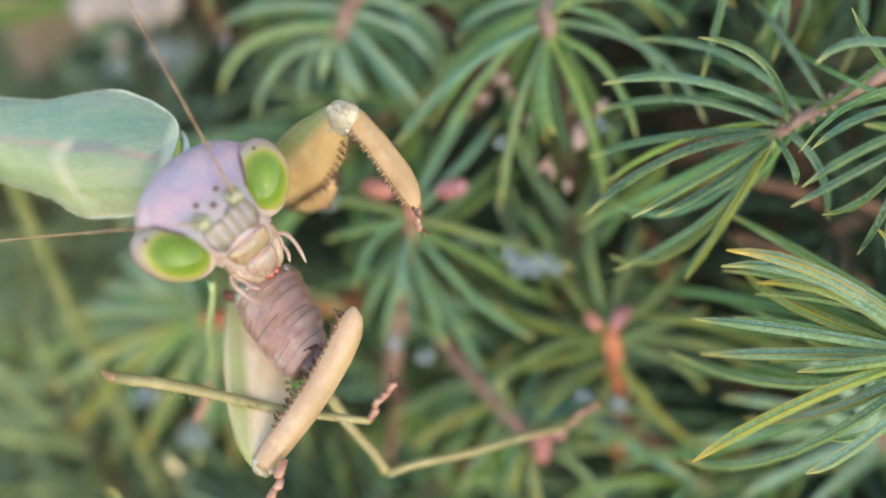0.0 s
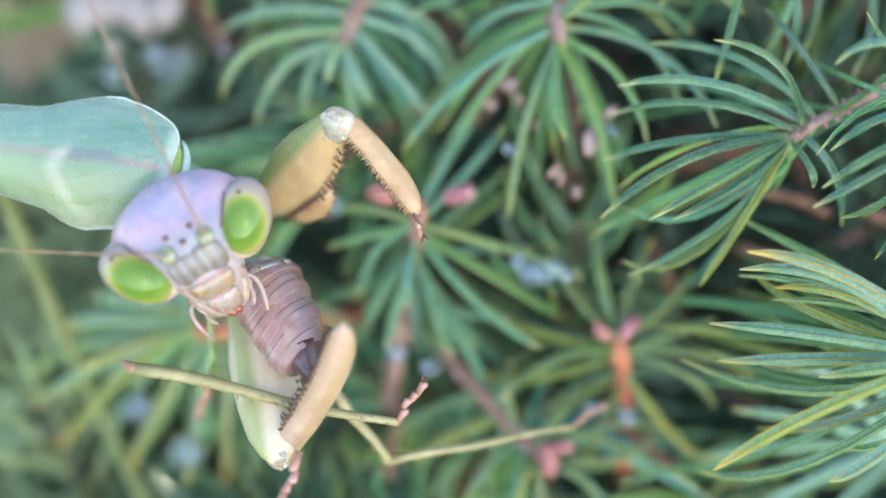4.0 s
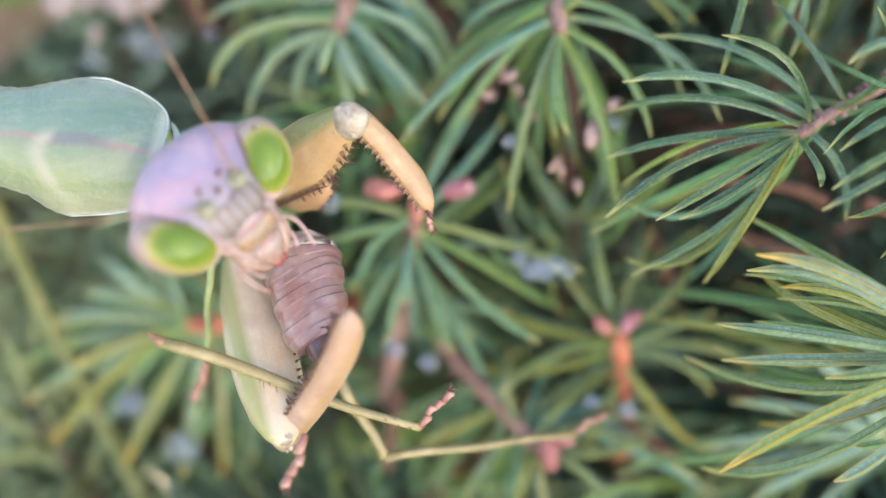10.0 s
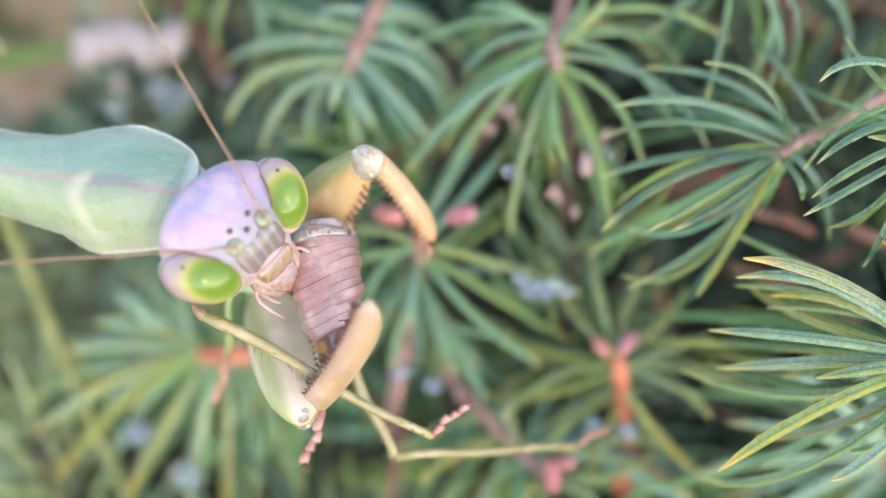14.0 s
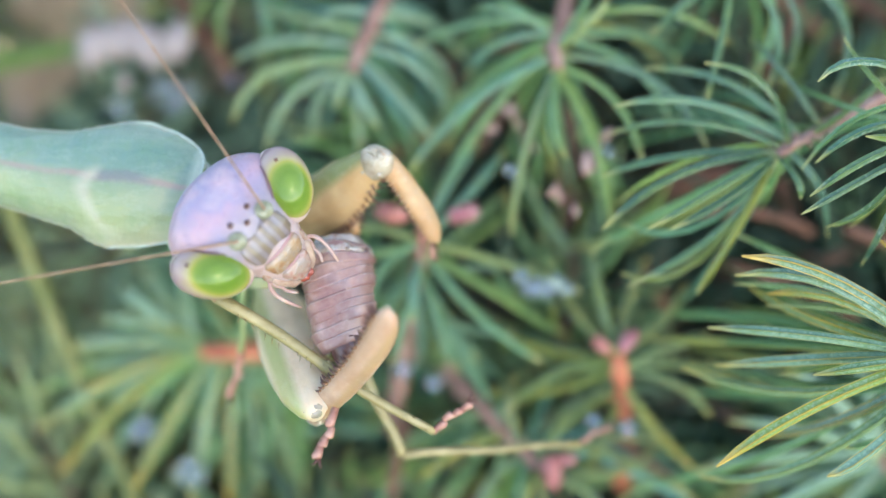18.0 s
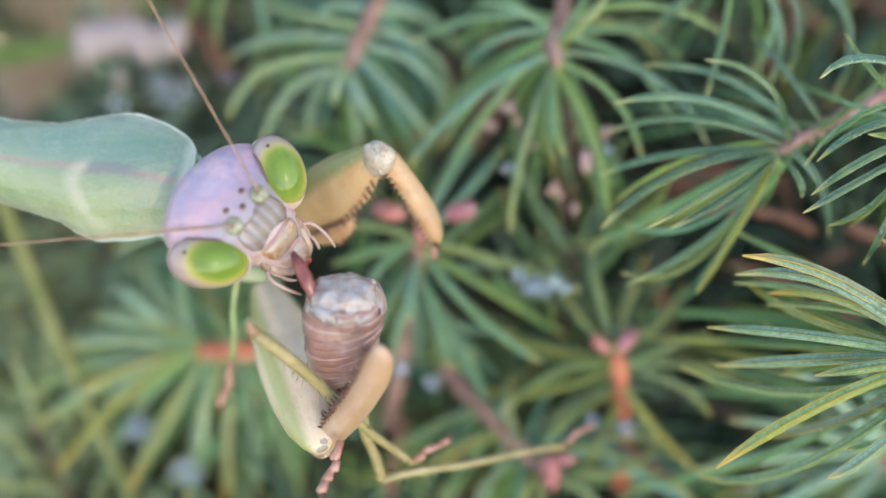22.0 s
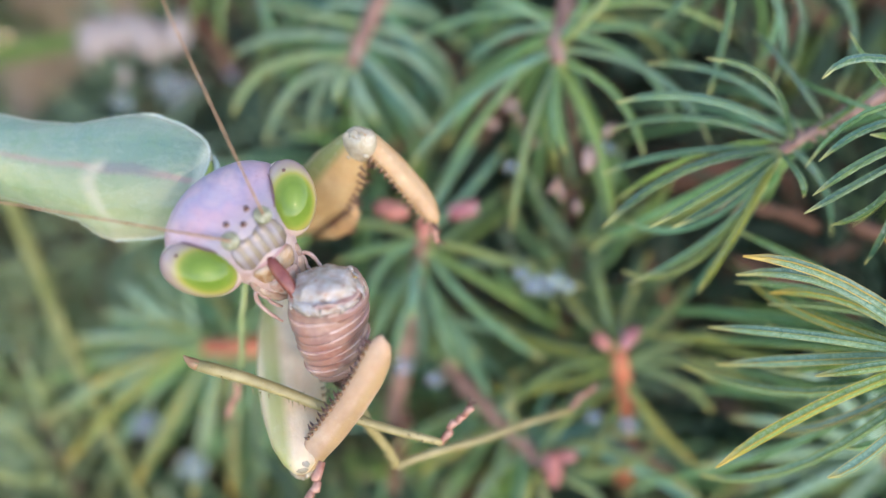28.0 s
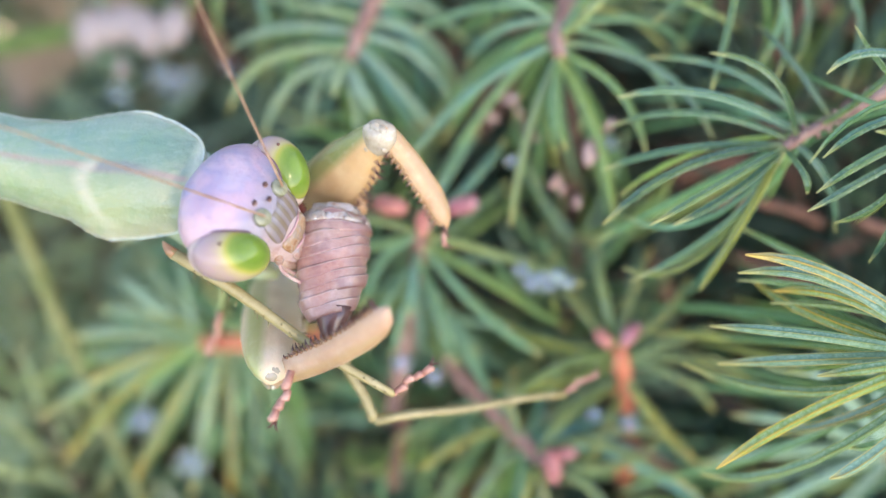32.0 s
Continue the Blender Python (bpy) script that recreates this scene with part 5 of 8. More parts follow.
# head
def head():
    # place along the spine, half width, half depth, height of the spine
    table = ((-2.95, 0.3, 0.28, -0.28), (-2.6, 0.74, 0.5, -0.25), (-2.0, 1.06, 0.76, -0.16), (-1.3, 1.44, 1.03, -0.05), (-0.6, 1.9, 1.3, -0.03), (0.26, 2.42, 1.5, -0.16),
             (1.0, 2.66, 1.55, -0.62), (1.52, 2.3, 1.3, -1.0), (1.88, 1.6, 0.92, -1.3), (2.06, 0.96, 0.5, -1.46), (2.14, 0.3, 0.15, -1.54))
    n = 40
    ys = [-2.95 + 5.09 * i / n for i in range(n + 1)]
    col = lambda c: [lerp_at([(r[0], r[c]) for r in table], y) for y in ys]
    wide, deep, zz = col(1), col(2), col(3)
    for c in (wide, deep, zz):
        for _ in range(3):
            c[1:-1] = [(a + 2 * b + d) / 4 for a, b, d in zip(c[:-2], c[1:-1], c[2:])]
    bm = bmesh.new()
    sweep(bm, [V(0, y, z) for y, z in zip(ys, zz)], [w * MM for w in wide], [d * MM for d in deep], 40)
    for v in bm.verts:
        v.co += v.co.normalized() * 0.05 * MM * noise.noise(v.co * 900)
    ob = part("head", bm, HEAD, mantis, "mauve and pinkish triangular head")
    set_eye = lambda s: Matrix.Translation(V(2.15 * s, -0.14, 0.11)) @ pose(0, 0, 0, -17) @ pose(0, 0, 0, 0, 14 * s, -32 * s)
    for s in (-1, 1):
        bm = bmesh.new()
        ball(bm, (0, 0, 0), V(1.02, 1.48, 1.2), 40, 28)
        bm2 = bmesh.new()
        ball(bm2, set_eye(s) @ V(-0.3 * s, 0.72, 1.0), V(0.08, 0.08, 0.06), 10, 7)
        eye = part("eye", bm, EYE[s], ob, "glossy green bulging compound eye", m=set_eye(s))
        part("eye_spot", bm2, DARK_SPINE, ob, "tiny dark spot")
        bm = bmesh.new()
        ball(bm, V(-0.05 * s, -0.02, -0.16), V(1.06, 1.55, 1.02), 36, 24)
        part("eye_rim", bm, EYE_RIM, ob, "smooth pinkish rim round the eye", m=set_eye(s))
        bm = bmesh.new()
        arc = [radians(-70 + 135 * i / 20) for i in range(21)]
        sweep(bm, [V(-0.8 * s, 1.52 * 0.66 * math.sin(a), 1.22 * 0.66 * math.cos(a)) for a in arc], [0.036 * MM * math.sin(math.pi * (0.08 + 0.84 * i / 20)) for i in range(21)], sides=6)
        part("eye_seam", bm, SEAM, ob, "thin dark seam", m=set_eye(s))
        bm = bmesh.new()
        sock = (0.75 * s, 0.0, 1.33)
        sweep(bm, [V(0, 0, -0.2), V(0, 0, 0.02), V(0, 0, 0.07), V(0, 0, 0.06), V(0, 0, 0.0), V(0, 0, 0.03)], [0.35 * MM, 0.34 * MM, 0.31 * MM, 0.25 * MM, 0.2 * MM, 0.08 * MM], sides=16, up=Vector((0, 1, 0)))
        part("antenna_socket", bm, SOCKET, ob, m=mm_pose(*sock, -6, 8 * s, 0))
        bm = bmesh.new()
        m = 44
        sweep(bm, [V(26 * i / m, 0.25 * math.sin(i / m * 3) * s, 0.9 * math.sin(i / m * 3.14)) for i in range(m + 1)],
              [(0.042 - 0.028 * i / m) * MM * (1.0 if i % 2 else 1.14) for i in range(m + 1)], sides=7)
        MOVING["upper_antenna" if s > 0 else "lower_antenna"] = part("antenna", bm, ANTENNA, ob, "thin brown thread-like antenna")
    for x, y, z in ((0.0, 0.13, 1.38), (0.46, 0.5, 1.25), (-0.46, 0.5, 1.25)):
        bm = bmesh.new()
        ball(bm, (0, 0, 0), V(0.12, 0.075, 0.07), 12, 8)
        part("ocellus", bm, OCELLUS, ob, m=mm_pose(x, y, z))
        if y > 0.1:
            bm = bmesh.new()
            ball(bm, V(-0.03, 0.06, 0.0), V(0.12, 0.09, 0.08), 10, 7)
            part("ocellus_pit", bm, DARK_SPINE, ob, m=mm_pose(x + 0.02, y, z + 0.03))
    # face plate, clypeus, upper lip, cheeks, jaws and feelers
    bm = bmesh.new()
    sweep(bm, [V(0, y, z) for y, z in ((-0.1, 1.2), (-0.4, 1.155), (-0.8, 1.03), (-1.15, 0.885), (-1.36, 0.78))],
          [w * MM for w in (0.72, 1.02, 1.08, 1.02, 0.8)], [d * MM for d in (0.06, 0.13, 0.16, 0.16, 0.12)], 24)
    part("face_plate", bm, FRONS, ob, "translucent grey face plate with brown stripes")
    for w, y, z in ((0.94, -1.42, 0.98), (0.64, -2.16, 0.6)):
        bm = bmesh.new()
        sweep(bm, [V(w * q, y - 0.12 * (1 - q * q) + 0.06, z - 0.3 * q * q) for q in (-1, -0.7, -0.4, 0, 0.4, 0.7, 1)], [0.045 * MM * q for q in (0.5, 0.8, 1, 1, 1, 0.8, 0.5)], sides=7)
        part("suture", bm, SUTURE, ob)
    bm = bmesh.new()
    sweep(bm, [V(0, y, z) for y, z in ((-1.42, 0.8), (-1.56, 0.76), (-1.8, 0.64), (-2.04, 0.49), (-2.15, 0.4))],
          [w * MM for w in (0.82, 0.9, 0.84, 0.74, 0.62)], [d * MM for d in (0.1, 0.17, 0.19, 0.17, 0.12)], 26)
    for v in bm.verts:
        v.co += Vector((0, 0, 1)) * 0.09 * MM * noise.noise(v.co * 4200)
    part("clypeus", bm, CLYPEUS, ob, "glossy amber and cream face shield")
    bm = bmesh.new()
    sweep(bm, [V(0, y, z) for y, z in ((-2.18, 0.4), (-2.3, 0.36), (-2.52, 0.26), (-2.76, 0.1), (-2.95, -0.06), (-3.06, -0.16))],
          [w * MM for w in (0.6, 0.68, 0.64, 0.54, 0.36, 0.1)], [d * MM for d in (0.1, 0.17, 0.19, 0.19, 0.16, 0.08)], 24)
    for v in bm.verts:
        v.co += Vector((0, 0, 1)) * 0.09 * MM * noise.noise(v.co * 3800)
    part("upper_lip", bm, LABRUM, ob, "wet pinkish cream upper lip")
    for s in (-1, 1):
        bm = bmesh.new()
        ball(bm, (0, 0, 0), V(0.24, 0.58, 0.28), 16, 12)
        for v in bm.verts:
            v.co += v.co.normalized() * 0.06 * MM * noise.noise(v.co * 1800)
        part("cheek", bm, LABRUM, ob, m=mm_pose(0.96 * s, -1.7, 0.16, 25, 10 * s, 16 * s))
    for s in (-1, 1):
        bm = bmesh.new()
        sweep(bm, [V(0.92 * s, -1.7, 0.0), V(0.85 * s, -2.3, -0.15), V(0.55 * s, -2.9, -0.3), V(0.12 * s, -3.2, -0.4)],
              [r * MM for r in (0.24, 0.27, 0.22, 0.07)], sides=10)
        part("jaw", bm, PINK, ob)
        for a in ((0.42, -0.4, 0.22, 1.25), (0.12, -0.65, -0.1, 0.6)):
            bm = bmesh.new()
            p = V(0.8 * s, -2.0, -0.1)
            q = p + V(a[0] * s * 1.3, a[1], a[2])
            sweep(bm, bezier(p, p + V(0.5 * s, -0.1, 0.1), q, 4) + bezier(q, q + V(0.1 * s, -0.3 * a[3], 0.1), q + V(-0.2 * s, -a[3], 0.1), 4)[1:], [0.08 * MM] * 4 + [0.095 * MM] + [0.075 * MM] * 3 + [0.04 * MM], sides=8)
            part("feeler", bm, FEELER, ob, "slim pinkish cream feeler")
    bm = bmesh.new()
    for i in range(4):
        ball(bm, V(0.12 * (i - 1.5), -3.06 - 0.06 * (i % 2), -0.3), V(0.17, 0.2, 0.15), 10, 7)
    part("mouth", bm, WET_RED, ob, "wet red mouth")
    MOVING["head"] = ob


head()


# ---------- the prey ----------
def ring_material():
    k = Mat("prey segments", 0.3, 0.5, Coat_Weight=0.3, Coat_Roughness=0.12, **FLESH)
    u = k.axis(k.coords("UV"), 0)
    n = k.noise(650, 5, 0.7)
    streak = k.noise(1500, 4, 0.6, stretch=(0.25, 1, 1))
    c = k.ramp(n, (0.3, (0.197, 0.069, 0.047)), (0.42, (0.365, 0.170, 0.121)), (0.54, (0.414, 0.238, 0.187)), (0.7, (0.591, 0.393, 0.326)))
    c = k.mix(k.math("MULTIPLY", k.ramp(streak, (0.45, 0.0), (0.62, 1.0)), 0.3), c, (0.217, 0.110, 0.112))
    c = k.mix(k.ramp(k.noise(260, 3), (0.45, 0.0), (0.6, 0.55)), c, (0.355, 0.210, 0.140))
    c = k.mix(k.ramp(k.noise(420, 3), (0.5, 0.0), (0.62, 0.6)), c, (0.168, 0.082, 0.084))
    c = k.mix(k.ramp(u, (0.0, 0.55), (0.12, 0.35), (0.4, 0.0)), c, (0.197, 0.082, 0.080))
    c = k.mix(k.ramp(u, (0.0, 0.0), (0.8, 0.0), (0.85, 0.45), (0.89, 0.45), (0.94, 0.0)), c, (0.571, 0.421, 0.354))
    fold = k.noise(1000, 3, 0.5, stretch=(3, 1, 1))
    return k.color(c).bump(k.math("ADD", k.math("ADD", n, k.math("MULTIPLY", streak, 0.4)), fold), 0.0001, 0.4).m


def meat_material():
    k = Mat("torn flesh", 0.15, 0.6, Coat_Weight=0.4, Coat_Roughness=0.08, **FLESH)
    n = k.noise(2600, 5, 0.7)
    c = k.ramp(n, (0.3, (0.274, 0.137, 0.076)), (0.42, (0.365, 0.281, 0.228)), (0.55, (0.410, 0.350, 0.304)), (0.7, (0.471, 0.418, 0.395)))
    return k.color(c).bump(n, 0.00018, 0.6).m


def prey():
    RING, MEAT = ring_material(), meat_material()
    DARK = plain("dark gut membrane", (0.07, 0.03, 0.025), (0.2, 0.09, 0.07), 1400, 0.25, 0.6)
    ob = tagged(new("insect_prey"), "half-eaten mauve-brown segmented insect abdomen in the mantis's grip", "insect")
    ob.matrix_world = W @ mm_pose(-4.5, -3.5, -30)
    prof = ((-0.9, 0.42), (-0.3, 0.74), (0.2, 1.02), (1.0, 1.3), (2.4, 1.48), (3.6, 1.5), (4.4, 1.4))
    for i in range(10):
        a, b = 0.05 + 0.405 * i, 0.05 + 0.405 * i + 0.5
        bm = bmesh.new()
        ss = [a + (b - a) * k / 5 for k in range(6)]
        sweep(bm, [V(s + 0.03 * math.sin(i * 1.3), 0.05 * math.sin(i * 2.1), 0) for s in ss], [lerp_at(prof, s) * MM * (f * (1 + 0.015 * (i % 3))) for s, f in zip(ss, (0.994, 0.997, 1.0, 1.002, 1.004, 0.994))],
              [lerp_at(prof, s) * 0.86 * MM * f for s, f in zip(ss, (0.994, 0.997, 1.0, 1.002, 1.004, 0.994))], 30)
        for v in bm.verts:
            v.co += Vector((0.09 * noise.noise(v.co * 900), 0, 0)) * MM + Vector((0, v.co.y, v.co.z)).normalized() * 0.11 * MM * noise.noise(v.co * 800)
        for v in bm.verts:
            v.co.x += 0.45 * MM * noise.noise(v.co * 1400) * max(0.0, v.co.x / MM - 3.2)
            v.co.x -= 0.3 * v.co.y * max(0.0, min(1.0, (4.2 - v.co.x / MM) / 2.0))
        part("segment", bm, RING, ob)
    bm = bmesh.new()
    sweep(bm, [V(-1.1, 0.1, 0), V(-0.7, 0.05, 0), V(-0.2, 0, 0), V(0.35, 0, 0)], [r * MM for r in (0.15, 0.4, 0.62, 0.9)], sides=18)
    part("gut", bm, DARK, ob, "dark translucent hind tip")
    bm = bmesh.new()
    bmesh.ops.create_icosphere(bm, subdivisions=4, radius=1)
    for v in bm.verts:
        v.co = Vector((v.co.x * 0.78, v.co.y * 1.3, v.co.z * 1.12))
        v.co *= 1 + 0.22 * noise.noise(v.co * 1.9) + 0.11 * noise.noise(v.co * 4.5) + 0.03 * noise.noise(v.co * 11)
        v.co = v.co * MM + V(4.0, 0, 0)
    part("torn_flesh", bm, MEAT, ob, "wet torn whitish flesh")
    bm = bmesh.new()
    sweep(bm, bezier(V(3.6, 1.0, 0.2), V(4.5, 1.2, 0.2), V(5.3, 1.95, -1.1), 8), [r * MM for r in (0.14, 0.26, 0.22, 0.2, 0.25, 0.28, 0.26, 0.22, 0.1)], sides=9)
    part("torn_strand", bm, plain("torn red strand", (0.1, 0.012, 0.01), (0.32, 0.1, 0.07), 800, 0.2, 0.6), ob, "red and cream strand of tissue")
    AMBER = plain("amber tissue", (0.36, 0.16, 0.03), (0.6, 0.38, 0.14), 1500, 0.12, 0.6, 0.0002, **FLESH)
    rng = random.Random(4)
    for i in range(6):
        a = 1.2 + i * 0.6 + rng.uniform(-0.2, 0.2)
        bm = bmesh.new()
        ball(bm, (0, 0, 0), [MM * rng.uniform(0.08, 0.18) for _ in range(3)], 12, 9)
        for v in bm.verts:
            v.co *= 1 + 0.5 * noise.noise(v.co * 4000 + Vector((i, 0, 0)))
        part("crumb", bm, AMBER if i % 2 else MEAT, ob, "amber crumb of tissue" if i % 2 else "", m=Matrix.Translation(V(4.2 + rng.uniform(-0.15, 0.3), 1.05 * math.cos(a), 0.95 * math.sin(a))))
    for i in range(11):
        a = i * 0.57 + rng.uniform(-0.2, 0.2)
        bm = bmesh.new()
        out = Vector((0, math.cos(a), 0.86 * math.sin(a)))
        p = V(3.75, 0, 0) + out * 1.4 * MM
        tall = rng.uniform(0.25, 0.6)
        sweep(bm, bezier(p, p + V(tall * 0.6, 0, 0) + out * 0.1 * MM, p + V(tall, 0, 0) - out * rng.uniform(0.05, 0.4) * MM, 5), [MM * w * rng.uniform(0.9, 1.2) for w in (0.5, 0.52, 0.48, 0.4, 0.28, 0.1)], [0.05 * MM] * 5 + [0.02 * MM], 8, out)
        part("torn_flap", bm, MEAT, ob, "thin whitish torn flap")
    for i in range(5):
        a = i * 1.25
        bm = bmesh.new()
        p = V(4.0, 1.2 * math.cos(a), 1.05 * math.sin(a))
        sweep(bm, [p, p + V(0.14, -0.1 * math.cos(a), 0.0), p + V(0.2 + rng.uniform(-0.1, 0.1), -0.3 * math.cos(a), -0.3 * math.sin(a))], [0.14 * MM, 0.13 * MM, 0.05 * MM], sides=6)
        part("shred", bm, MEAT, ob)
    MOVING["prey"] = ob


prey()


def loose_leg():
    """A bitten-off leg, held across the mantis's grip."""
    ob = tagged(new("severed_insect_leg"), "thin yellow-green severed insect leg with reddish foot, caught in the grip", "insect leg")
    ob.matrix_world = W @ mm_pose(-8, -2, -29)
    rng = random.Random(8)
    bm = bmesh.new()
    n = 14
    size = 10.4
    sweep(bm, [V(size * i / n, 0.1 * math.sin(i * 0.5), 0) for i in range(n + 1)], [(0.27 - 0.11 * i / n) * MM * (0.8 if i == 0 else 1) for i in range(n + 1)], sides=9)
    for i in range(34):
        x, a = rng.uniform(0.4, size), rng.uniform(0.2, 3.0)
        e = Vector((0.5, math.cos(a), math.sin(a)))
        sweep(bm, [V(x, 0, 0) + e * 0.2 * MM, V(x, 0, 0) + e * 0.42 * MM], [0.03 * MM, 0.006 * MM], sides=4)
    part("shank", bm, THIN_LEG, ob)
    bm = bmesh.new()
    sweep(bm, [V(0.15, 0.0, 0), V(-0.12, 0.04, 0), V(-0.34, 0.12, 0), V(-0.5, 0.2, 0)], [0.24 * MM, 0.2 * MM, 0.12 * MM, 0.02 * MM], sides=8)
    for v in bm.verts:
        v.co += v.co.normalized() * 0.05 * MM * noise.noise(v.co * 5000)
    part("joint", bm, SPINE_SKIN, ob, "brown bitten-off joint")
    t = foot("tarsus", (0.7, 0.45, 0.4, 0.5), ob, r=0.2)
    t.matrix_local = mm_pose(size - 0.05, 0, 0, 0, 0, 72)
    MOVING["leg"] = ob


loose_leg()


# ---------- what moves ----------
def motions():
    def rows(list_, frame_=Matrix()):
        return [(r[0], frame_ @ mm_pose(*r[1:])) for r in list_]

    body = [
        (0, -10.03, 4.90, -31.50, 0.0, -0.0, 0.0), (0.5, -10.08, 4.32, -31.50, 0.0, -0.0, 0.0), (1, -10.00, 4.07, -31.50, 0.0, -0.0, 0.0),
        (1.5, -9.98, 4.08, -31.50, 0.0, -0.0, 0.0), (2, -10.04, 4.10, -31.50, 0.0, -0.0, 0.0), (2.5, -10.06, 4.14, -31.50, 0.0, -0.0, 0.0),
        (3, -10.12, 4.12, -31.50, 0.0, -0.0, 0.0), (3.5, -10.19, 4.24, -31.50, 0.0, -0.0, 0.0), (5.5, -10.39, 4.81, -31.50, 0.0, -0.0, 0.0),
        (6, -10.40, 4.89, -31.50, 0.0, -0.0, 0.0), (6.5, -10.45, 4.91, -31.50, 0.0, -0.0, 0.0), (7, -10.33, 4.35, -31.50, 0.0, -0.0, 0.0),
        (7.5, -10.16, 4.31, -31.50, 0.0, -0.0, 0.0), (8, -10.18, 4.41, -31.50, 0.0, -0.0, 0.0), (8.5, -10.16, 4.49, -31.50, 0.0, -0.0, 0.0),
        (9, -10.28, 4.56, -31.50, 0.0, -0.0, 0.0), (9.5, -10.24, 4.89, -31.50, 0.0, -0.0, 0.0), (10, -10.39, 5.14, -31.50, 0.0, -0.0, 0.0),
        (10.5, -10.14, 4.18, -31.50, 0.0, -0.0, 0.0), (11, -10.25, 4.33, -31.50, 0.0, -0.0, 0.0), (11.5, -10.20, 3.93, -31.50, 0.0, -0.0, 0.0),
        (12, -10.17, 3.99, -31.50, 0.0, -0.0, 0.0), (12.5, -10.11, 3.98, -31.50, 0.0, -0.0, 0.0), (13, -10.10, 3.90, -31.50, 0.0, -0.0, 0.0),
        (13.5, -10.19, 4.01, -31.50, 0.0, -0.0, 0.0), (14, -10.16, 4.01, -31.50, 0.0, -0.0, 0.0), (14.5, -10.17, 3.97, -31.50, 0.0, -0.0, 0.0),
        (16.5, -10.26, 4.07, -31.50, 0.0, -0.0, 0.0), (17, -10.25, 4.13, -31.50, 0.0, -0.0, 0.0), (17.5, -10.26, 4.14, -31.50, 0.0, -0.0, 0.0),
        (18, -10.15, 4.08, -31.50, 0.0, -0.0, 0.0), (18.5, -10.12, 4.21, -31.50, 0.0, -0.0, 0.0), (19, -10.12, 4.12, -31.50, 0.0, -0.0, 0.0),
        (19.5, -10.13, 4.08, -31.50, 0.0, -0.0, 0.0), (20, -10.21, 4.19, -31.50, 0.0, -0.0, 0.0), (20.5, -10.16, 4.23, -31.50, 0.0, -0.0, 0.0),
        (21, -10.18, 4.23, -31.50, 0.0, -0.0, 0.0), (21.5, -10.17, 4.21, -31.50, 0.0, -0.0, 0.0), (22, -10.27, 4.32, -31.50, 0.0, -0.0, 0.0),
        (22.5, -10.33, 4.38, -31.50, 0.0, -0.0, 0.0), (23, -10.36, 4.34, -31.50, 0.0, -0.0, 0.0), (23.5, -10.09, 4.27, -31.50, 0.0, -0.0, 0.0),
        (24, -10.38, 4.41, -31.50, 0.0, -0.0, 0.0), (24.5, -10.05, 4.36, -31.50, 0.0, -0.0, 0.0), (25, -10.10, 4.38, -31.50, 0.0, -0.0, 0.0),
        (25.5, -9.90, 4.43, -31.50, 0.0, -0.0, 0.0), (27.5, -9.73, 4.37, -31.50, 0.0, -0.0, 0.0), (28, -9.77, 4.37, -31.50, 0.0, -0.0, 0.0),
        (28.5, -9.84, 4.48, -31.50, 0.0, -0.0, 0.0), (29, -9.78, 4.34, -31.50, 0.0, -0.0, 0.0), (29.5, -9.74, 4.33, -31.50, 0.0, -0.0, 0.0),
        (30, -9.82, 4.33, -31.50, 0.0, -0.0, 0.0), (30.5, -9.80, 4.39, -31.50, 0.0, -0.0, 0.0), (31, -9.79, 4.37, -31.50, 0.0, -0.0, 0.0),
        (31.5, -9.73, 4.33, -31.50, 0.0, -0.0, 0.0), (32, -9.80, 4.30, -31.50, 0.0, -0.0, 0.0)]
    walk(mantis, rows(body, W))
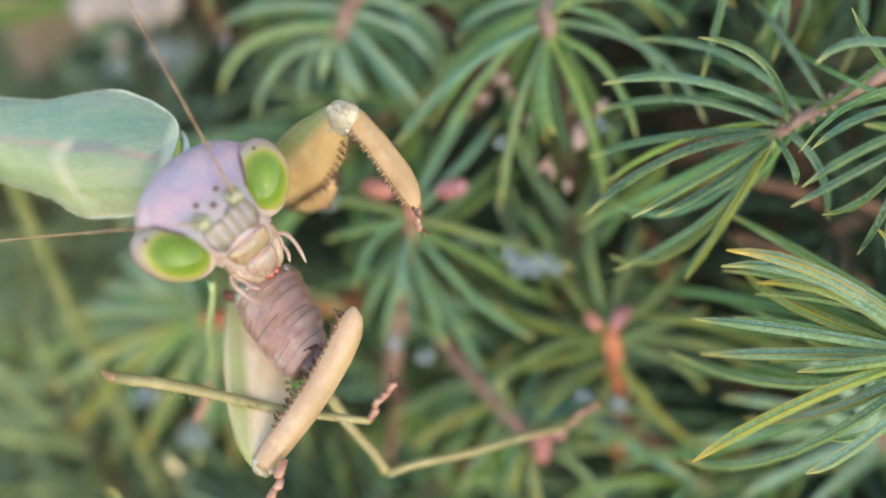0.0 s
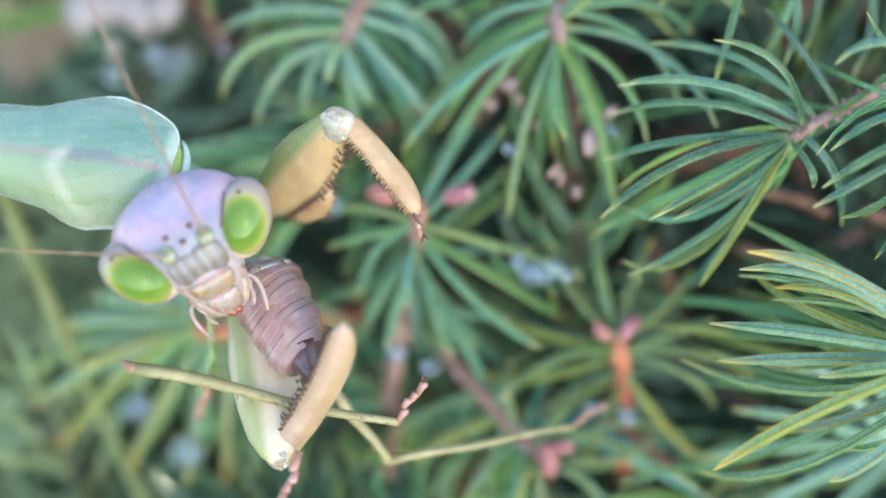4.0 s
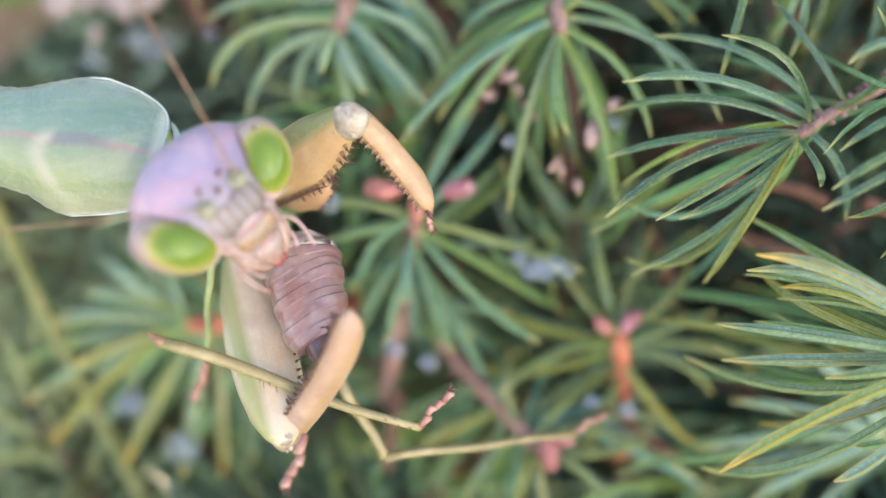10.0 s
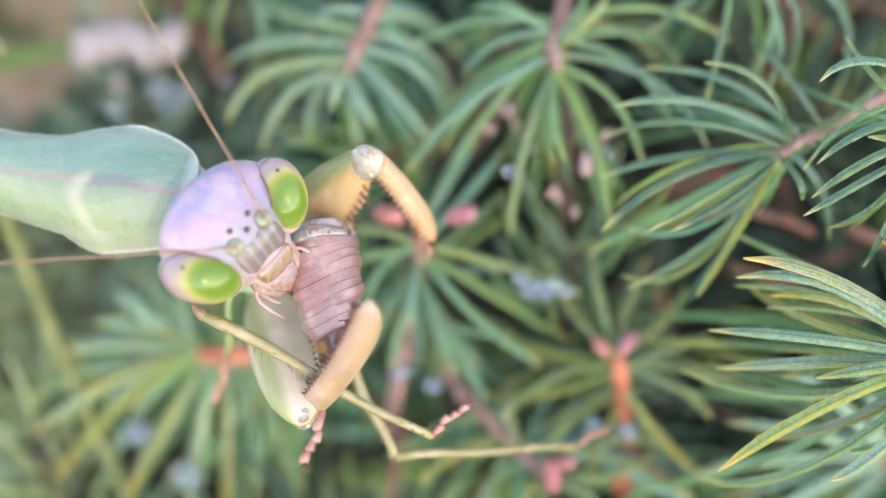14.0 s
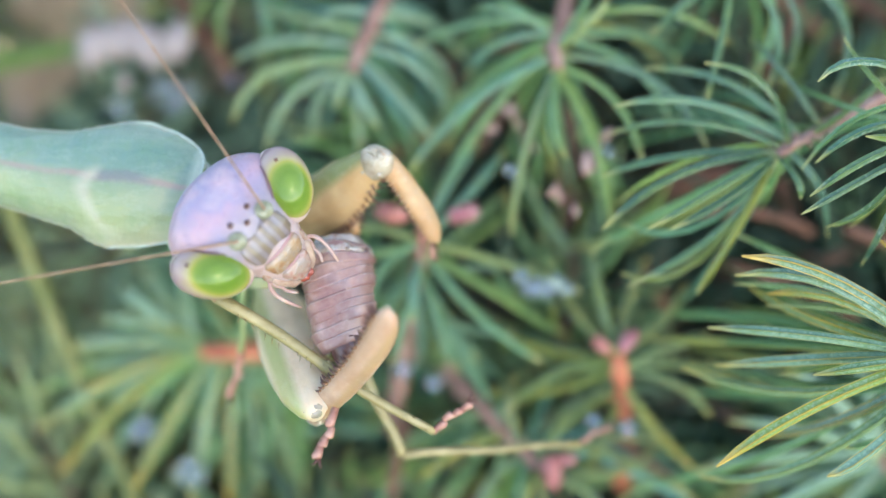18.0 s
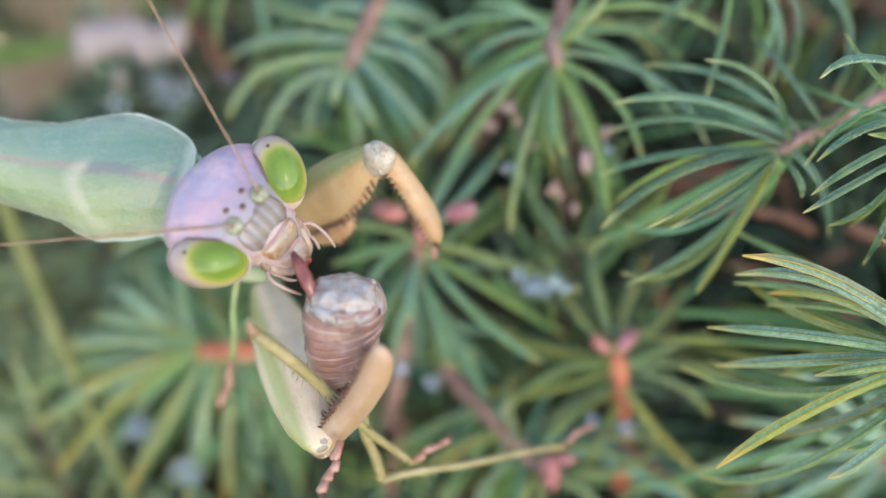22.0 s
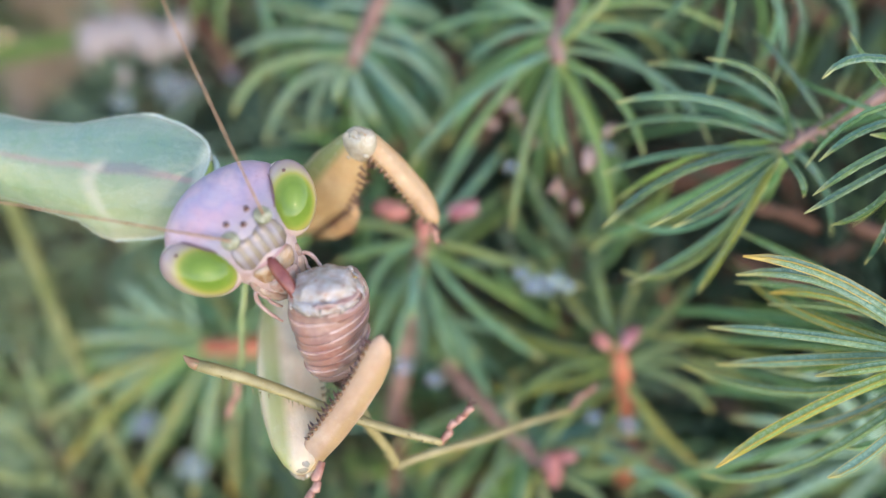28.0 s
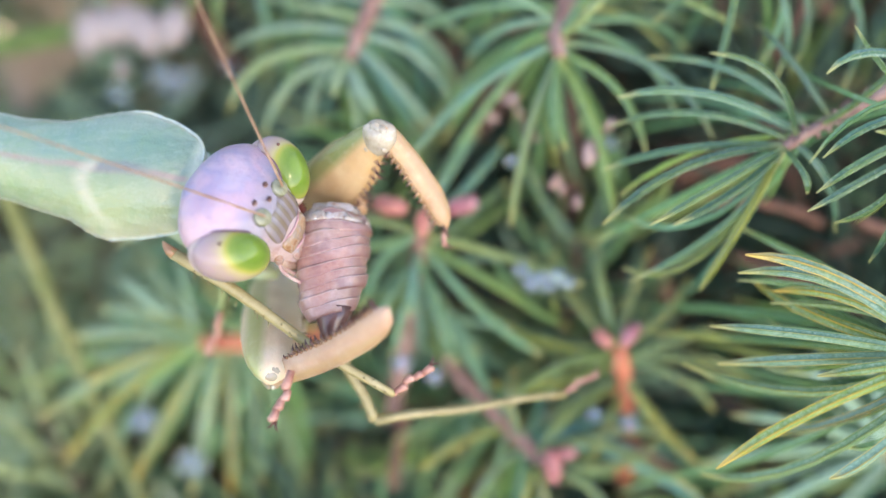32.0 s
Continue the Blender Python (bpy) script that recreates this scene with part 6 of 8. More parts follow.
    head = [
        (0, 2.73, -3.54, 3.27, 11.2, 21.8, 43.8), (0.5, 2.39, -3.45, 2.91, 7.8, 14.8, 39.8), (1, 1.94, -3.70, 2.54, 4.8, 7.4, 36.4),
        (1.5, 1.61, -3.99, 2.22, 5.4, 4.4, 31.7), (2, 1.35, -4.30, 1.90, 5.6, 1.1, 26.7), (2.5, 1.38, -4.34, 2.34, 8.7, 4.0, 24.5),
        (3, 1.43, -4.31, 2.77, 11.6, 6.9, 22.4), (3.5, 1.25, -4.38, 2.24, 10.6, 7.7, 24.7), (5.5, 2.75, -3.83, 3.65, 13.5, 15.7, 43.2),
        (6, 2.93, -3.75, 3.88, 12.9, 18.9, 44.9), (6.5, 2.88, -3.74, 3.71, 9.6, 15.2, 42.8), (7, 2.61, -3.77, 3.23, 6.4, 11.1, 42.7),
        (7.5, 2.67, -3.67, 3.33, 6.9, 15.5, 43.5), (8, 2.74, -3.62, 3.37, 8.7, 17.7, 44.2), (8.5, 2.88, -3.38, 3.05, 12.9, 19.7, 51.0),
        (9, 2.89, -3.30, 3.08, 13.1, 17.7, 50.4), (9.5, 3.00, -3.29, 3.28, 11.9, 20.9, 48.7), (10, 2.78, -3.18, 3.08, 12.8, 22.8, 48.1),
        (10.5, 2.64, -3.21, 2.68, 13.9, 16.4, 50.8), (11, 2.73, -3.15, 2.79, 13.0, 14.0, 49.5), (11.5, 2.47, -3.10, 2.61, 14.2, 15.8, 51.5),
        (12, 2.41, -3.15, 2.35, 14.3, 16.2, 51.2), (12.5, 2.43, -3.11, 2.31, 14.5, 18.0, 51.4), (13, 2.38, -3.21, 2.35, 14.3, 20.4, 46.6),
        (13.5, 2.47, -3.11, 2.38, 20.3, 19.9, 51.0), (14, 2.48, -3.19, 2.53, 27.2, 20.1, 50.4), (14.5, 2.61, -3.21, 2.64, 25.8, 19.1, 51.2),
        (16.5, 2.71, -3.21, 2.89, 21.1, 14.5, 53.7), (17, 2.79, -3.29, 2.84, 21.9, 12.1, 53.8), (17.5, 2.74, -3.22, 2.94, 20.9, 11.7, 53.1),
        (18, 2.65, -3.16, 2.92, 20.0, 11.9, 52.9), (18.5, 2.64, -3.16, 2.96, 20.3, 11.8, 52.5), (19, 2.66, -3.14, 2.94, 19.6, 12.0, 53.2),
        (19.5, 2.67, -3.05, 2.80, 18.0, 16.2, 53.9), (20, 2.64, -3.07, 2.58, 17.4, 19.6, 54.8), (20.5, 2.65, -2.97, 2.44, 17.5, 17.3, 56.3),
        (21, 2.64, -3.00, 2.40, 18.7, 16.4, 55.7), (21.5, 2.63, -2.97, 2.35, 17.8, 17.0, 56.9), (22, 2.71, -2.99, 2.58, 17.7, 17.2, 56.5),
        (22.5, 2.76, -2.98, 2.83, 18.8, 17.2, 56.2), (23, 2.84, -2.96, 3.09, 20.5, 17.9, 56.1), (23.5, 2.78, -2.95, 2.92, 18.2, 18.6, 53.9),
        (24, 2.84, -3.05, 2.89, 18.1, 18.9, 53.6), (24.5, 2.89, -2.93, 2.62, 14.8, 20.9, 55.7), (25, 2.84, -2.84, 2.56, 12.3, 20.7, 50.3),
        (25.5, 3.15, -2.50, 1.95, 14.9, 13.1, 58.3), (27.5, 2.45, -3.58, 3.29, 16.5, 18.6, 42.9), (28, 2.23, -3.57, 2.62, 12.7, 16.8, 41.8),
        (28.5, 2.38, -3.62, 2.66, 12.7, 14.9, 43.9), (29, 2.64, -3.25, 2.52, 15.2, 16.5, 51.9), (29.5, 2.45, -3.44, 2.89, 11.3, 14.5, 47.9),
        (30, 2.53, -3.17, 3.10, 10.7, 15.0, 54.1), (30.5, 2.54, -3.24, 3.04, 15.0, 16.1, 53.2), (31, 2.67, -3.09, 2.67, 19.1, 22.7, 53.2),
        (31.5, 2.57, -2.86, 1.92, 29.6, 32.4, 61.9), (32, 2.55, -2.81, 1.62, 37.5, 34.5, 68.8)]
    walk(MOVING["head"], rows(head))
    upper_femur = [
        (0, 2.56, -3.23, -3.83, 10.6, -36.2, 36.3), (0.5, 2.55, -3.21, -4.04, 11.3, -38.3, 37.9), (1, 2.45, -3.20, -4.17, 11.8, -39.7, 39.4),
        (1.5, 2.46, -3.27, -4.20, 12.2, -40.0, 40.9), (2, 2.46, -3.25, -4.18, 12.2, -39.8, 41.0), (2.5, 2.39, -3.15, -4.14, 11.7, -39.4, 39.1),
        (3, 2.38, -3.14, -4.13, 11.7, -39.3, 39.3), (3.5, 2.36, -3.15, -4.09, 11.6, -38.9, 38.8), (5.5, 2.42, -3.20, -4.00, 10.6, -37.9, 34.8),
        (6, 2.41, -3.14, -3.96, 10.0, -37.5, 31.9), (6.5, 2.41, -3.14, -3.95, 9.7, -37.4, 30.8), (7, 2.43, -3.14, -4.14, 10.6, -39.3, 33.0),
        (7.5, 2.38, -3.16, -4.16, 11.1, -39.6, 35.6), (8, 2.40, -3.15, -4.12, 10.8, -39.2, 34.2), (8.5, 2.46, -3.17, -4.11, 10.4, -39.1, 32.6),
        (9, 2.56, -3.09, -4.01, 9.6, -38.0, 29.4), (9.5, 2.51, -3.13, -3.93, 9.5, -37.2, 29.6), (10, 2.39, -3.07, -3.91, 9.4, -37.0, 29.3),
        (10.5, 2.58, -3.17, -4.17, 10.4, -39.7, 31.9), (11, 2.50, -3.00, -4.05, 9.3, -38.4, 28.0), (11.5, 2.66, -3.19, -4.16, 10.5, -39.6, 32.3),
        (12, 2.64, -3.20, -4.16, 10.4, -39.6, 32.2), (12.5, 2.61, -3.27, -4.21, 11.0, -40.1, 34.5), (13, 2.61, -3.27, -4.20, 11.3, -40.0, 35.9),
        (13.5, 2.66, -3.21, -4.12, 10.7, -39.2, 33.9), (14, 2.68, -3.21, -4.10, 10.5, -38.9, 33.1), (14.5, 2.67, -3.18, -4.09, 10.3, -38.9, 32.0),
        (16.5, 2.82, -3.15, -4.01, 9.7, -38.0, 30.2), (17, 2.81, -3.14, -4.01, 9.5, -38.0, 29.3), (17.5, 2.83, -3.13, -3.99, 9.5, -37.8, 29.2),
        (18, 2.79, -3.19, -4.07, 10.0, -38.7, 30.8), (18.5, 2.75, -3.15, -4.06, 9.7, -38.5, 29.7), (19, 2.75, -3.14, -4.04, 9.7, -38.3, 29.6),
        (19.5, 2.77, -3.13, -4.03, 9.8, -38.2, 30.3), (20, 2.81, -3.08, -3.98, 9.2, -37.7, 28.2), (20.5, 2.83, -3.11, -4.00, 9.4, -37.9, 28.6),
        (21, 2.76, -3.11, -4.03, 9.6, -38.2, 29.6), (21.5, 2.83, -3.10, -3.99, 9.2, -37.8, 28.1), (22, 2.85, -3.06, -3.94, 8.8, -37.3, 26.6),
        (22.5, 2.92, -3.10, -3.92, 8.5, -37.0, 25.5), (23, 2.92, -3.06, -3.88, 8.3, -36.6, 24.9), (23.5, 2.58, -3.22, -4.16, 11.2, -39.6, 36.0),
        (24, 2.90, -3.11, -3.92, 8.6, -37.0, 25.9), (24.5, 2.70, -3.23, -4.09, 11.3, -38.9, 37.5), (25, 2.67, -3.18, -4.08, 11.1, -38.7, 36.4),
        (25.5, 2.59, -3.31, -4.23, 12.5, -40.3, 42.1), (27.5, 2.52, -3.44, -4.35, 12.9, -41.7, 43.0), (28, 2.54, -3.41, -4.32, 12.5, -41.3, 41.2),
        (28.5, 2.58, -3.32, -4.21, 11.3, -40.1, 36.0), (29, 2.72, -3.19, -4.06, 10.8, -38.5, 35.0), (29.5, 2.69, -3.20, -4.06, 11.1, -38.5, 36.5),
        (30, 2.78, -3.15, -3.97, 10.7, -37.6, 35.2), (30.5, 2.81, -3.13, -3.93, 10.6, -37.2, 35.6), (31, 2.86, -3.11, -3.90, 10.5, -36.9, 35.1),
        (31.5, 2.90, -3.10, -3.86, 10.6, -36.5, 36.1), (32, 2.88, -3.06, -3.85, 10.5, -36.4, 35.6)]
    walk(MOVING["upper_femur"], rows(upper_femur))
    upper_tibia = [
        (0, 7.18, 0.25, 0.30, -8.3, -2.2, -52.1), (0.5, 6.95, 0.30, 0.30, -8.2, -1.6, -51.1), (1, 6.68, 0.35, 0.30, -8.2, -0.9, -50.8),
        (1.5, 6.58, 0.38, 0.30, -8.1, -0.2, -50.2), (2, 6.58, 0.42, 0.30, -8.0, 0.6, -50.0), (2.5, 6.65, 0.39, 0.30, -8.2, 1.3, -50.8),
        (3, 6.64, 0.43, 0.30, -8.1, 2.1, -50.7), (3.5, 6.68, 0.40, 0.30, -8.0, 2.8, -49.9), (5.5, 7.02, 0.08, 0.30, -8.0, 6.4, -49.8),
        (6, 7.20, -0.08, 0.30, -7.9, 7.1, -49.1), (6.5, 7.26, -0.16, 0.30, -7.9, 8.0, -49.0), (7, 7.04, -0.06, 0.30, -7.9, 8.8, -49.3),
        (7.5, 6.84, 0.11, 0.30, -7.9, 9.8, -48.9), (8, 6.96, 0.03, 0.30, -8.0, 10.7, -49.6), (8.5, 7.10, -0.11, 0.30, -8.1, 11.1, -50.1),
        (9, 7.43, -0.25, 0.30, -8.0, 11.6, -49.8), (9.5, 7.43, -0.24, 0.30, -8.1, 12.2, -50.3), (10, 7.33, -0.21, 0.30, -8.1, 12.6, -50.5),
        (10.5, 7.22, -0.19, 0.30, -8.2, 13.0, -51.0), (11, 7.41, -0.29, 0.30, -8.2, 13.5, -50.8), (11.5, 7.28, -0.17, 0.30, -8.0, 18.1, -49.9),
        (12, 7.27, -0.19, 0.30, -8.0, 22.7, -49.7), (12.5, 7.08, -0.09, 0.30, -8.0, 27.5, -50.1), (13, 7.02, 0.02, 0.30, -8.0, 27.6, -50.9),
        (13.5, 7.23, -0.04, 0.30, -8.1, 27.5, -51.7), (14, 7.31, -0.10, 0.30, -8.1, 27.6, -52.0), (14.5, 7.36, -0.15, 0.30, -7.8, 27.7, -50.9),
        (16.5, 7.65, -0.23, 0.30, -8.1, 27.9, -54.1), (17, 7.69, -0.30, 0.30, -8.1, 28.0, -54.4), (17.5, 7.72, -0.30, 0.30, -8.1, 28.1, -54.7),
        (18, 7.56, -0.26, 0.30, -8.2, 28.1, -55.0), (18.5, 7.58, -0.30, 0.30, -8.2, 28.2, -55.3), (19, 7.60, -0.29, 0.30, -8.2, 28.2, -54.7),
        (19.5, 7.59, -0.21, 0.30, -8.1, 28.2, -54.6), (20, 7.76, -0.33, 0.30, -8.3, 28.3, -55.7), (20.5, 7.75, -0.32, 0.30, -8.3, 27.8, -55.7),
        (21, 7.61, -0.26, 0.30, -8.3, 27.4, -55.5), (21.5, 7.77, -0.36, 0.30, -8.2, 26.8, -55.4), (22, 7.89, -0.43, 0.30, -8.3, 26.3, -56.0),
        (22.5, 8.03, -0.56, 0.30, -8.1, 25.8, -53.6), (23, 8.08, -0.56, 0.30, -7.8, 25.3, -50.1), (23.5, 7.02, 0.08, 0.30, -7.8, 23.7, -49.5),
        (24, 7.99, -0.53, 0.30, -8.0, 21.4, -49.8), (24.5, 7.10, 0.23, 0.30, -7.8, 19.8, -48.6), (25, 7.13, 0.20, 0.30, -8.2, 17.7, -51.2),
        (25.5, 6.62, 0.40, 0.30, -8.1, 17.6, -50.6), (27.5, 6.42, 0.26, 0.30, -7.8, 16.6, -48.3), (28, 6.56, 0.19, 0.30, -7.7, 16.3, -47.8),
        (28.5, 6.98, -0.03, 0.30, -7.8, 15.9, -48.0), (29, 7.27, 0.09, 0.30, -7.9, 15.7, -49.0), (29.5, 7.16, 0.19, 0.30, -8.1, 15.4, -50.4),
        (30, 7.39, 0.19, 0.30, -8.4, 15.2, -52.3), (30.5, 7.42, 0.25, 0.30, -8.3, 14.9, -52.2), (31, 7.51, 0.25, 0.30, -8.5, 14.7, -53.1),
        (31.5, 7.52, 0.35, 0.30, -8.6, 14.7, -54.3), (32, 7.53, 0.36, 0.30, -8.7, 14.7, -54.8)]
    walk(MOVING["upper_tibia"], rows(upper_tibia))
    lower_femur = [
        (0, 1.90, -6.55, -3.35, -13.4, -34.1, -75.3), (0.5, 1.96, -6.39, -4.05, -14.4, -39.7, -72.8), (1, 1.97, -5.90, -4.36, -15.3, -42.3, -77.7),
        (1.5, 1.99, -5.95, -4.38, -15.3, -42.5, -77.0), (2, 1.97, -5.97, -4.34, -15.2, -42.2, -76.2), (2.5, 1.88, -5.95, -4.26, -14.9, -41.5, -73.6),
        (3, 1.83, -5.89, -4.31, -14.8, -41.9, -70.8), (3.5, 1.80, -6.06, -4.19, -14.4, -40.9, -68.6), (5.5, 1.79, -6.48, -3.96, -13.7, -39.0, -65.4),
        (6, 1.81, -6.51, -3.80, -13.2, -37.6, -64.1), (6.5, 1.89, -6.49, -3.49, -12.7, -35.2, -63.4), (7, 2.01, -6.35, -3.93, -13.5, -38.7, -64.5),
        (7.5, 1.87, -5.98, -4.26, -14.6, -41.5, -69.5), (8, 1.87, -6.16, -4.12, -14.2, -40.3, -67.5), (8.5, 1.87, -6.16, -4.17, -13.8, -40.7, -63.0),
        (9, 2.00, -6.44, -3.89, -12.9, -38.4, -60.1), (9.5, 1.75, -6.35, -4.05, -13.7, -39.7, -63.9), (10, 1.56, -6.14, -4.10, -13.7, -40.1, -63.4),
        (10.5, 1.93, -5.92, -4.46, -14.5, -43.2, -62.8), (11, 1.97, -6.19, -3.97, -13.0, -39.0, -59.2), (11.5, 2.07, -6.11, -4.29, -13.7, -41.7, -59.7),
        (12, 1.98, -5.99, -4.44, -14.1, -43.0, -60.4), (12.5, 1.93, -5.71, -4.84, -15.9, -46.6, -66.8), (13, 1.81, -5.59, -5.08, -16.5, -48.9, -64.2),
        (13.5, 1.68, -5.63, -5.14, -15.9, -49.4, -57.8), (14, 1.61, -5.60, -5.31, -16.5, -51.2, -56.7), (14.5, 1.56, -5.56, -5.40, -16.5, -52.1, -54.6),
        (16.5, 1.65, -5.89, -4.89, -13.1, -47.1, -47.1), (17, 1.64, -5.88, -4.90, -13.2, -47.2, -47.3), (17.5, 1.71, -5.90, -4.81, -13.3, -46.3, -49.4),
        (18, 1.71, -5.71, -5.16, -15.5, -49.7, -54.6), (18.5, 1.69, -5.64, -5.14, -15.8, -49.5, -57.0), (19, 1.68, -5.51, -5.39, -17.3, -51.9, -59.7),
        (19.5, 1.73, -5.51, -5.30, -17.2, -51.0, -62.1), (20, 1.74, -5.80, -4.79, -14.1, -46.1, -53.6), (20.5, 1.92, -5.94, -4.57, -14.2, -44.1, -58.2),
        (21, 1.89, -5.84, -4.65, -14.8, -44.8, -61.3), (21.5, 1.92, -5.98, -4.51, -13.8, -43.7, -56.8), (22, 2.03, -6.17, -4.23, -13.4, -41.2, -58.5),
        (22.5, 2.17, -6.46, -4.02, -12.8, -39.5, -57.3), (23, 2.16, -6.47, -3.97, -12.8, -39.1, -57.7), (23.5, 1.93, -5.78, -4.67, -15.7, -45.0, -69.6),
        (24, 2.19, -6.54, -3.95, -12.3, -38.9, -54.5), (24.5, 2.02, -5.95, -4.55, -15.4, -44.0, -70.9), (25, 2.18, -6.46, -3.95, -14.0, -38.9, -69.3),
        (25.5, 2.24, -6.49, -3.95, -14.5, -38.9, -76.9), (27.5, 2.23, -6.44, -4.03, -14.5, -39.6, -74.9), (28, 2.18, -6.32, -4.14, -14.6, -40.5, -72.6),
        (28.5, 2.05, -6.24, -4.25, -14.3, -41.4, -66.5), (29, 2.02, -5.82, -4.68, -15.9, -45.1, -73.8), (29.5, 1.96, -5.59, -5.02, -17.1, -48.3, -76.7),
        (30, 1.66, -5.55, -5.38, -17.6, -51.9, -62.8), (30.5, 1.63, -5.51, -5.56, -18.7, -53.8, -63.9), (31, 1.62, -5.52, -5.60, -18.8, -54.2, -62.8),
        (31.5, 1.80, -5.45, -6.25, -24.8, -62.0, -71.8), (32, 1.69, -5.44, -6.32, -25.6, -63.0, -67.7)]
    walk(MOVING["lower_femur"], rows(lower_femur))
    lower_tibia = [
        (0, 3.88, -13.77, 2.00, 10.1, -0.0, 56.7), (0.5, 3.88, -13.32, 1.15, 11.0, -17.8, 57.9), (1, 3.21, -12.76, 0.96, 11.2, -21.9, 55.9),
        (1.5, 3.29, -12.81, 0.90, 11.5, -23.1, 57.4), (2, 3.36, -12.85, 0.84, 11.6, -24.3, 57.2), (2.5, 3.58, -12.84, 0.83, 11.7, -24.4, 58.0),
        (3, 3.83, -12.64, 0.79, 11.7, -25.3, 57.9), (3.5, 4.06, -12.84, 0.77, 11.8, -25.6, 58.7), (5.5, 4.50, -13.27, 0.87, 11.7, -23.3, 59.5),
        (6, 4.71, -13.37, 0.84, 11.7, -23.9, 58.8), (6.5, 4.98, -13.53, 0.81, 11.8, -24.6, 59.4), (7, 4.82, -13.14, 0.67, 12.2, -28.2, 59.5),
        (7.5, 4.01, -12.72, 0.77, 11.7, -25.9, 57.1), (8, 4.30, -12.92, 0.80, 11.8, -25.2, 58.6), (8.5, 4.74, -12.72, 0.55, 12.6, -30.7, 58.9),
        (9, 5.31, -13.05, 0.57, 12.7, -30.2, 61.9), (9.5, 4.55, -13.04, 0.71, 11.9, -26.7, 57.9), (10, 4.42, -12.81, 0.68, 12.0, -27.1, 58.7),
        (10.5, 4.72, -12.21, 0.44, 13.2, -34.4, 59.0), (11, 5.33, -12.69, 0.44, 13.3, -33.8, 61.7), (11.5, 5.27, -12.37, 0.44, 13.5, -34.9, 62.4),
        (12, 5.03, -12.16, 0.44, 13.4, -35.4, 60.0), (12.5, 4.13, -11.84, 0.44, 12.9, -34.3, 55.5), (13, 4.15, -11.35, 0.44, 12.9, -35.6, 53.7),
        (13.5, 4.57, -11.00, 0.44, 13.2, -36.1, 55.3), (14, 4.48, -10.72, 0.44, 13.1, -36.4, 53.8), (14.5, 4.54, -10.46, 0.44, 13.0, -36.5, 52.2),
        (16.5, 5.63, -10.78, 0.44, 13.6, -39.3, 52.5), (17, 5.60, -10.77, 0.44, 13.6, -40.0, 51.2), (17.5, 5.57, -11.03, 0.44, 13.3, -37.7, 53.5),
        (18, 4.87, -10.86, 0.44, 13.3, -38.7, 50.7), (18.5, 4.66, -10.95, 0.44, 13.2, -37.9, 51.8), (19, 4.23, -10.70, 0.44, 12.9, -36.5, 51.4),
        (19.5, 4.13, -10.93, 0.44, 12.7, -35.4, 52.3), (20, 5.24, -11.24, 0.44, 13.7, -38.4, 55.4), (20.5, 5.11, -11.87, 0.44, 14.0, -40.1, 54.7),
        (21, 4.74, -11.87, 0.44, 13.5, -38.4, 53.3), (21.5, 5.29, -11.87, 0.44, 14.2, -41.4, 53.6), (22, 5.36, -12.40, 0.44, 14.3, -41.1, 54.8),
        (22.5, 5.73, -12.78, 0.44, 14.4, -41.3, 56.1), (23, 5.69, -12.86, 0.44, 14.2, -40.3, 56.3), (23.5, 3.88, -12.21, 0.44, 12.8, -35.7, 52.3),
        (24, 6.08, -12.71, 0.44, 14.5, -41.6, 55.6), (24.5, 3.87, -12.55, 0.44, 12.2, -34.4, 49.0), (25, 4.41, -13.54, 0.44, 12.4, -33.3, 52.2),
        (25.5, 3.69, -13.64, 1.10, 10.7, -19.2, 53.2), (27.5, 3.94, -13.42, 1.24, 10.7, -16.3, 55.3), (28, 4.06, -13.24, 0.86, 11.6, -24.3, 55.0),
        (28.5, 4.54, -12.88, 0.61, 12.2, -29.7, 51.9), (29, 3.61, -12.27, 0.87, 10.7, -24.0, 42.7), (29.5, 3.15, -11.76, 0.90, 10.5, -23.4, 40.3),
        (30, 3.93, -10.92, 0.44, 12.1, -34.4, 39.0), (30.5, 3.69, -10.71, 0.44, 12.0, -34.3, 38.6), (31, 3.75, -10.62, 0.44, 12.0, -34.7, 38.3),
        (31.5, 2.80, -9.85, 0.44, 11.1, -34.3, 29.4), (32, 2.94, -9.60, 0.44, 11.2, -34.6, 28.7)]
    walk(MOVING["lower_tibia"], rows(lower_tibia))
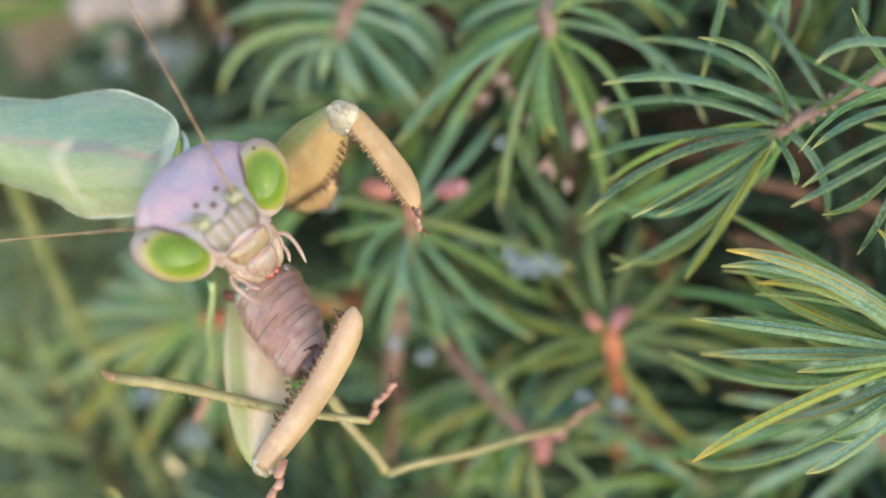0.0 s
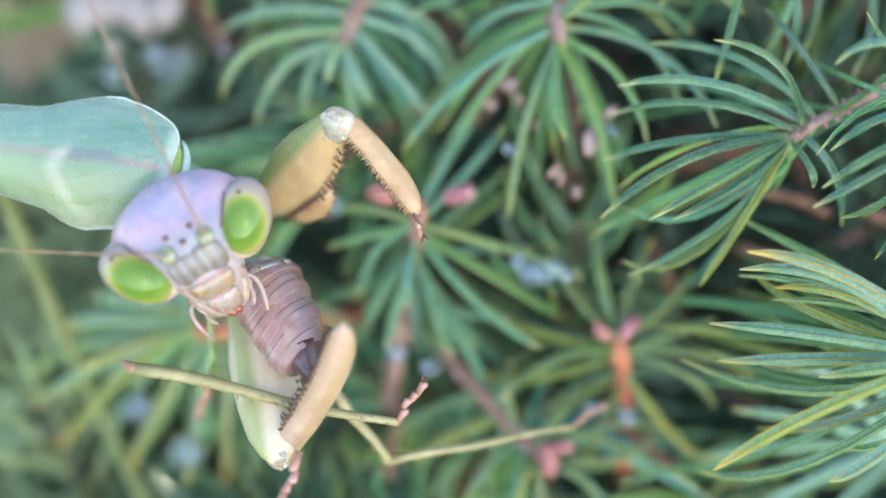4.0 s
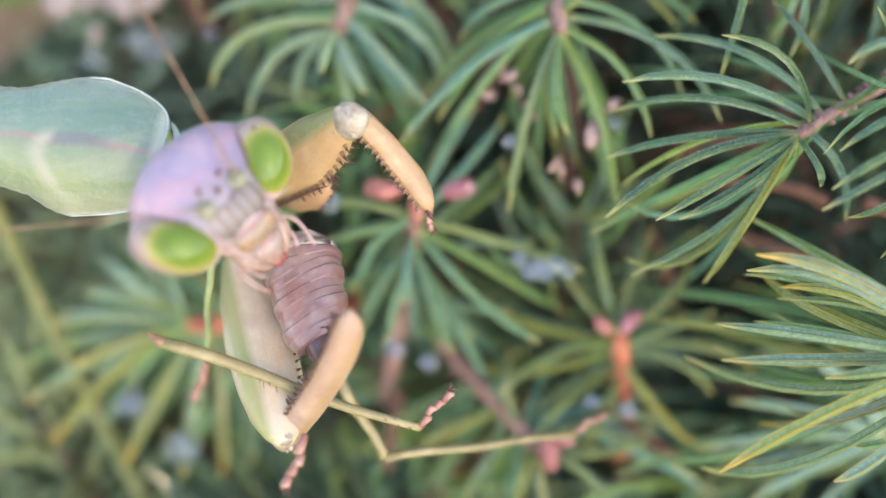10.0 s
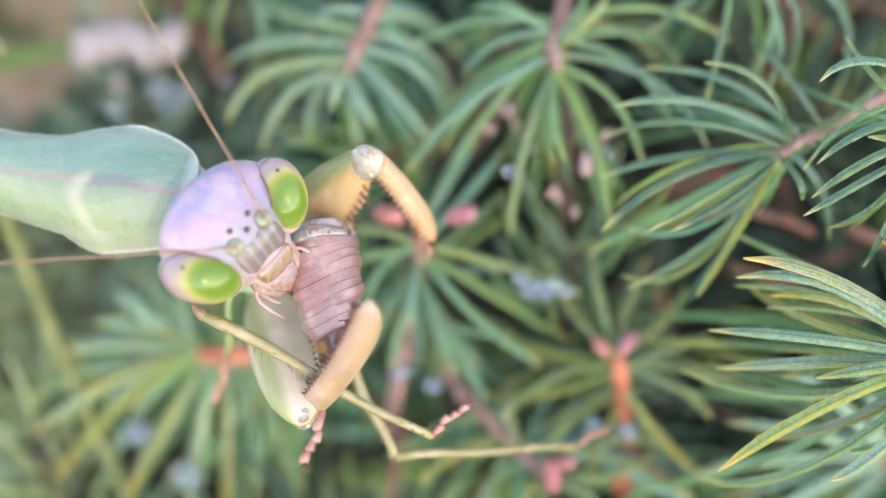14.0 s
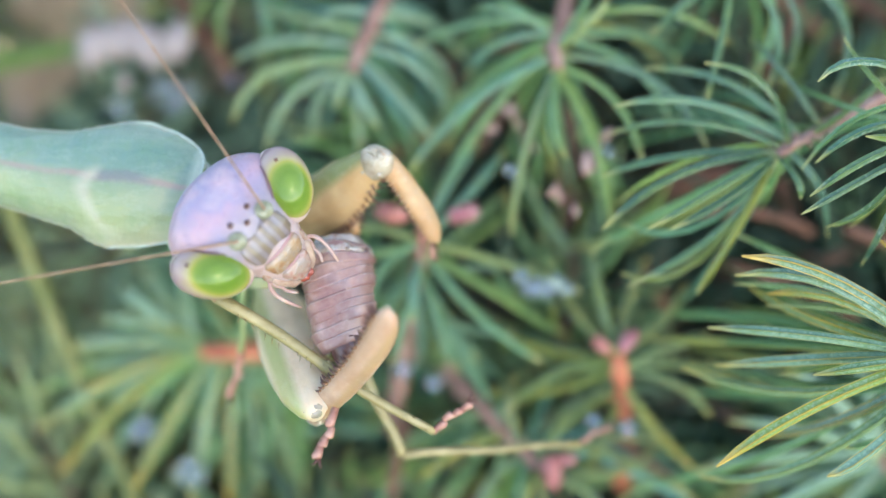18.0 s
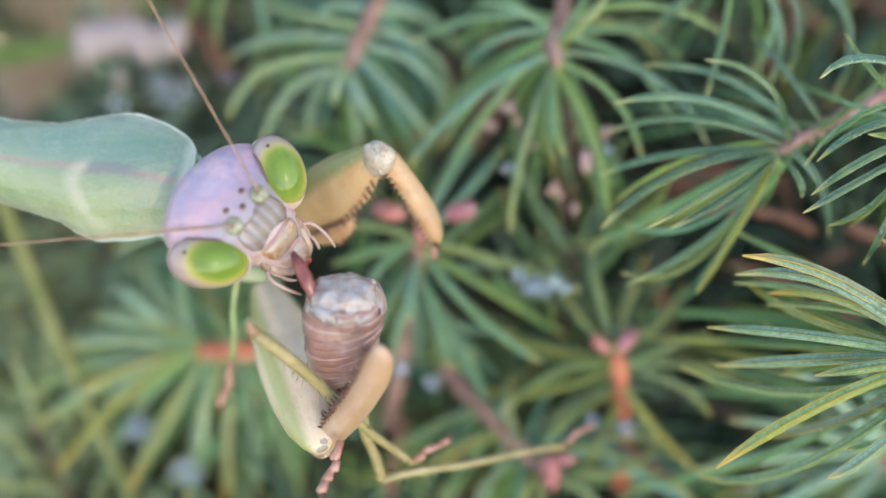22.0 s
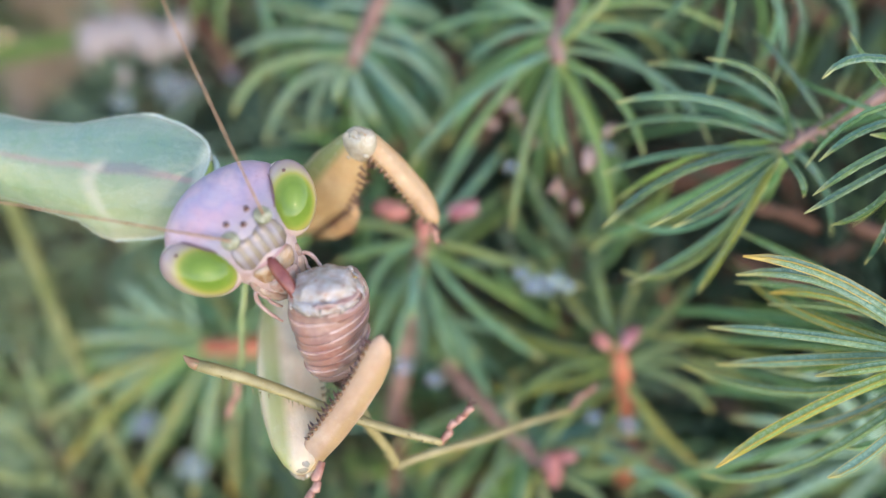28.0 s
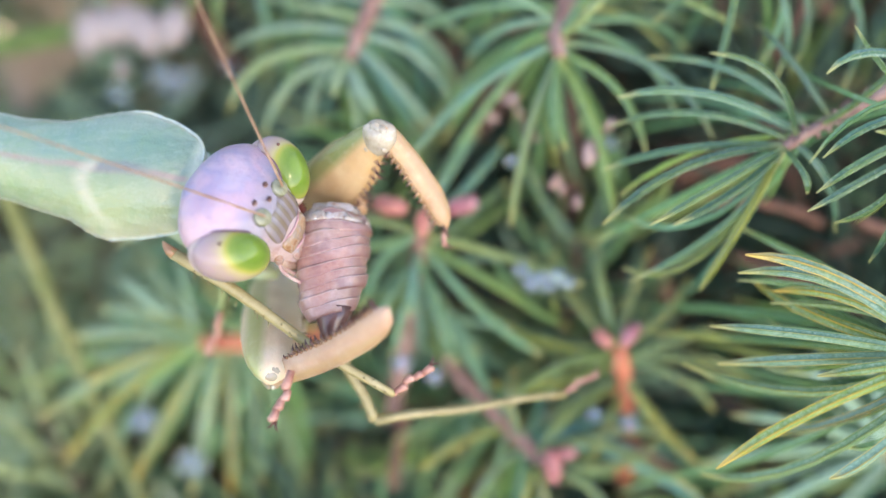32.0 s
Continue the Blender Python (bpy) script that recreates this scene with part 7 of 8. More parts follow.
    mid_femur = [
        (0, 5.46, -11.55, -1.50, -8.4, -0.0, -52.7), (0.5, 5.40, -10.67, -1.50, -8.5, -0.0, -54.0), (1, 4.77, -10.12, -1.50, -8.3, -0.0, -52.5),
        (1.5, 4.71, -10.03, -1.50, -8.1, -0.0, -51.1), (2, 4.70, -10.02, -1.50, -8.1, -0.0, -51.0), (2.5, 4.96, -9.90, -0.98, -8.4, 6.2, -53.7),
        (3, 5.13, -9.81, -1.50, -8.2, -0.0, -51.4), (3.5, 5.40, -9.90, -0.94, -8.3, 6.7, -52.5), (5.5, 5.70, -10.37, -1.50, -9.0, -0.0, -57.4),
        (6, 5.98, -10.55, -1.50, -9.2, -0.0, -59.0), (6.5, 6.23, -10.66, -1.50, -9.4, -0.0, -61.0), (7, 6.29, -10.13, -0.51, -9.6, 11.9, -62.9),
        (7.5, 5.38, -9.90, -1.50, -8.8, -0.0, -56.1), (8, 5.70, -9.92, -0.86, -8.9, 7.7, -57.8), (8.5, 6.21, -9.75, -0.43, -9.6, 12.9, -62.9),
        (9, 6.73, -9.98, -0.17, -9.9, 16.0, -65.0), (9.5, 5.87, -10.16, -1.31, -9.3, 2.3, -60.2), (10, 5.81, -10.15, -1.50, -9.3, -0.0, -60.1),
        (10.5, 6.13, -9.31, -0.42, -9.8, 13.0, -64.6), (11, 6.75, -9.71, 0.17, -10.5, 20.4, -68.8), (11.5, 6.63, -9.38, 0.16, -10.4, 20.2, -68.4),
        (12, 6.45, -9.29, 0.05, -10.3, 18.9, -68.2), (12.5, 5.51, -9.15, -1.50, -9.4, -0.0, -61.3), (13, 5.58, -8.73, -1.00, -9.4, 5.9, -61.5),
        (13.5, 5.98, -8.63, -1.50, -9.6, -0.0, -63.4), (14, 5.97, -8.47, -1.50, -9.6, -0.0, -63.1), (14.5, 6.19, -8.42, -1.50, -9.5, -0.0, -62.4),
        (16.5, 7.06, -8.63, -1.50, -9.8, -0.0, -65.4), (17, 7.00, -8.68, -1.50, -9.7, -0.0, -63.7), (17.5, 7.06, -8.78, -1.50, -9.9, -0.0, -66.3),
        (18, 6.28, -8.65, -1.50, -9.7, -0.0, -64.0), (18.5, 6.06, -8.68, -1.50, -9.8, -0.0, -65.5), (19, 5.79, -8.49, -1.50, -9.8, -0.0, -64.5),
        (19.5, 5.70, -8.59, -1.50, -9.6, -0.0, -63.3), (20, 6.51, -8.78, -1.22, -10.1, 3.4, -68.7), (20.5, 6.51, -9.54, 0.25, -11.1, 21.4, -74.3),
        (21, 6.24, -9.44, 0.13, -10.7, 19.8, -71.4), (21.5, 6.70, -9.64, 0.45, -11.2, 24.0, -74.6), (22, 6.80, -10.14, 0.86, -12.0, 29.5, -77.5),
        (22.5, 7.16, -10.50, 1.08, -12.8, 32.6, -83.3), (23, 7.16, -10.50, 1.27, -13.3, 35.2, -86.3), (23.5, 5.56, -9.61, 0.35, -10.7, 22.6, -69.9),
        (24, 7.49, -10.49, 0.84, -12.3, 29.2, -81.6), (24.5, 5.73, -10.00, -0.07, -9.7, 17.4, -63.2), (25, 6.43, -10.74, 0.85, -10.9, 29.4, -67.0),
        (25.5, 5.53, -10.73, -0.48, -9.7, 12.3, -63.8), (27.5, 5.94, -10.24, 0.81, -10.2, 28.8, -62.0), (28, 5.96, -10.04, 0.93, -10.6, 30.4, -64.1),
        (28.5, 6.35, -9.89, 0.39, -10.4, 23.1, -66.6), (29, 5.43, -9.64, -1.50, -9.1, -0.0, -58.6), (29.5, 4.99, -9.16, -1.50, -9.0, -0.0, -57.6),
        (30, 5.65, -8.38, -1.11, -9.8, 4.6, -65.3), (30.5, 5.34, -8.21, -1.50, -9.7, -0.0, -63.7), (31, 5.43, -8.12, -1.18, -9.8, 3.8, -65.0),
        (31.5, 4.68, -7.70, -1.50, -9.6, -0.0, -63.4), (32, 4.83, -7.53, -1.50, -9.6, -0.0, -63.5)]
    walk(MOVING["mid_femur"], rows(mid_femur))
    mid_tibia = [
        (0, 8.37, -15.37, -1.50, 2.7, 20.2, 7.8), (0.5, 8.22, -14.55, -1.50, 2.8, 20.2, 8.4), (1, 7.69, -13.93, -1.50, 2.6, 19.3, 7.3),
        (1.5, 7.72, -13.77, -1.50, 2.3, 19.2, 6.1), (2, 7.72, -13.75, -1.50, 2.3, 18.7, 6.0), (2.5, 7.79, -13.75, -1.50, 2.5, 18.7, 6.8),
        (3, 8.13, -13.56, -1.50, 2.3, 19.2, 6.0), (3.5, 8.30, -13.68, -1.50, 2.2, 19.1, 5.7), (5.5, 8.29, -14.41, -1.50, 1.8, 17.9, 3.2),
        (6, 8.45, -14.66, -1.50, 2.0, 17.8, 4.6), (6.5, 8.55, -14.86, -1.50, 2.2, 18.1, 5.5), (7, 8.42, -14.31, -1.50, 2.3, 18.3, 6.0),
        (7.5, 8.05, -13.89, -1.50, 2.0, 18.2, 4.4), (8, 8.24, -13.95, -1.50, 2.0, 18.6, 4.3), (8.5, 8.34, -13.92, -1.50, 1.7, 18.9, 3.1),
        (9, 8.68, -14.16, -1.50, 2.0, 19.4, 4.6), (9.5, 8.25, -14.32, -1.50, 1.7, 18.5, 2.7), (10, 8.20, -14.31, -1.50, 1.1, 18.4, -0.4),
        (10.5, 8.14, -13.53, -1.50, 1.2, 18.8, 0.5), (11, 8.38, -13.90, -1.50, 1.5, 19.2, 2.1), (11.5, 8.29, -13.57, -1.50, 1.8, 18.9, 3.4),
        (12, 8.14, -13.51, -1.50, 1.9, 18.7, 4.1), (12.5, 7.81, -13.36, -1.50, 1.7, 18.5, 2.9), (13, 7.86, -12.92, -1.50, 1.1, 18.9, -0.2),
        (13.5, 8.12, -12.92, -1.50, 0.9, 19.3, -1.1), (14, 8.14, -12.75, -1.50, 0.7, 19.5, -2.4), (14.5, 8.41, -12.67, -1.50, 0.7, 19.9, -2.2),
        (16.5, 9.06, -13.00, -1.50, 0.8, 21.9, -1.6), (17, 9.13, -12.98, -1.50, 0.7, 22.3, -2.1), (17.5, 8.99, -13.18, -1.50, 1.0, 22.1, -0.8),
        (18, 8.39, -12.97, -1.50, 0.7, 20.9, -2.2), (18.5, 8.06, -13.05, -1.50, 0.7, 20.4, -2.2), (19, 7.85, -12.83, -1.50, 0.6, 19.9, -2.9),
        (19.5, 7.85, -12.88, -1.50, 0.7, 20.0, -2.1), (20, 8.24, -13.25, -1.50, 1.0, 20.9, -0.5), (20.5, 7.72, -13.84, -1.50, 1.7, 19.9, 3.0),
        (21, 7.68, -13.72, -1.50, 1.6, 19.7, 2.3), (21.5, 7.86, -13.87, -1.50, 1.8, 20.0, 3.4), (22, 7.71, -14.22, -1.50, 2.0, 19.5, 4.6),
        (22.5, 7.63, -14.52, -1.50, 2.2, 19.2, 5.6), (23, 7.41, -14.41, -1.50, 2.2, 18.9, 5.3), (23.5, 7.08, -13.77, -1.50, 1.5, 19.1, 1.9),
        (24, 8.10, -14.63, -1.50, 2.2, 20.8, 5.6), (24.5, 7.80, -14.09, -1.50, 1.3, 21.3, 1.0), (25, 8.07, -14.59, -1.50, 2.1, 22.3, 4.9),
        (25.5, 7.60, -14.93, -1.50, 2.4, 21.7, 6.5), (27.5, 7.92, -13.95, -1.50, 3.2, 22.8, 10.6), (28, 7.77, -13.77, -1.50, 3.4, 22.2, 11.5),
        (28.5, 8.10, -13.94, -1.50, 3.5, 19.9, 12.0), (29, 7.93, -13.74, -1.50, 3.5, 17.6, 12.3), (29.5, 7.56, -13.22, -1.50, 3.0, 17.1, 9.5),
        (30, 7.64, -12.73, -1.50, 2.5, 17.0, 7.0), (30.5, 7.47, -12.52, -1.50, 2.3, 16.6, 6.1), (31, 7.46, -12.46, -1.50, 2.4, 16.4, 6.6),
        (31.5, 6.83, -11.99, -1.50, 2.0, 15.5, 4.4), (32, 6.97, -11.82, -1.50, 2.0, 15.5, 4.5)]
    walk(MOVING["mid_tibia"], rows(mid_tibia))
    other_tibia = [
        (0, 1.33, -6.68, 0.00, -13.8, 34.7, -108.2), (0.5, 0.95, -6.20, 0.00, -14.2, 36.7, -106.5), (1, 0.78, -6.01, 0.00, -14.4, 37.7, -106.0),
        (1.5, 0.65, -5.87, 0.00, -14.4, 37.6, -106.2), (2, 0.83, -5.76, 0.00, -14.4, 37.7, -106.2), (2.5, 1.06, -5.75, 0.00, -14.5, 37.9, -106.3),
        (3, 1.17, -5.73, 0.00, -14.5, 38.0, -106.2), (3.5, 1.34, -5.78, 0.00, -14.4, 37.5, -106.7), (5.5, 1.59, -5.98, 0.00, -14.2, 36.4, -107.2),
        (6, 1.75, -6.06, 0.00, -14.2, 36.4, -107.2), (6.5, 1.95, -6.10, 0.00, -14.2, 36.5, -107.0), (7, 1.89, -5.81, 0.00, -14.5, 38.0, -105.3),
        (7.5, 1.30, -5.67, 0.00, -14.5, 38.0, -106.3), (8, 1.52, -5.82, 0.00, -14.4, 37.7, -106.3), (8.5, 1.74, -5.59, 0.00, -14.5, 37.9, -105.7),
        (9, 2.15, -5.72, 0.00, -14.5, 37.9, -105.1), (9.5, 1.63, -5.77, 0.00, -14.2, 36.8, -107.2), (10, 1.56, -5.71, 0.00, -14.3, 36.9, -106.9),
        (10.5, 1.63, -5.10, 0.00, -14.7, 38.9, -104.7), (11, 1.98, -5.51, 0.00, -14.7, 38.8, -105.2), (11.5, 1.85, -5.14, 0.00, -14.7, 39.0, -103.7),
        (12, 1.74, -5.03, 0.00, -14.7, 39.0, -104.1), (12.5, 1.39, -4.83, 0.00, -14.7, 39.0, -104.7), (13, 1.38, -4.53, 0.00, -14.7, 39.1, -104.8),
        (13.5, 1.55, -4.38, 0.00, -14.7, 39.1, -104.8), (14, 1.51, -4.22, 0.00, -14.7, 39.2, -105.0), (14.5, 1.70, -4.06, 0.00, -14.8, 39.5, -104.8),
        (16.5, 2.50, -4.25, 0.00, -14.8, 39.3, -103.4), (17, 2.53, -4.28, 0.00, -14.8, 39.3, -103.5), (17.5, 2.46, -4.39, 0.00, -14.7, 39.2, -103.5),
        (18, 1.87, -4.27, 0.00, -14.7, 39.2, -104.0), (18.5, 1.59, -4.30, 0.00, -14.7, 39.3, -104.7), (19, 1.31, -4.11, 0.00, -14.8, 39.4, -105.2),
        (19.5, 1.27, -4.20, 0.00, -14.7, 39.3, -105.2), (20, 1.87, -4.45, 0.00, -14.8, 39.3, -104.4), (20.5, 1.71, -4.66, 0.00, -14.7, 39.0, -104.4),
        (21, 1.53, -4.72, 0.00, -14.7, 39.1, -104.9), (21.5, 1.82, -4.69, 0.00, -14.7, 39.1, -104.2), (22, 1.84, -4.89, 0.00, -14.7, 38.9, -104.5),
        (22.5, 2.04, -4.92, 0.00, -14.6, 38.6, -104.3), (23, 1.99, -4.74, 0.00, -14.7, 38.8, -104.7), (23.5, 0.94, -4.80, 0.00, -14.6, 38.7, -106.0),
        (24, 2.32, -5.06, 0.00, -14.6, 38.5, -104.1), (24.5, 1.48, -5.21, 0.00, -14.5, 38.1, -104.8), (25, 1.78, -5.80, 0.00, -14.5, 38.0, -104.4),
        (25.5, 1.19, -6.20, 0.00, -14.4, 37.6, -104.8), (27.5, 1.63, -5.86, 0.00, -14.4, 37.7, -104.1), (28, 1.56, -5.39, 0.00, -14.5, 38.0, -104.4),
        (28.5, 1.81, -5.25, 0.00, -14.5, 38.1, -104.6), (29, 1.82, -4.82, 0.00, -14.6, 38.5, -104.5), (29.5, 1.56, -4.42, 0.00, -14.6, 38.6, -105.2),
        (30, 1.40, -4.06, 0.00, -14.6, 38.8, -105.6), (30.5, 1.47, -4.06, 0.00, -14.6, 38.7, -105.6), (31, 1.53, -4.04, 0.00, -14.6, 38.7, -105.5),
        (31.5, 1.15, -3.42, 0.00, -14.7, 39.0, -106.3), (32, 0.98, -2.85, 0.00, -14.8, 39.5, -107.0)]
    walk(MOVING["other_tibia"], rows(other_tibia))
    other_tarsus = [
        (0, -0.48, -12.10, -4.00, -11.6, 16.8, -110.6), (0.5, -0.58, -11.26, -4.00, -11.8, 17.9, -109.4), (1, -0.65, -10.91, -4.00, -11.8, 18.5, -108.9),
        (1.5, -0.80, -10.78, -4.00, -11.8, 18.4, -109.1), (2, -0.62, -10.65, -4.00, -11.8, 18.4, -109.0), (2.5, -0.38, -10.60, -4.00, -11.8, 18.6, -109.0),
        (3, -0.26, -10.57, -4.00, -11.8, 18.6, -109.0), (3.5, -0.15, -10.70, -4.00, -11.8, 18.3, -109.2), (5.5, -0.01, -11.08, -4.00, -11.7, 17.7, -109.9),
        (6, 0.15, -11.16, -4.00, -11.7, 17.7, -109.8), (6.5, 0.37, -11.18, -4.00, -11.7, 17.7, -109.8), (7, 0.54, -10.67, -4.00, -11.8, 18.5, -108.7),
        (7.5, -0.14, -10.50, -4.00, -11.8, 18.5, -109.1), (8, 0.07, -10.71, -4.00, -11.8, 18.4, -109.2), (8.5, 0.35, -10.46, -4.00, -11.8, 18.4, -109.0),
        (9, 0.81, -10.60, -4.00, -11.8, 18.4, -108.7), (9.5, 0.06, -10.80, -4.00, -11.8, 17.9, -109.9), (10, 0.02, -10.73, -4.00, -11.8, 18.0, -109.9),
        (10.5, 0.37, -9.82, -4.00, -11.9, 18.8, -108.4), (11, 0.68, -10.23, -4.00, -11.9, 18.9, -108.6), (11.5, 0.68, -9.87, -4.00, -11.9, 18.9, -107.9),
        (12, 0.54, -9.73, -4.00, -11.9, 18.9, -108.1), (12.5, 0.13, -9.53, -4.00, -11.9, 18.9, -108.4), (13, 0.12, -9.21, -4.00, -11.9, 18.9, -108.4),
        (13.5, 0.30, -9.05, -4.00, -11.9, 18.9, -108.4), (14, 0.24, -8.88, -4.00, -11.9, 18.9, -108.6), (14.5, 0.46, -8.67, -4.00, -11.9, 19.0, -108.4),
        (16.5, 1.37, -8.91, -4.00, -11.9, 18.9, -107.9), (17, 1.40, -8.94, -4.00, -11.9, 18.9, -107.9), (17.5, 1.32, -9.07, -4.00, -11.9, 18.9, -107.9),
        (18, 0.69, -8.95, -4.00, -11.9, 18.8, -108.1), (18.5, 0.35, -8.95, -4.00, -11.9, 18.9, -108.4), (19, 0.03, -8.73, -4.00, -11.9, 18.9, -108.6),
        (19.5, -0.01, -8.85, -4.00, -11.9, 18.9, -108.6), (20, 0.66, -9.10, -4.00, -11.9, 18.9, -108.2), (20.5, 0.49, -9.36, -4.00, -11.9, 18.8, -108.2),
        (21, 0.26, -9.40, -4.00, -11.9, 18.9, -108.4), (21.5, 0.61, -9.39, -4.00, -11.9, 18.8, -108.1), (22, 0.60, -9.61, -4.00, -11.9, 18.8, -108.3),
        (22.5, 0.80, -9.69, -4.00, -11.9, 18.6, -108.3), (23, 0.72, -9.47, -4.00, -11.9, 18.7, -108.5), (23.5, -0.44, -9.52, -4.00, -11.9, 18.7, -109.0),
        (24, 1.10, -9.86, -4.00, -11.9, 18.6, -108.2), (24.5, 0.17, -10.06, -4.00, -11.8, 18.4, -108.5), (25, 0.51, -10.69, -4.00, -11.9, 18.4, -108.3),
        (25.5, -0.14, -11.14, -4.00, -11.8, 18.3, -108.5), (27.5, 0.38, -10.80, -4.00, -11.8, 18.3, -108.2), (28, 0.29, -10.27, -4.00, -11.8, 18.4, -108.3),
        (28.5, 0.53, -10.11, -4.00, -11.8, 18.4, -108.5), (29, 0.56, -9.61, -4.00, -11.9, 18.6, -108.4), (29.5, 0.25, -9.18, -4.00, -11.8, 18.6, -108.7),
        (30, 0.07, -8.78, -4.00, -11.8, 18.6, -109.0), (30.5, 0.13, -8.79, -4.00, -11.8, 18.5, -109.0), (31, 0.19, -8.77, -4.00, -11.8, 18.5, -109.0),
        (31.5, -0.24, -8.09, -4.00, -11.8, 18.6, -109.4), (32, -0.44, -7.41, -4.00, -11.8, 18.8, -109.6)]
    walk(MOVING["other_tarsus"], rows(other_tarsus))
    lower_tarsus = [
        (0, 4.87, -13.26, 2.50, -11.8, -21.0, -106.1), (0.5, 5.00, -12.58, 2.50, -11.8, -21.6, -106.2), (1, 4.35, -12.00, 2.50, -11.9, -22.2, -105.6),
        (1.5, 4.45, -12.03, 2.50, -11.9, -22.0, -105.7), (2, 4.53, -12.05, 2.50, -11.9, -22.0, -105.6), (2.5, 4.74, -12.01, 2.50, -11.9, -22.5, -105.5),
        (3, 4.99, -11.82, 2.50, -11.9, -22.5, -105.6), (3.5, 5.25, -11.97, 2.50, -11.9, -22.4, -105.4), (5.5, 5.70, -12.40, 2.50, -11.8, -21.5, -106.3),
        (6, 5.91, -12.48, 2.50, -11.8, -21.7, -106.2), (6.5, 6.17, -12.62, 2.50, -11.8, -21.7, -106.6), (7, 5.97, -12.28, 2.50, -11.8, -21.9, -106.3),
        (7.5, 5.19, -11.90, 2.50, -11.9, -22.1, -105.7), (8, 5.46, -12.10, 2.50, -11.9, -22.0, -106.0), (8.5, 5.92, -11.85, 2.50, -11.8, -21.7, -106.5),
        (9, 6.45, -12.16, 2.50, -11.8, -21.8, -106.9), (9.5, 5.77, -12.13, 2.50, -11.8, -21.7, -106.4), (10, 5.58, -11.85, 2.50, -11.8, -22.2, -107.2),
        (10.5, 5.86, -11.41, 2.50, -11.8, -21.4, -106.7), (11, 6.45, -11.82, 2.50, -11.9, -22.2, -106.7), (11.5, 6.37, -11.56, 2.50, -11.8, -21.5, -107.0),
        (12, 6.15, -11.37, 2.50, -11.8, -21.6, -106.8), (12.5, 5.31, -11.05, 2.50, -11.8, -21.6, -106.2), (13, 5.33, -10.58, 2.50, -11.8, -21.5, -106.1),
        (13.5, 5.73, -10.25, 2.50, -11.8, -21.4, -106.2), (14, 5.65, -9.99, 2.50, -11.8, -21.2, -106.3), (14.5, 5.70, -9.75, 2.50, -11.8, -21.3, -106.0),
        (16.5, 6.73, -10.07, 2.50, -11.8, -21.0, -106.9), (17, 6.70, -10.06, 2.50, -11.8, -21.0, -106.9), (17.5, 6.67, -10.29, 2.50, -11.8, -21.0, -106.9),
        (18, 6.01, -10.15, 2.50, -11.8, -20.9, -106.4), (18.5, 5.81, -10.22, 2.50, -11.8, -21.1, -106.3), (19, 5.41, -9.99, 2.50, -11.8, -21.2, -105.9),
        (19.5, 5.32, -10.19, 2.50, -11.8, -21.3, -105.8), (20, 6.35, -10.50, 2.50, -11.8, -21.3, -106.7), (20.5, 6.24, -11.09, 2.50, -11.8, -21.2, -106.7),
        (21, 5.89, -11.09, 2.50, -11.8, -21.4, -106.4), (21.5, 6.41, -11.09, 2.50, -11.8, -21.3, -106.8), (22, 6.49, -11.59, 2.50, -11.8, -21.4, -106.9),
        (22.5, 6.85, -11.94, 2.50, -11.7, -21.2, -107.2), (23, 6.82, -12.01, 2.50, -11.8, -21.4, -107.1), (23.5, 5.10, -11.39, 2.50, -11.8, -21.6, -106.0),
        (24, 7.18, -11.87, 2.50, -11.7, -21.1, -107.4), (24.5, 5.10, -11.70, 2.50, -11.8, -21.3, -106.1), (25, 5.60, -12.61, 2.50, -11.8, -21.7, -106.6),
        (25.5, 4.79, -12.91, 2.50, -11.8, -21.7, -106.1), (27.5, 5.00, -12.73, 2.50, -11.8, -21.5, -106.5), (28, 5.19, -12.46, 2.50, -11.8, -21.4, -106.5),
        (28.5, 5.70, -12.05, 2.50, -11.8, -21.3, -106.8), (29, 4.77, -11.54, 2.50, -11.8, -21.4, -105.8), (29.5, 4.33, -11.05, 2.50, -11.8, -21.4, -105.6),
        (30, 5.16, -10.15, 2.50, -11.8, -21.1, -106.0), (30.5, 4.94, -9.94, 2.50, -11.8, -21.1, -106.0), (31, 5.00, -9.86, 2.50, -11.8, -21.0, -105.9),
        (31.5, 4.11, -9.14, 2.50, -11.8, -20.9, -105.2), (32, 4.23, -8.91, 2.50, -11.8, -21.0, -105.1)]
    walk(MOVING["lower_tarsus"], rows(lower_tarsus))
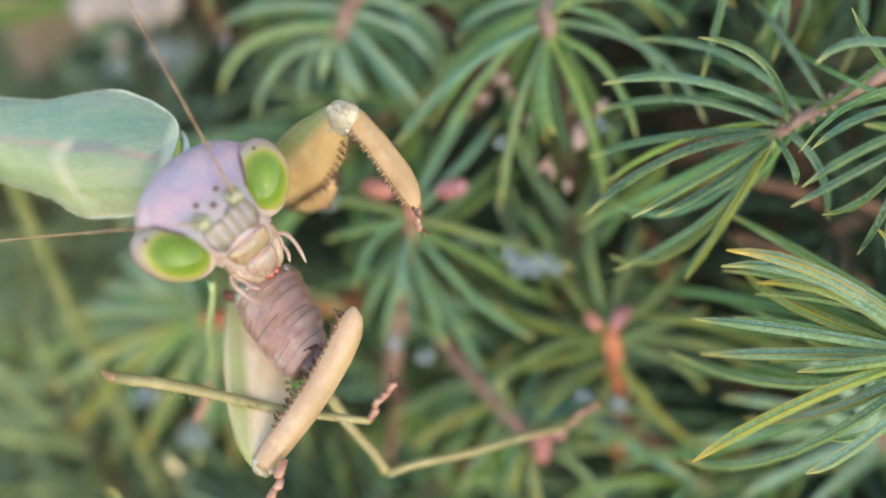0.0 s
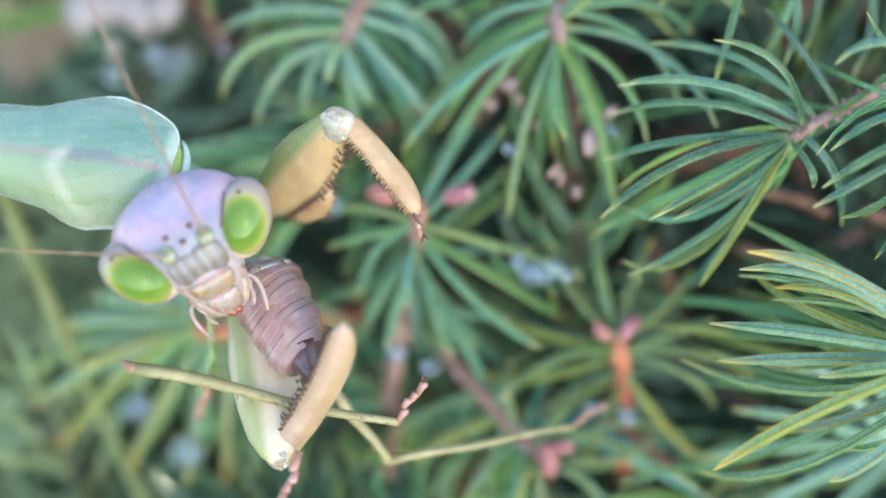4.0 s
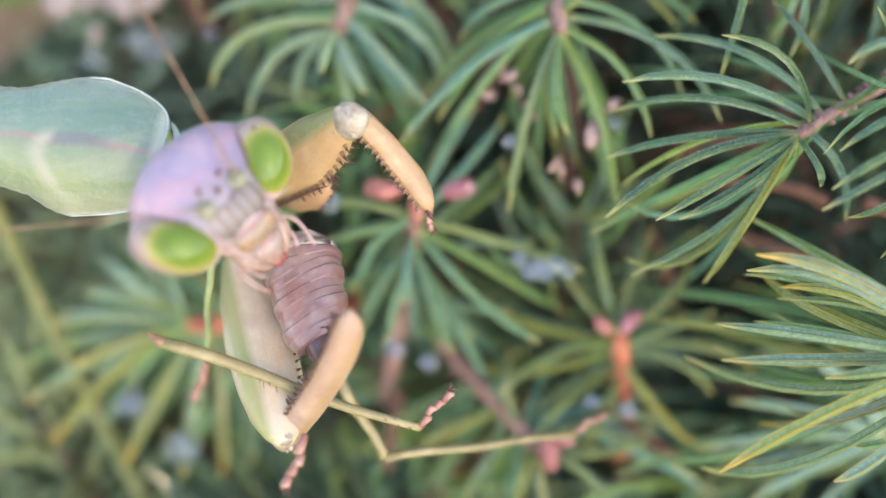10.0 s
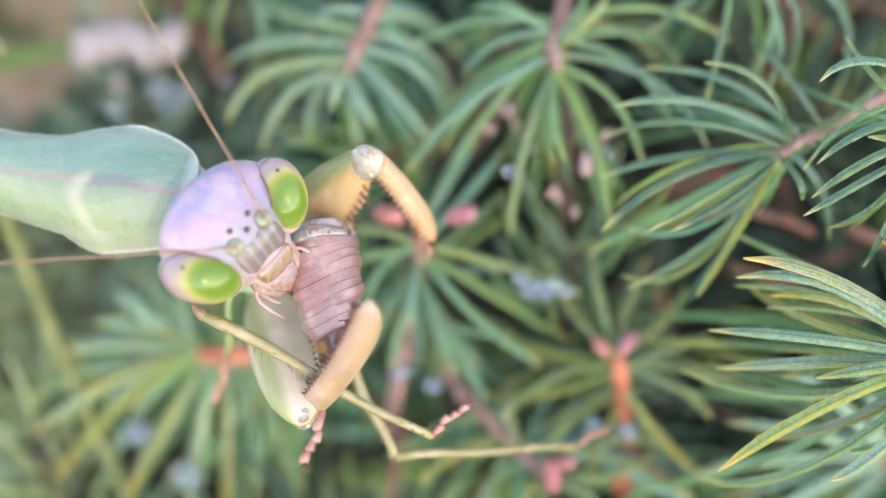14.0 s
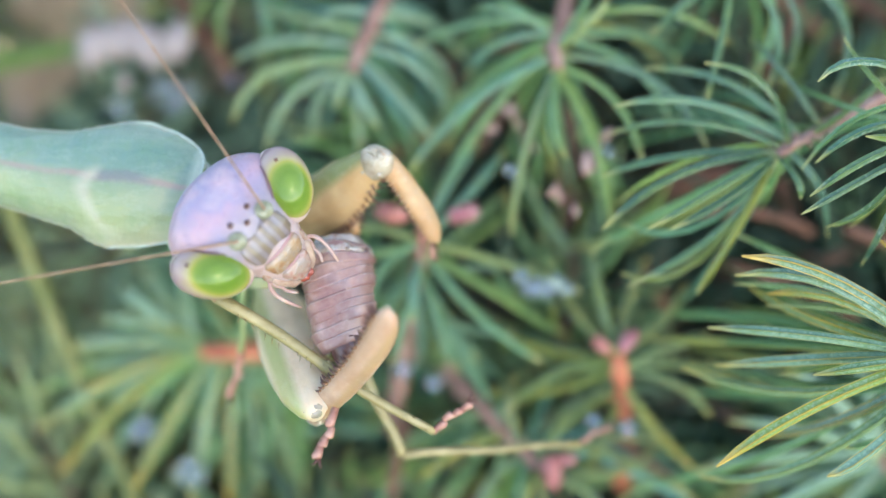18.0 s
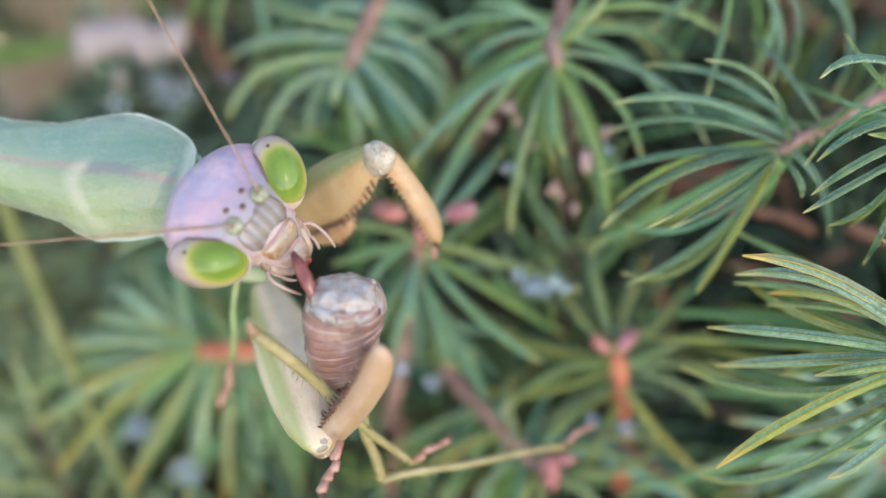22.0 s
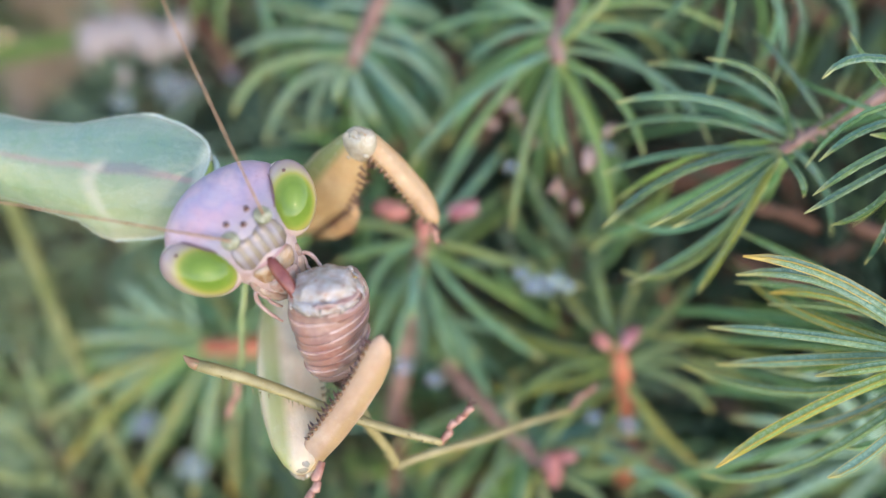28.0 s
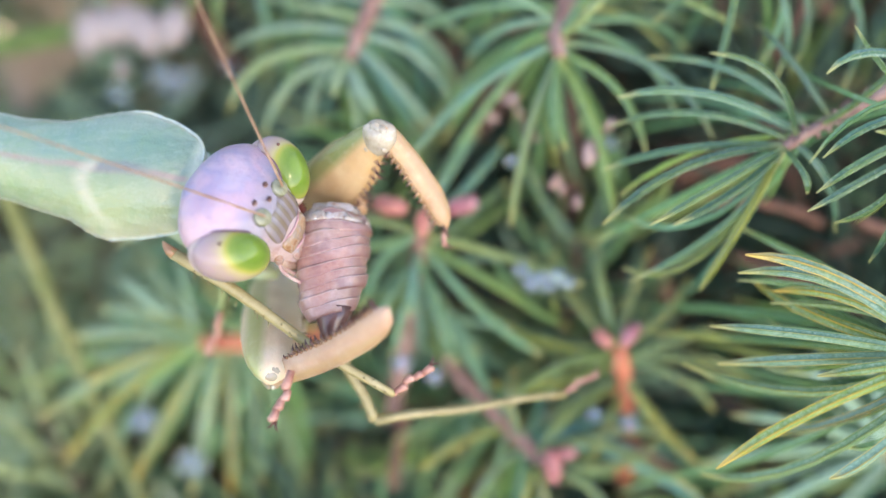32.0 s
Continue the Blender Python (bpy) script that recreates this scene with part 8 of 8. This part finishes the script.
    upper_antenna = [
        (0, 0.75, 0.00, 1.50, -15.3, 20.1, 70.7), (0.5, 0.75, 0.00, 1.50, -6.9, 19.4, 77.0), (1, 0.75, 0.00, 1.50, 1.7, 17.3, 79.3),
        (1.5, 0.75, 0.00, 1.50, 5.0, 14.8, 84.0), (2, 0.75, 0.00, 1.50, 8.6, 11.7, 87.5), (2.5, 0.75, 0.00, 1.50, 6.0, 15.4, 90.5),
        (3, 0.75, 0.00, 1.50, 3.7, 19.2, 94.5), (3.5, 0.75, 0.00, 1.50, 2.0, 13.8, 89.7), (5.5, 0.75, 0.00, 1.50, -9.3, 20.8, 77.3),
        (6, 0.75, 0.00, 1.50, -12.8, 19.9, 75.4), (6.5, 0.75, 0.00, 1.50, -8.0, 18.0, 77.4), (7, 0.75, 0.00, 1.50, -3.1, 13.2, 78.9),
        (7.5, 0.75, 0.00, 1.50, -7.7, 13.6, 78.2), (8, 0.75, 0.00, 1.50, -10.3, 15.4, 76.3), (8.5, 0.75, 0.00, 1.50, -14.0, 14.6, 72.6),
        (9, 0.75, 0.00, 1.50, -12.1, 15.6, 71.8), (9.5, 0.75, 0.00, 1.50, -14.8, 16.6, 70.4), (10, 0.75, 0.00, 1.50, -16.9, 17.4, 67.0),
        (10.5, 0.75, 0.00, 1.50, -11.2, 16.0, 68.8), (11, 0.75, 0.00, 1.50, -8.4, 17.0, 68.2), (11.5, 0.75, 0.00, 1.50, -10.8, 13.9, 66.0),
        (12, 0.75, 0.00, 1.50, -11.0, 11.7, 65.3), (12.5, 0.75, 0.00, 1.50, -12.7, 9.7, 65.6), (13, 0.75, 0.00, 1.50, -14.3, 9.2, 69.8),
        (13.5, 0.75, 0.00, 1.50, -16.6, 12.6, 67.1), (14, 0.75, 0.00, 1.50, -19.1, 19.1, 68.2), (14.5, 0.75, 0.00, 1.50, -17.9, 18.9, 68.0),
        (16.5, 0.75, 0.00, 1.50, -12.2, 18.3, 69.5), (17, 0.75, 0.00, 1.50, -10.2, 19.6, 68.9), (17.5, 0.75, 0.00, 1.50, -9.5, 19.6, 69.2),
        (18, 0.75, 0.00, 1.50, -9.2, 18.6, 69.5), (18.5, 0.75, 0.00, 1.50, -9.2, 19.3, 69.5), (19, 0.75, 0.00, 1.50, -9.4, 17.8, 67.7),
        (19.5, 0.75, 0.00, 1.50, -12.8, 14.1, 66.9), (20, 0.75, 0.00, 1.50, -15.8, 11.0, 65.8), (20.5, 0.75, 0.00, 1.50, -14.0, 11.3, 63.9),
        (21, 0.75, 0.00, 1.50, -13.7, 12.6, 61.9), (21.5, 0.75, 0.00, 1.50, -13.9, 11.7, 61.5), (22, 0.75, 0.00, 1.50, -14.2, 14.1, 61.6),
        (22.5, 0.75, 0.00, 1.50, -14.7, 16.5, 62.2), (23, 0.75, 0.00, 1.50, -16.3, 19.0, 61.8), (23.5, 0.75, 0.00, 1.50, -15.4, 16.4, 66.1),
        (24, 0.75, 0.00, 1.50, -15.4, 15.7, 67.1), (24.5, 0.75, 0.00, 1.50, -16.0, 10.7, 68.8), (25, 0.75, 0.00, 1.50, -14.6, 10.2, 71.3),
        (25.5, 0.75, 0.00, 1.50, -9.3, 9.6, 65.7), (27.5, 0.75, 0.00, 1.50, -13.2, 18.0, 71.5), (28, 0.75, 0.00, 1.50, -10.0, 10.0, 71.8),
        (28.5, 0.75, 0.00, 1.50, -8.6, 10.7, 66.9), (29, 0.75, 0.00, 1.50, -11.7, 9.6, 60.5), (29.5, 0.75, 0.00, 1.50, -7.9, 9.7, 62.4),
        (30, 0.75, 0.00, 1.50, -8.3, 7.7, 57.5), (30.5, 0.75, 0.00, 1.50, -11.4, 10.8, 57.0), (31, 0.75, 0.00, 1.50, -19.0, 8.8, 60.0),
        (31.5, 0.75, 0.00, 1.50, -32.4, -2.4, 63.7), (32, 0.75, 0.00, 1.50, -39.4, -9.2, 65.5)]
    walk(MOVING["upper_antenna"], rows(upper_antenna))
    lower_antenna = [
        (0, -0.75, 0.00, 1.50, -8.0, 42.6, 142.2), (0.5, -0.75, 0.00, 1.50, -4.6, 35.1, 145.7), (1, -0.75, 0.00, 1.50, -2.2, 27.8, 147.9),
        (1.5, -0.75, 0.00, 1.50, 1.0, 23.0, 152.1), (2, -0.75, 0.00, 1.50, 3.2, 17.9, 156.2), (2.5, -0.75, 0.00, 1.50, 5.4, 22.9, 159.2),
        (3, -0.75, 0.00, 1.50, 7.9, 27.1, 163.1), (3.5, -0.75, 0.00, 1.50, 5.7, 23.9, 158.7), (5.5, -0.75, 0.00, 1.50, -1.4, 36.5, 141.2),
        (6, -0.75, 0.00, 1.50, -5.3, 38.9, 138.2), (6.5, -0.75, 0.00, 1.50, -4.5, 34.1, 140.5), (7, -0.75, 0.00, 1.50, -4.3, 26.5, 138.6),
        (7.5, -0.75, 0.00, 1.50, -7.5, 30.4, 137.0), (8, -0.75, 0.00, 1.50, -7.8, 33.4, 136.3), (8.5, -0.75, 0.00, 1.50, -8.2, 34.3, 132.5),
        (9, -0.75, 0.00, 1.50, -5.9, 33.3, 134.5), (9.5, -0.75, 0.00, 1.50, -9.0, 37.1, 135.7), (10, -0.75, 0.00, 1.50, -9.0, 40.7, 138.6),
        (10.5, -0.75, 0.00, 1.50, -4.5, 32.3, 134.0), (11, -0.75, 0.00, 1.50, -2.3, 31.3, 138.8), (11.5, -0.75, 0.00, 1.50, -4.1, 31.7, 133.1),
        (12, -0.75, 0.00, 1.50, -4.4, 30.5, 132.4), (12.5, -0.75, 0.00, 1.50, -5.7, 30.5, 132.4), (13, -0.75, 0.00, 1.50, -5.5, 31.7, 137.7),
        (13.5, -0.75, 0.00, 1.50, -1.4, 34.3, 137.9), (14, -0.75, 0.00, 1.50, 5.2, 38.5, 142.1), (14.5, -0.75, 0.00, 1.50, 4.6, 37.7, 141.7),
        (16.5, -0.75, 0.00, 1.50, 3.6, 32.4, 142.0), (17, -0.75, 0.00, 1.50, 5.9, 30.6, 141.9), (17.5, -0.75, 0.00, 1.50, 5.8, 30.1, 142.9),
        (18, -0.75, 0.00, 1.50, 4.9, 29.2, 142.7), (18.5, -0.75, 0.00, 1.50, 5.5, 29.4, 144.0), (19, -0.75, 0.00, 1.50, 4.3, 29.1, 142.3),
        (19.5, -0.75, 0.00, 1.50, -0.7, 31.4, 139.1), (20, -0.75, 0.00, 1.50, -4.7, 32.9, 135.8), (20.5, -0.75, 0.00, 1.50, -3.9, 30.9, 132.8),
        (21, -0.75, 0.00, 1.50, -2.8, 31.6, 131.1), (21.5, -0.75, 0.00, 1.50, -4.3, 31.6, 129.9), (22, -0.75, 0.00, 1.50, -4.1, 33.7, 131.3),
        (22.5, -0.75, 0.00, 1.50, -3.1, 35.3, 132.6), (23, -0.75, 0.00, 1.50, -1.9, 38.1, 134.0), (23.5, -0.75, 0.00, 1.50, -4.3, 35.8, 132.2),
        (24, -0.75, 0.00, 1.50, -5.0, 35.0, 130.2), (24.5, -0.75, 0.00, 1.50, -10.6, 31.5, 124.2), (25, -0.75, 0.00, 1.50, -10.7, 29.7, 124.3),
        (25.5, -0.75, 0.00, 1.50, -5.6, 22.4, 114.2), (27.5, -0.75, 0.00, 1.50, -4.0, 35.6, 128.8), (28, -0.75, 0.00, 1.50, -4.4, 28.1, 130.6),
        (28.5, -0.75, 0.00, 1.50, -3.4, 27.7, 129.5), (29, -0.75, 0.00, 1.50, -5.8, 29.4, 124.0), (29.5, -0.75, 0.00, 1.50, -4.9, 27.2, 129.0),
        (30, -0.75, 0.00, 1.50, -7.4, 27.1, 127.1), (30.5, -0.75, 0.00, 1.50, -5.5, 30.9, 126.6), (31, -0.75, 0.00, 1.50, -8.5, 35.7, 126.6),
        (31.5, -0.75, 0.00, 1.50, -19.8, 36.9, 111.1), (32, -0.75, 0.00, 1.50, -27.2, 33.0, 98.0)]
    walk(MOVING["lower_antenna"], rows(lower_antenna))
    prey = [
        (0, -4.44, -5.00, -30.90, 9.3, 21.6, 128.6), (0.5, -4.72, -5.09, -30.90, 10.1, 26.4, 126.3), (1, -5.24, -4.85, -30.90, 10.9, 30.7, 124.5),
        (1.5, -5.34, -4.78, -30.90, 10.1, 29.3, 128.6), (2, -5.36, -4.80, -30.90, 9.3, 28.3, 132.8), (2.5, -5.28, -4.76, -30.90, 9.7, 29.1, 131.3),
        (3, -5.17, -4.67, -30.90, 10.0, 28.8, 128.9), (3.5, -5.05, -4.70, -30.90, 10.0, 27.7, 128.0), (5.5, -4.54, -4.32, -30.90, 10.3, 22.0, 121.1),
        (6, -4.16, -4.39, -30.90, 10.4, 21.4, 119.9), (6.5, -4.02, -4.52, -30.90, 10.7, 22.5, 118.5), (7, -4.13, -4.84, -30.90, 11.0, 23.6, 117.0),
        (7.5, -4.54, -4.44, -30.90, 11.2, 25.0, 116.3), (8, -4.41, -4.46, -30.90, 11.4, 25.8, 114.8), (8.5, -4.13, -4.47, -30.90, 11.7, 26.1, 112.8),
        (9, -3.91, -4.56, -30.90, 11.9, 27.0, 111.1), (9.5, -4.24, -4.27, -30.90, 12.1, 27.8, 110.4), (10, -4.48, -3.81, -30.90, 12.6, 30.6, 108.2),
        (10.5, -4.21, -4.49, -30.90, 12.2, 25.7, 105.2), (11, -3.72, -4.63, -30.90, 12.2, 25.4, 103.5), (11.5, -3.75, -4.78, -30.90, 11.9, 21.1, 100.7),
        (12, -3.85, -4.60, -30.90, 11.6, 17.8, 101.4), (12.5, -4.31, -4.21, -30.90, 11.3, 14.3, 102.2), (13, -4.33, -4.01, -30.90, 11.1, 11.3, 102.8),
        (13.5, -4.20, -3.45, -30.90, 11.2, 12.0, 102.5), (14, -4.22, -3.22, -30.90, 11.2, 12.7, 102.2), (14.5, -4.08, -3.03, -30.90, 11.3, 13.6, 102.1),
        (16.5, -3.44, -3.49, -30.90, 11.5, 15.5, 100.8), (17, -3.46, -3.73, -30.90, 11.6, 15.7, 99.6), (17.5, -3.41, -3.66, -30.90, 11.6, 15.6, 98.2),
        (18, -4.00, -4.00, -30.90, 11.6, 15.0, 97.2), (18.5, -4.19, -3.92, -30.90, 11.7, 15.4, 96.1), (19, -4.46, -3.66, -30.90, 11.7, 15.2, 95.0),
        (19.5, -4.45, -3.56, -30.90, 11.3, 6.2, 93.3), (20, -3.86, -3.94, -30.90, 11.3, -7.1, 91.0), (20.5, -4.06, -4.76, -30.90, 12.4, -25.2, 88.0),
        (21, -4.16, -4.40, -30.90, 13.1, -30.5, 86.4), (21.5, -3.91, -4.76, -30.90, 13.5, -32.9, 84.4), (22, -4.03, -5.06, -30.90, 13.9, -35.3, 81.6),
        (22.5, -3.83, -5.28, -30.90, 14.2, -36.7, 79.5), (23, -3.87, -5.19, -30.90, 14.3, -37.0, 77.3), (23.5, -4.79, -4.13, -30.90, 14.4, -37.6, 79.9),
        (24, -3.62, -5.39, -30.90, 13.7, -35.1, 86.4), (24.5, -4.36, -4.66, -30.90, 11.4, -11.7, 94.2), (25, -4.00, -5.69, -30.90, 11.8, -20.9, 93.7),
        (25.5, -4.35, -5.38, -30.90, 13.2, -33.4, 91.7), (27.5, -3.99, -4.79, -30.90, 13.6, -37.1, 93.8), (28, -4.17, -4.77, -30.90, 13.3, -34.2, 92.9),
        (28.5, -3.78, -4.67, -30.90, 12.3, -26.2, 93.4), (29, -3.80, -4.46, -30.90, 11.7, -18.5, 93.7), (29.5, -4.12, -3.87, -30.90, 11.1, -0.0, 95.9),
        (30, -3.86, -3.44, -30.90, 11.6, 15.8, 97.8), (30.5, -3.99, -3.48, -30.90, 11.6, 14.7, 96.1), (31, -3.89, -3.78, -30.90, 11.4, 10.1, 94.1),
        (31.5, -4.36, -3.21, -30.90, 11.6, 13.0, 92.6), (32, -4.33, -2.82, -30.90, 11.9, 17.0, 91.2)]
    walk(MOVING["prey"], rows(prey, W))
    leg = [
        (0, -12.22, -5.36, -29.70, -1.2, 6.7, -12.0), (0.5, -12.39, -5.15, -29.70, -1.4, 6.9, -12.6), (1, -12.28, -4.93, -29.70, -1.4, 7.0, -13.0),
        (1.5, -12.43, -5.05, -29.70, -1.3, 7.0, -12.4), (2, -12.30, -5.16, -29.70, -1.2, 7.0, -11.8), (2.5, -11.96, -4.97, -29.70, -1.3, 7.2, -12.1),
        (3, -11.83, -4.91, -29.70, -1.3, 7.3, -12.6), (3.5, -11.57, -4.85, -29.70, -1.5, 7.4, -13.1), (5.5, -10.92, -4.53, -29.70, -2.2, 7.9, -17.1),
        (6, -10.54, -4.30, -29.70, -2.5, 8.0, -18.4), (6.5, -10.14, -4.34, -29.70, -2.6, 8.3, -19.0), (7, -10.02, -4.76, -29.70, -2.4, 8.6, -18.1),
        (7.5, -11.06, -4.44, -29.70, -2.3, 7.8, -17.3), (8, -10.81, -4.66, -29.70, -2.1, 7.9, -16.3), (8.5, -9.95, -4.21, -29.70, -2.8, 8.4, -20.2),
        (9, -9.01, -4.28, -28.80, -3.2, 17.2, -22.2), (9.5, -10.31, -3.96, -29.70, -2.7, 8.0, -19.7), (10, -10.24, -3.41, -29.70, -3.2, 8.1, -22.3),
        (10.5, -9.52, -3.85, -29.45, -3.7, 10.9, -24.6), (11, -8.21, -3.95, -27.86, -4.5, 26.6, -28.1), (11.5, -7.97, -4.10, -27.45, -4.6, 30.9, -28.1),
        (12, -8.17, -3.78, -27.62, -4.4, 29.2, -27.5), (12.5, -9.96, -3.62, -29.60, -3.3, 9.6, -22.5), (13, -10.12, -3.24, -29.70, -3.6, 8.5, -24.3),
        (13.5, -9.54, -2.40, -29.70, -4.6, 8.5, -29.6), (14, -9.33, -2.34, -29.70, -4.7, 8.6, -30.3), (14.5, -9.41, -2.03, -29.70, -4.8, 8.2, -30.8),
        (16.5, -8.35, -1.76, -29.70, -5.5, 8.5, -34.7), (17, -8.66, -1.66, -29.70, -5.4, 8.4, -34.5), (17.5, -8.82, -1.74, -29.70, -5.4, 8.4, -34.1),
        (18, -8.98, -1.85, -29.70, -5.3, 8.5, -33.7), (18.5, -9.29, -1.87, -29.70, -5.2, 8.5, -32.8), (19, -9.60, -1.90, -29.70, -5.0, 8.4, -31.8),
        (19.5, -8.68, -2.00, -28.70, -5.8, 18.0, -36.2), (20, -7.93, -2.10, -27.82, -6.8, 26.6, -40.9), (20.5, -7.13, -2.52, -27.06, -8.0, 34.5, -45.1),
        (21, -7.91, -2.64, -27.58, -7.1, 29.1, -41.8), (21.5, -7.02, -2.51, -27.06, -8.5, 34.6, -48.3), (22, -6.64, -2.92, -27.06, -9.0, 36.7, -50.2),
        (22.5, -5.76, -3.45, -27.06, -10.3, 40.3, -55.7), (23, -5.66, -3.58, -27.06, -10.7, 41.4, -57.5), (23.5, -9.45, -3.26, -28.43, -5.8, 20.8, -36.1),
        (24, -6.08, -3.20, -27.06, -9.5, 36.8, -53.0), (24.5, -10.27, -3.27, -29.70, -5.0, 8.1, -32.2), (25, -9.80, -4.03, -29.70, -4.5, 8.5, -29.1),
        (25.5, -10.97, -4.75, -29.70, -3.3, 7.7, -22.9), (27.5, -10.05, -5.03, -29.70, -2.0, 8.3, -16.1), (28, -9.70, -4.48, -29.70, -2.8, 8.5, -20.1),
        (28.5, -8.39, -3.58, -28.75, -4.6, 17.5, -29.4), (29, -10.25, -2.85, -29.70, -4.3, 7.7, -27.9), (29.5, -10.76, -2.39, -29.70, -4.3, 7.4, -27.9),
        (30, -9.18, -1.39, -29.70, -5.6, 8.1, -35.6), (30.5, -10.40, -1.19, -29.70, -5.1, 7.6, -32.3), (31, -8.88, -1.38, -29.45, -5.6, 10.9, -35.3),
        (31.5, -10.33, 0.04, -29.70, -5.7, 7.5, -36.2), (32, -10.36, -0.16, -29.70, -5.5, 7.7, -34.7)]
    walk(MOVING["leg"], rows(leg, W))


motions()
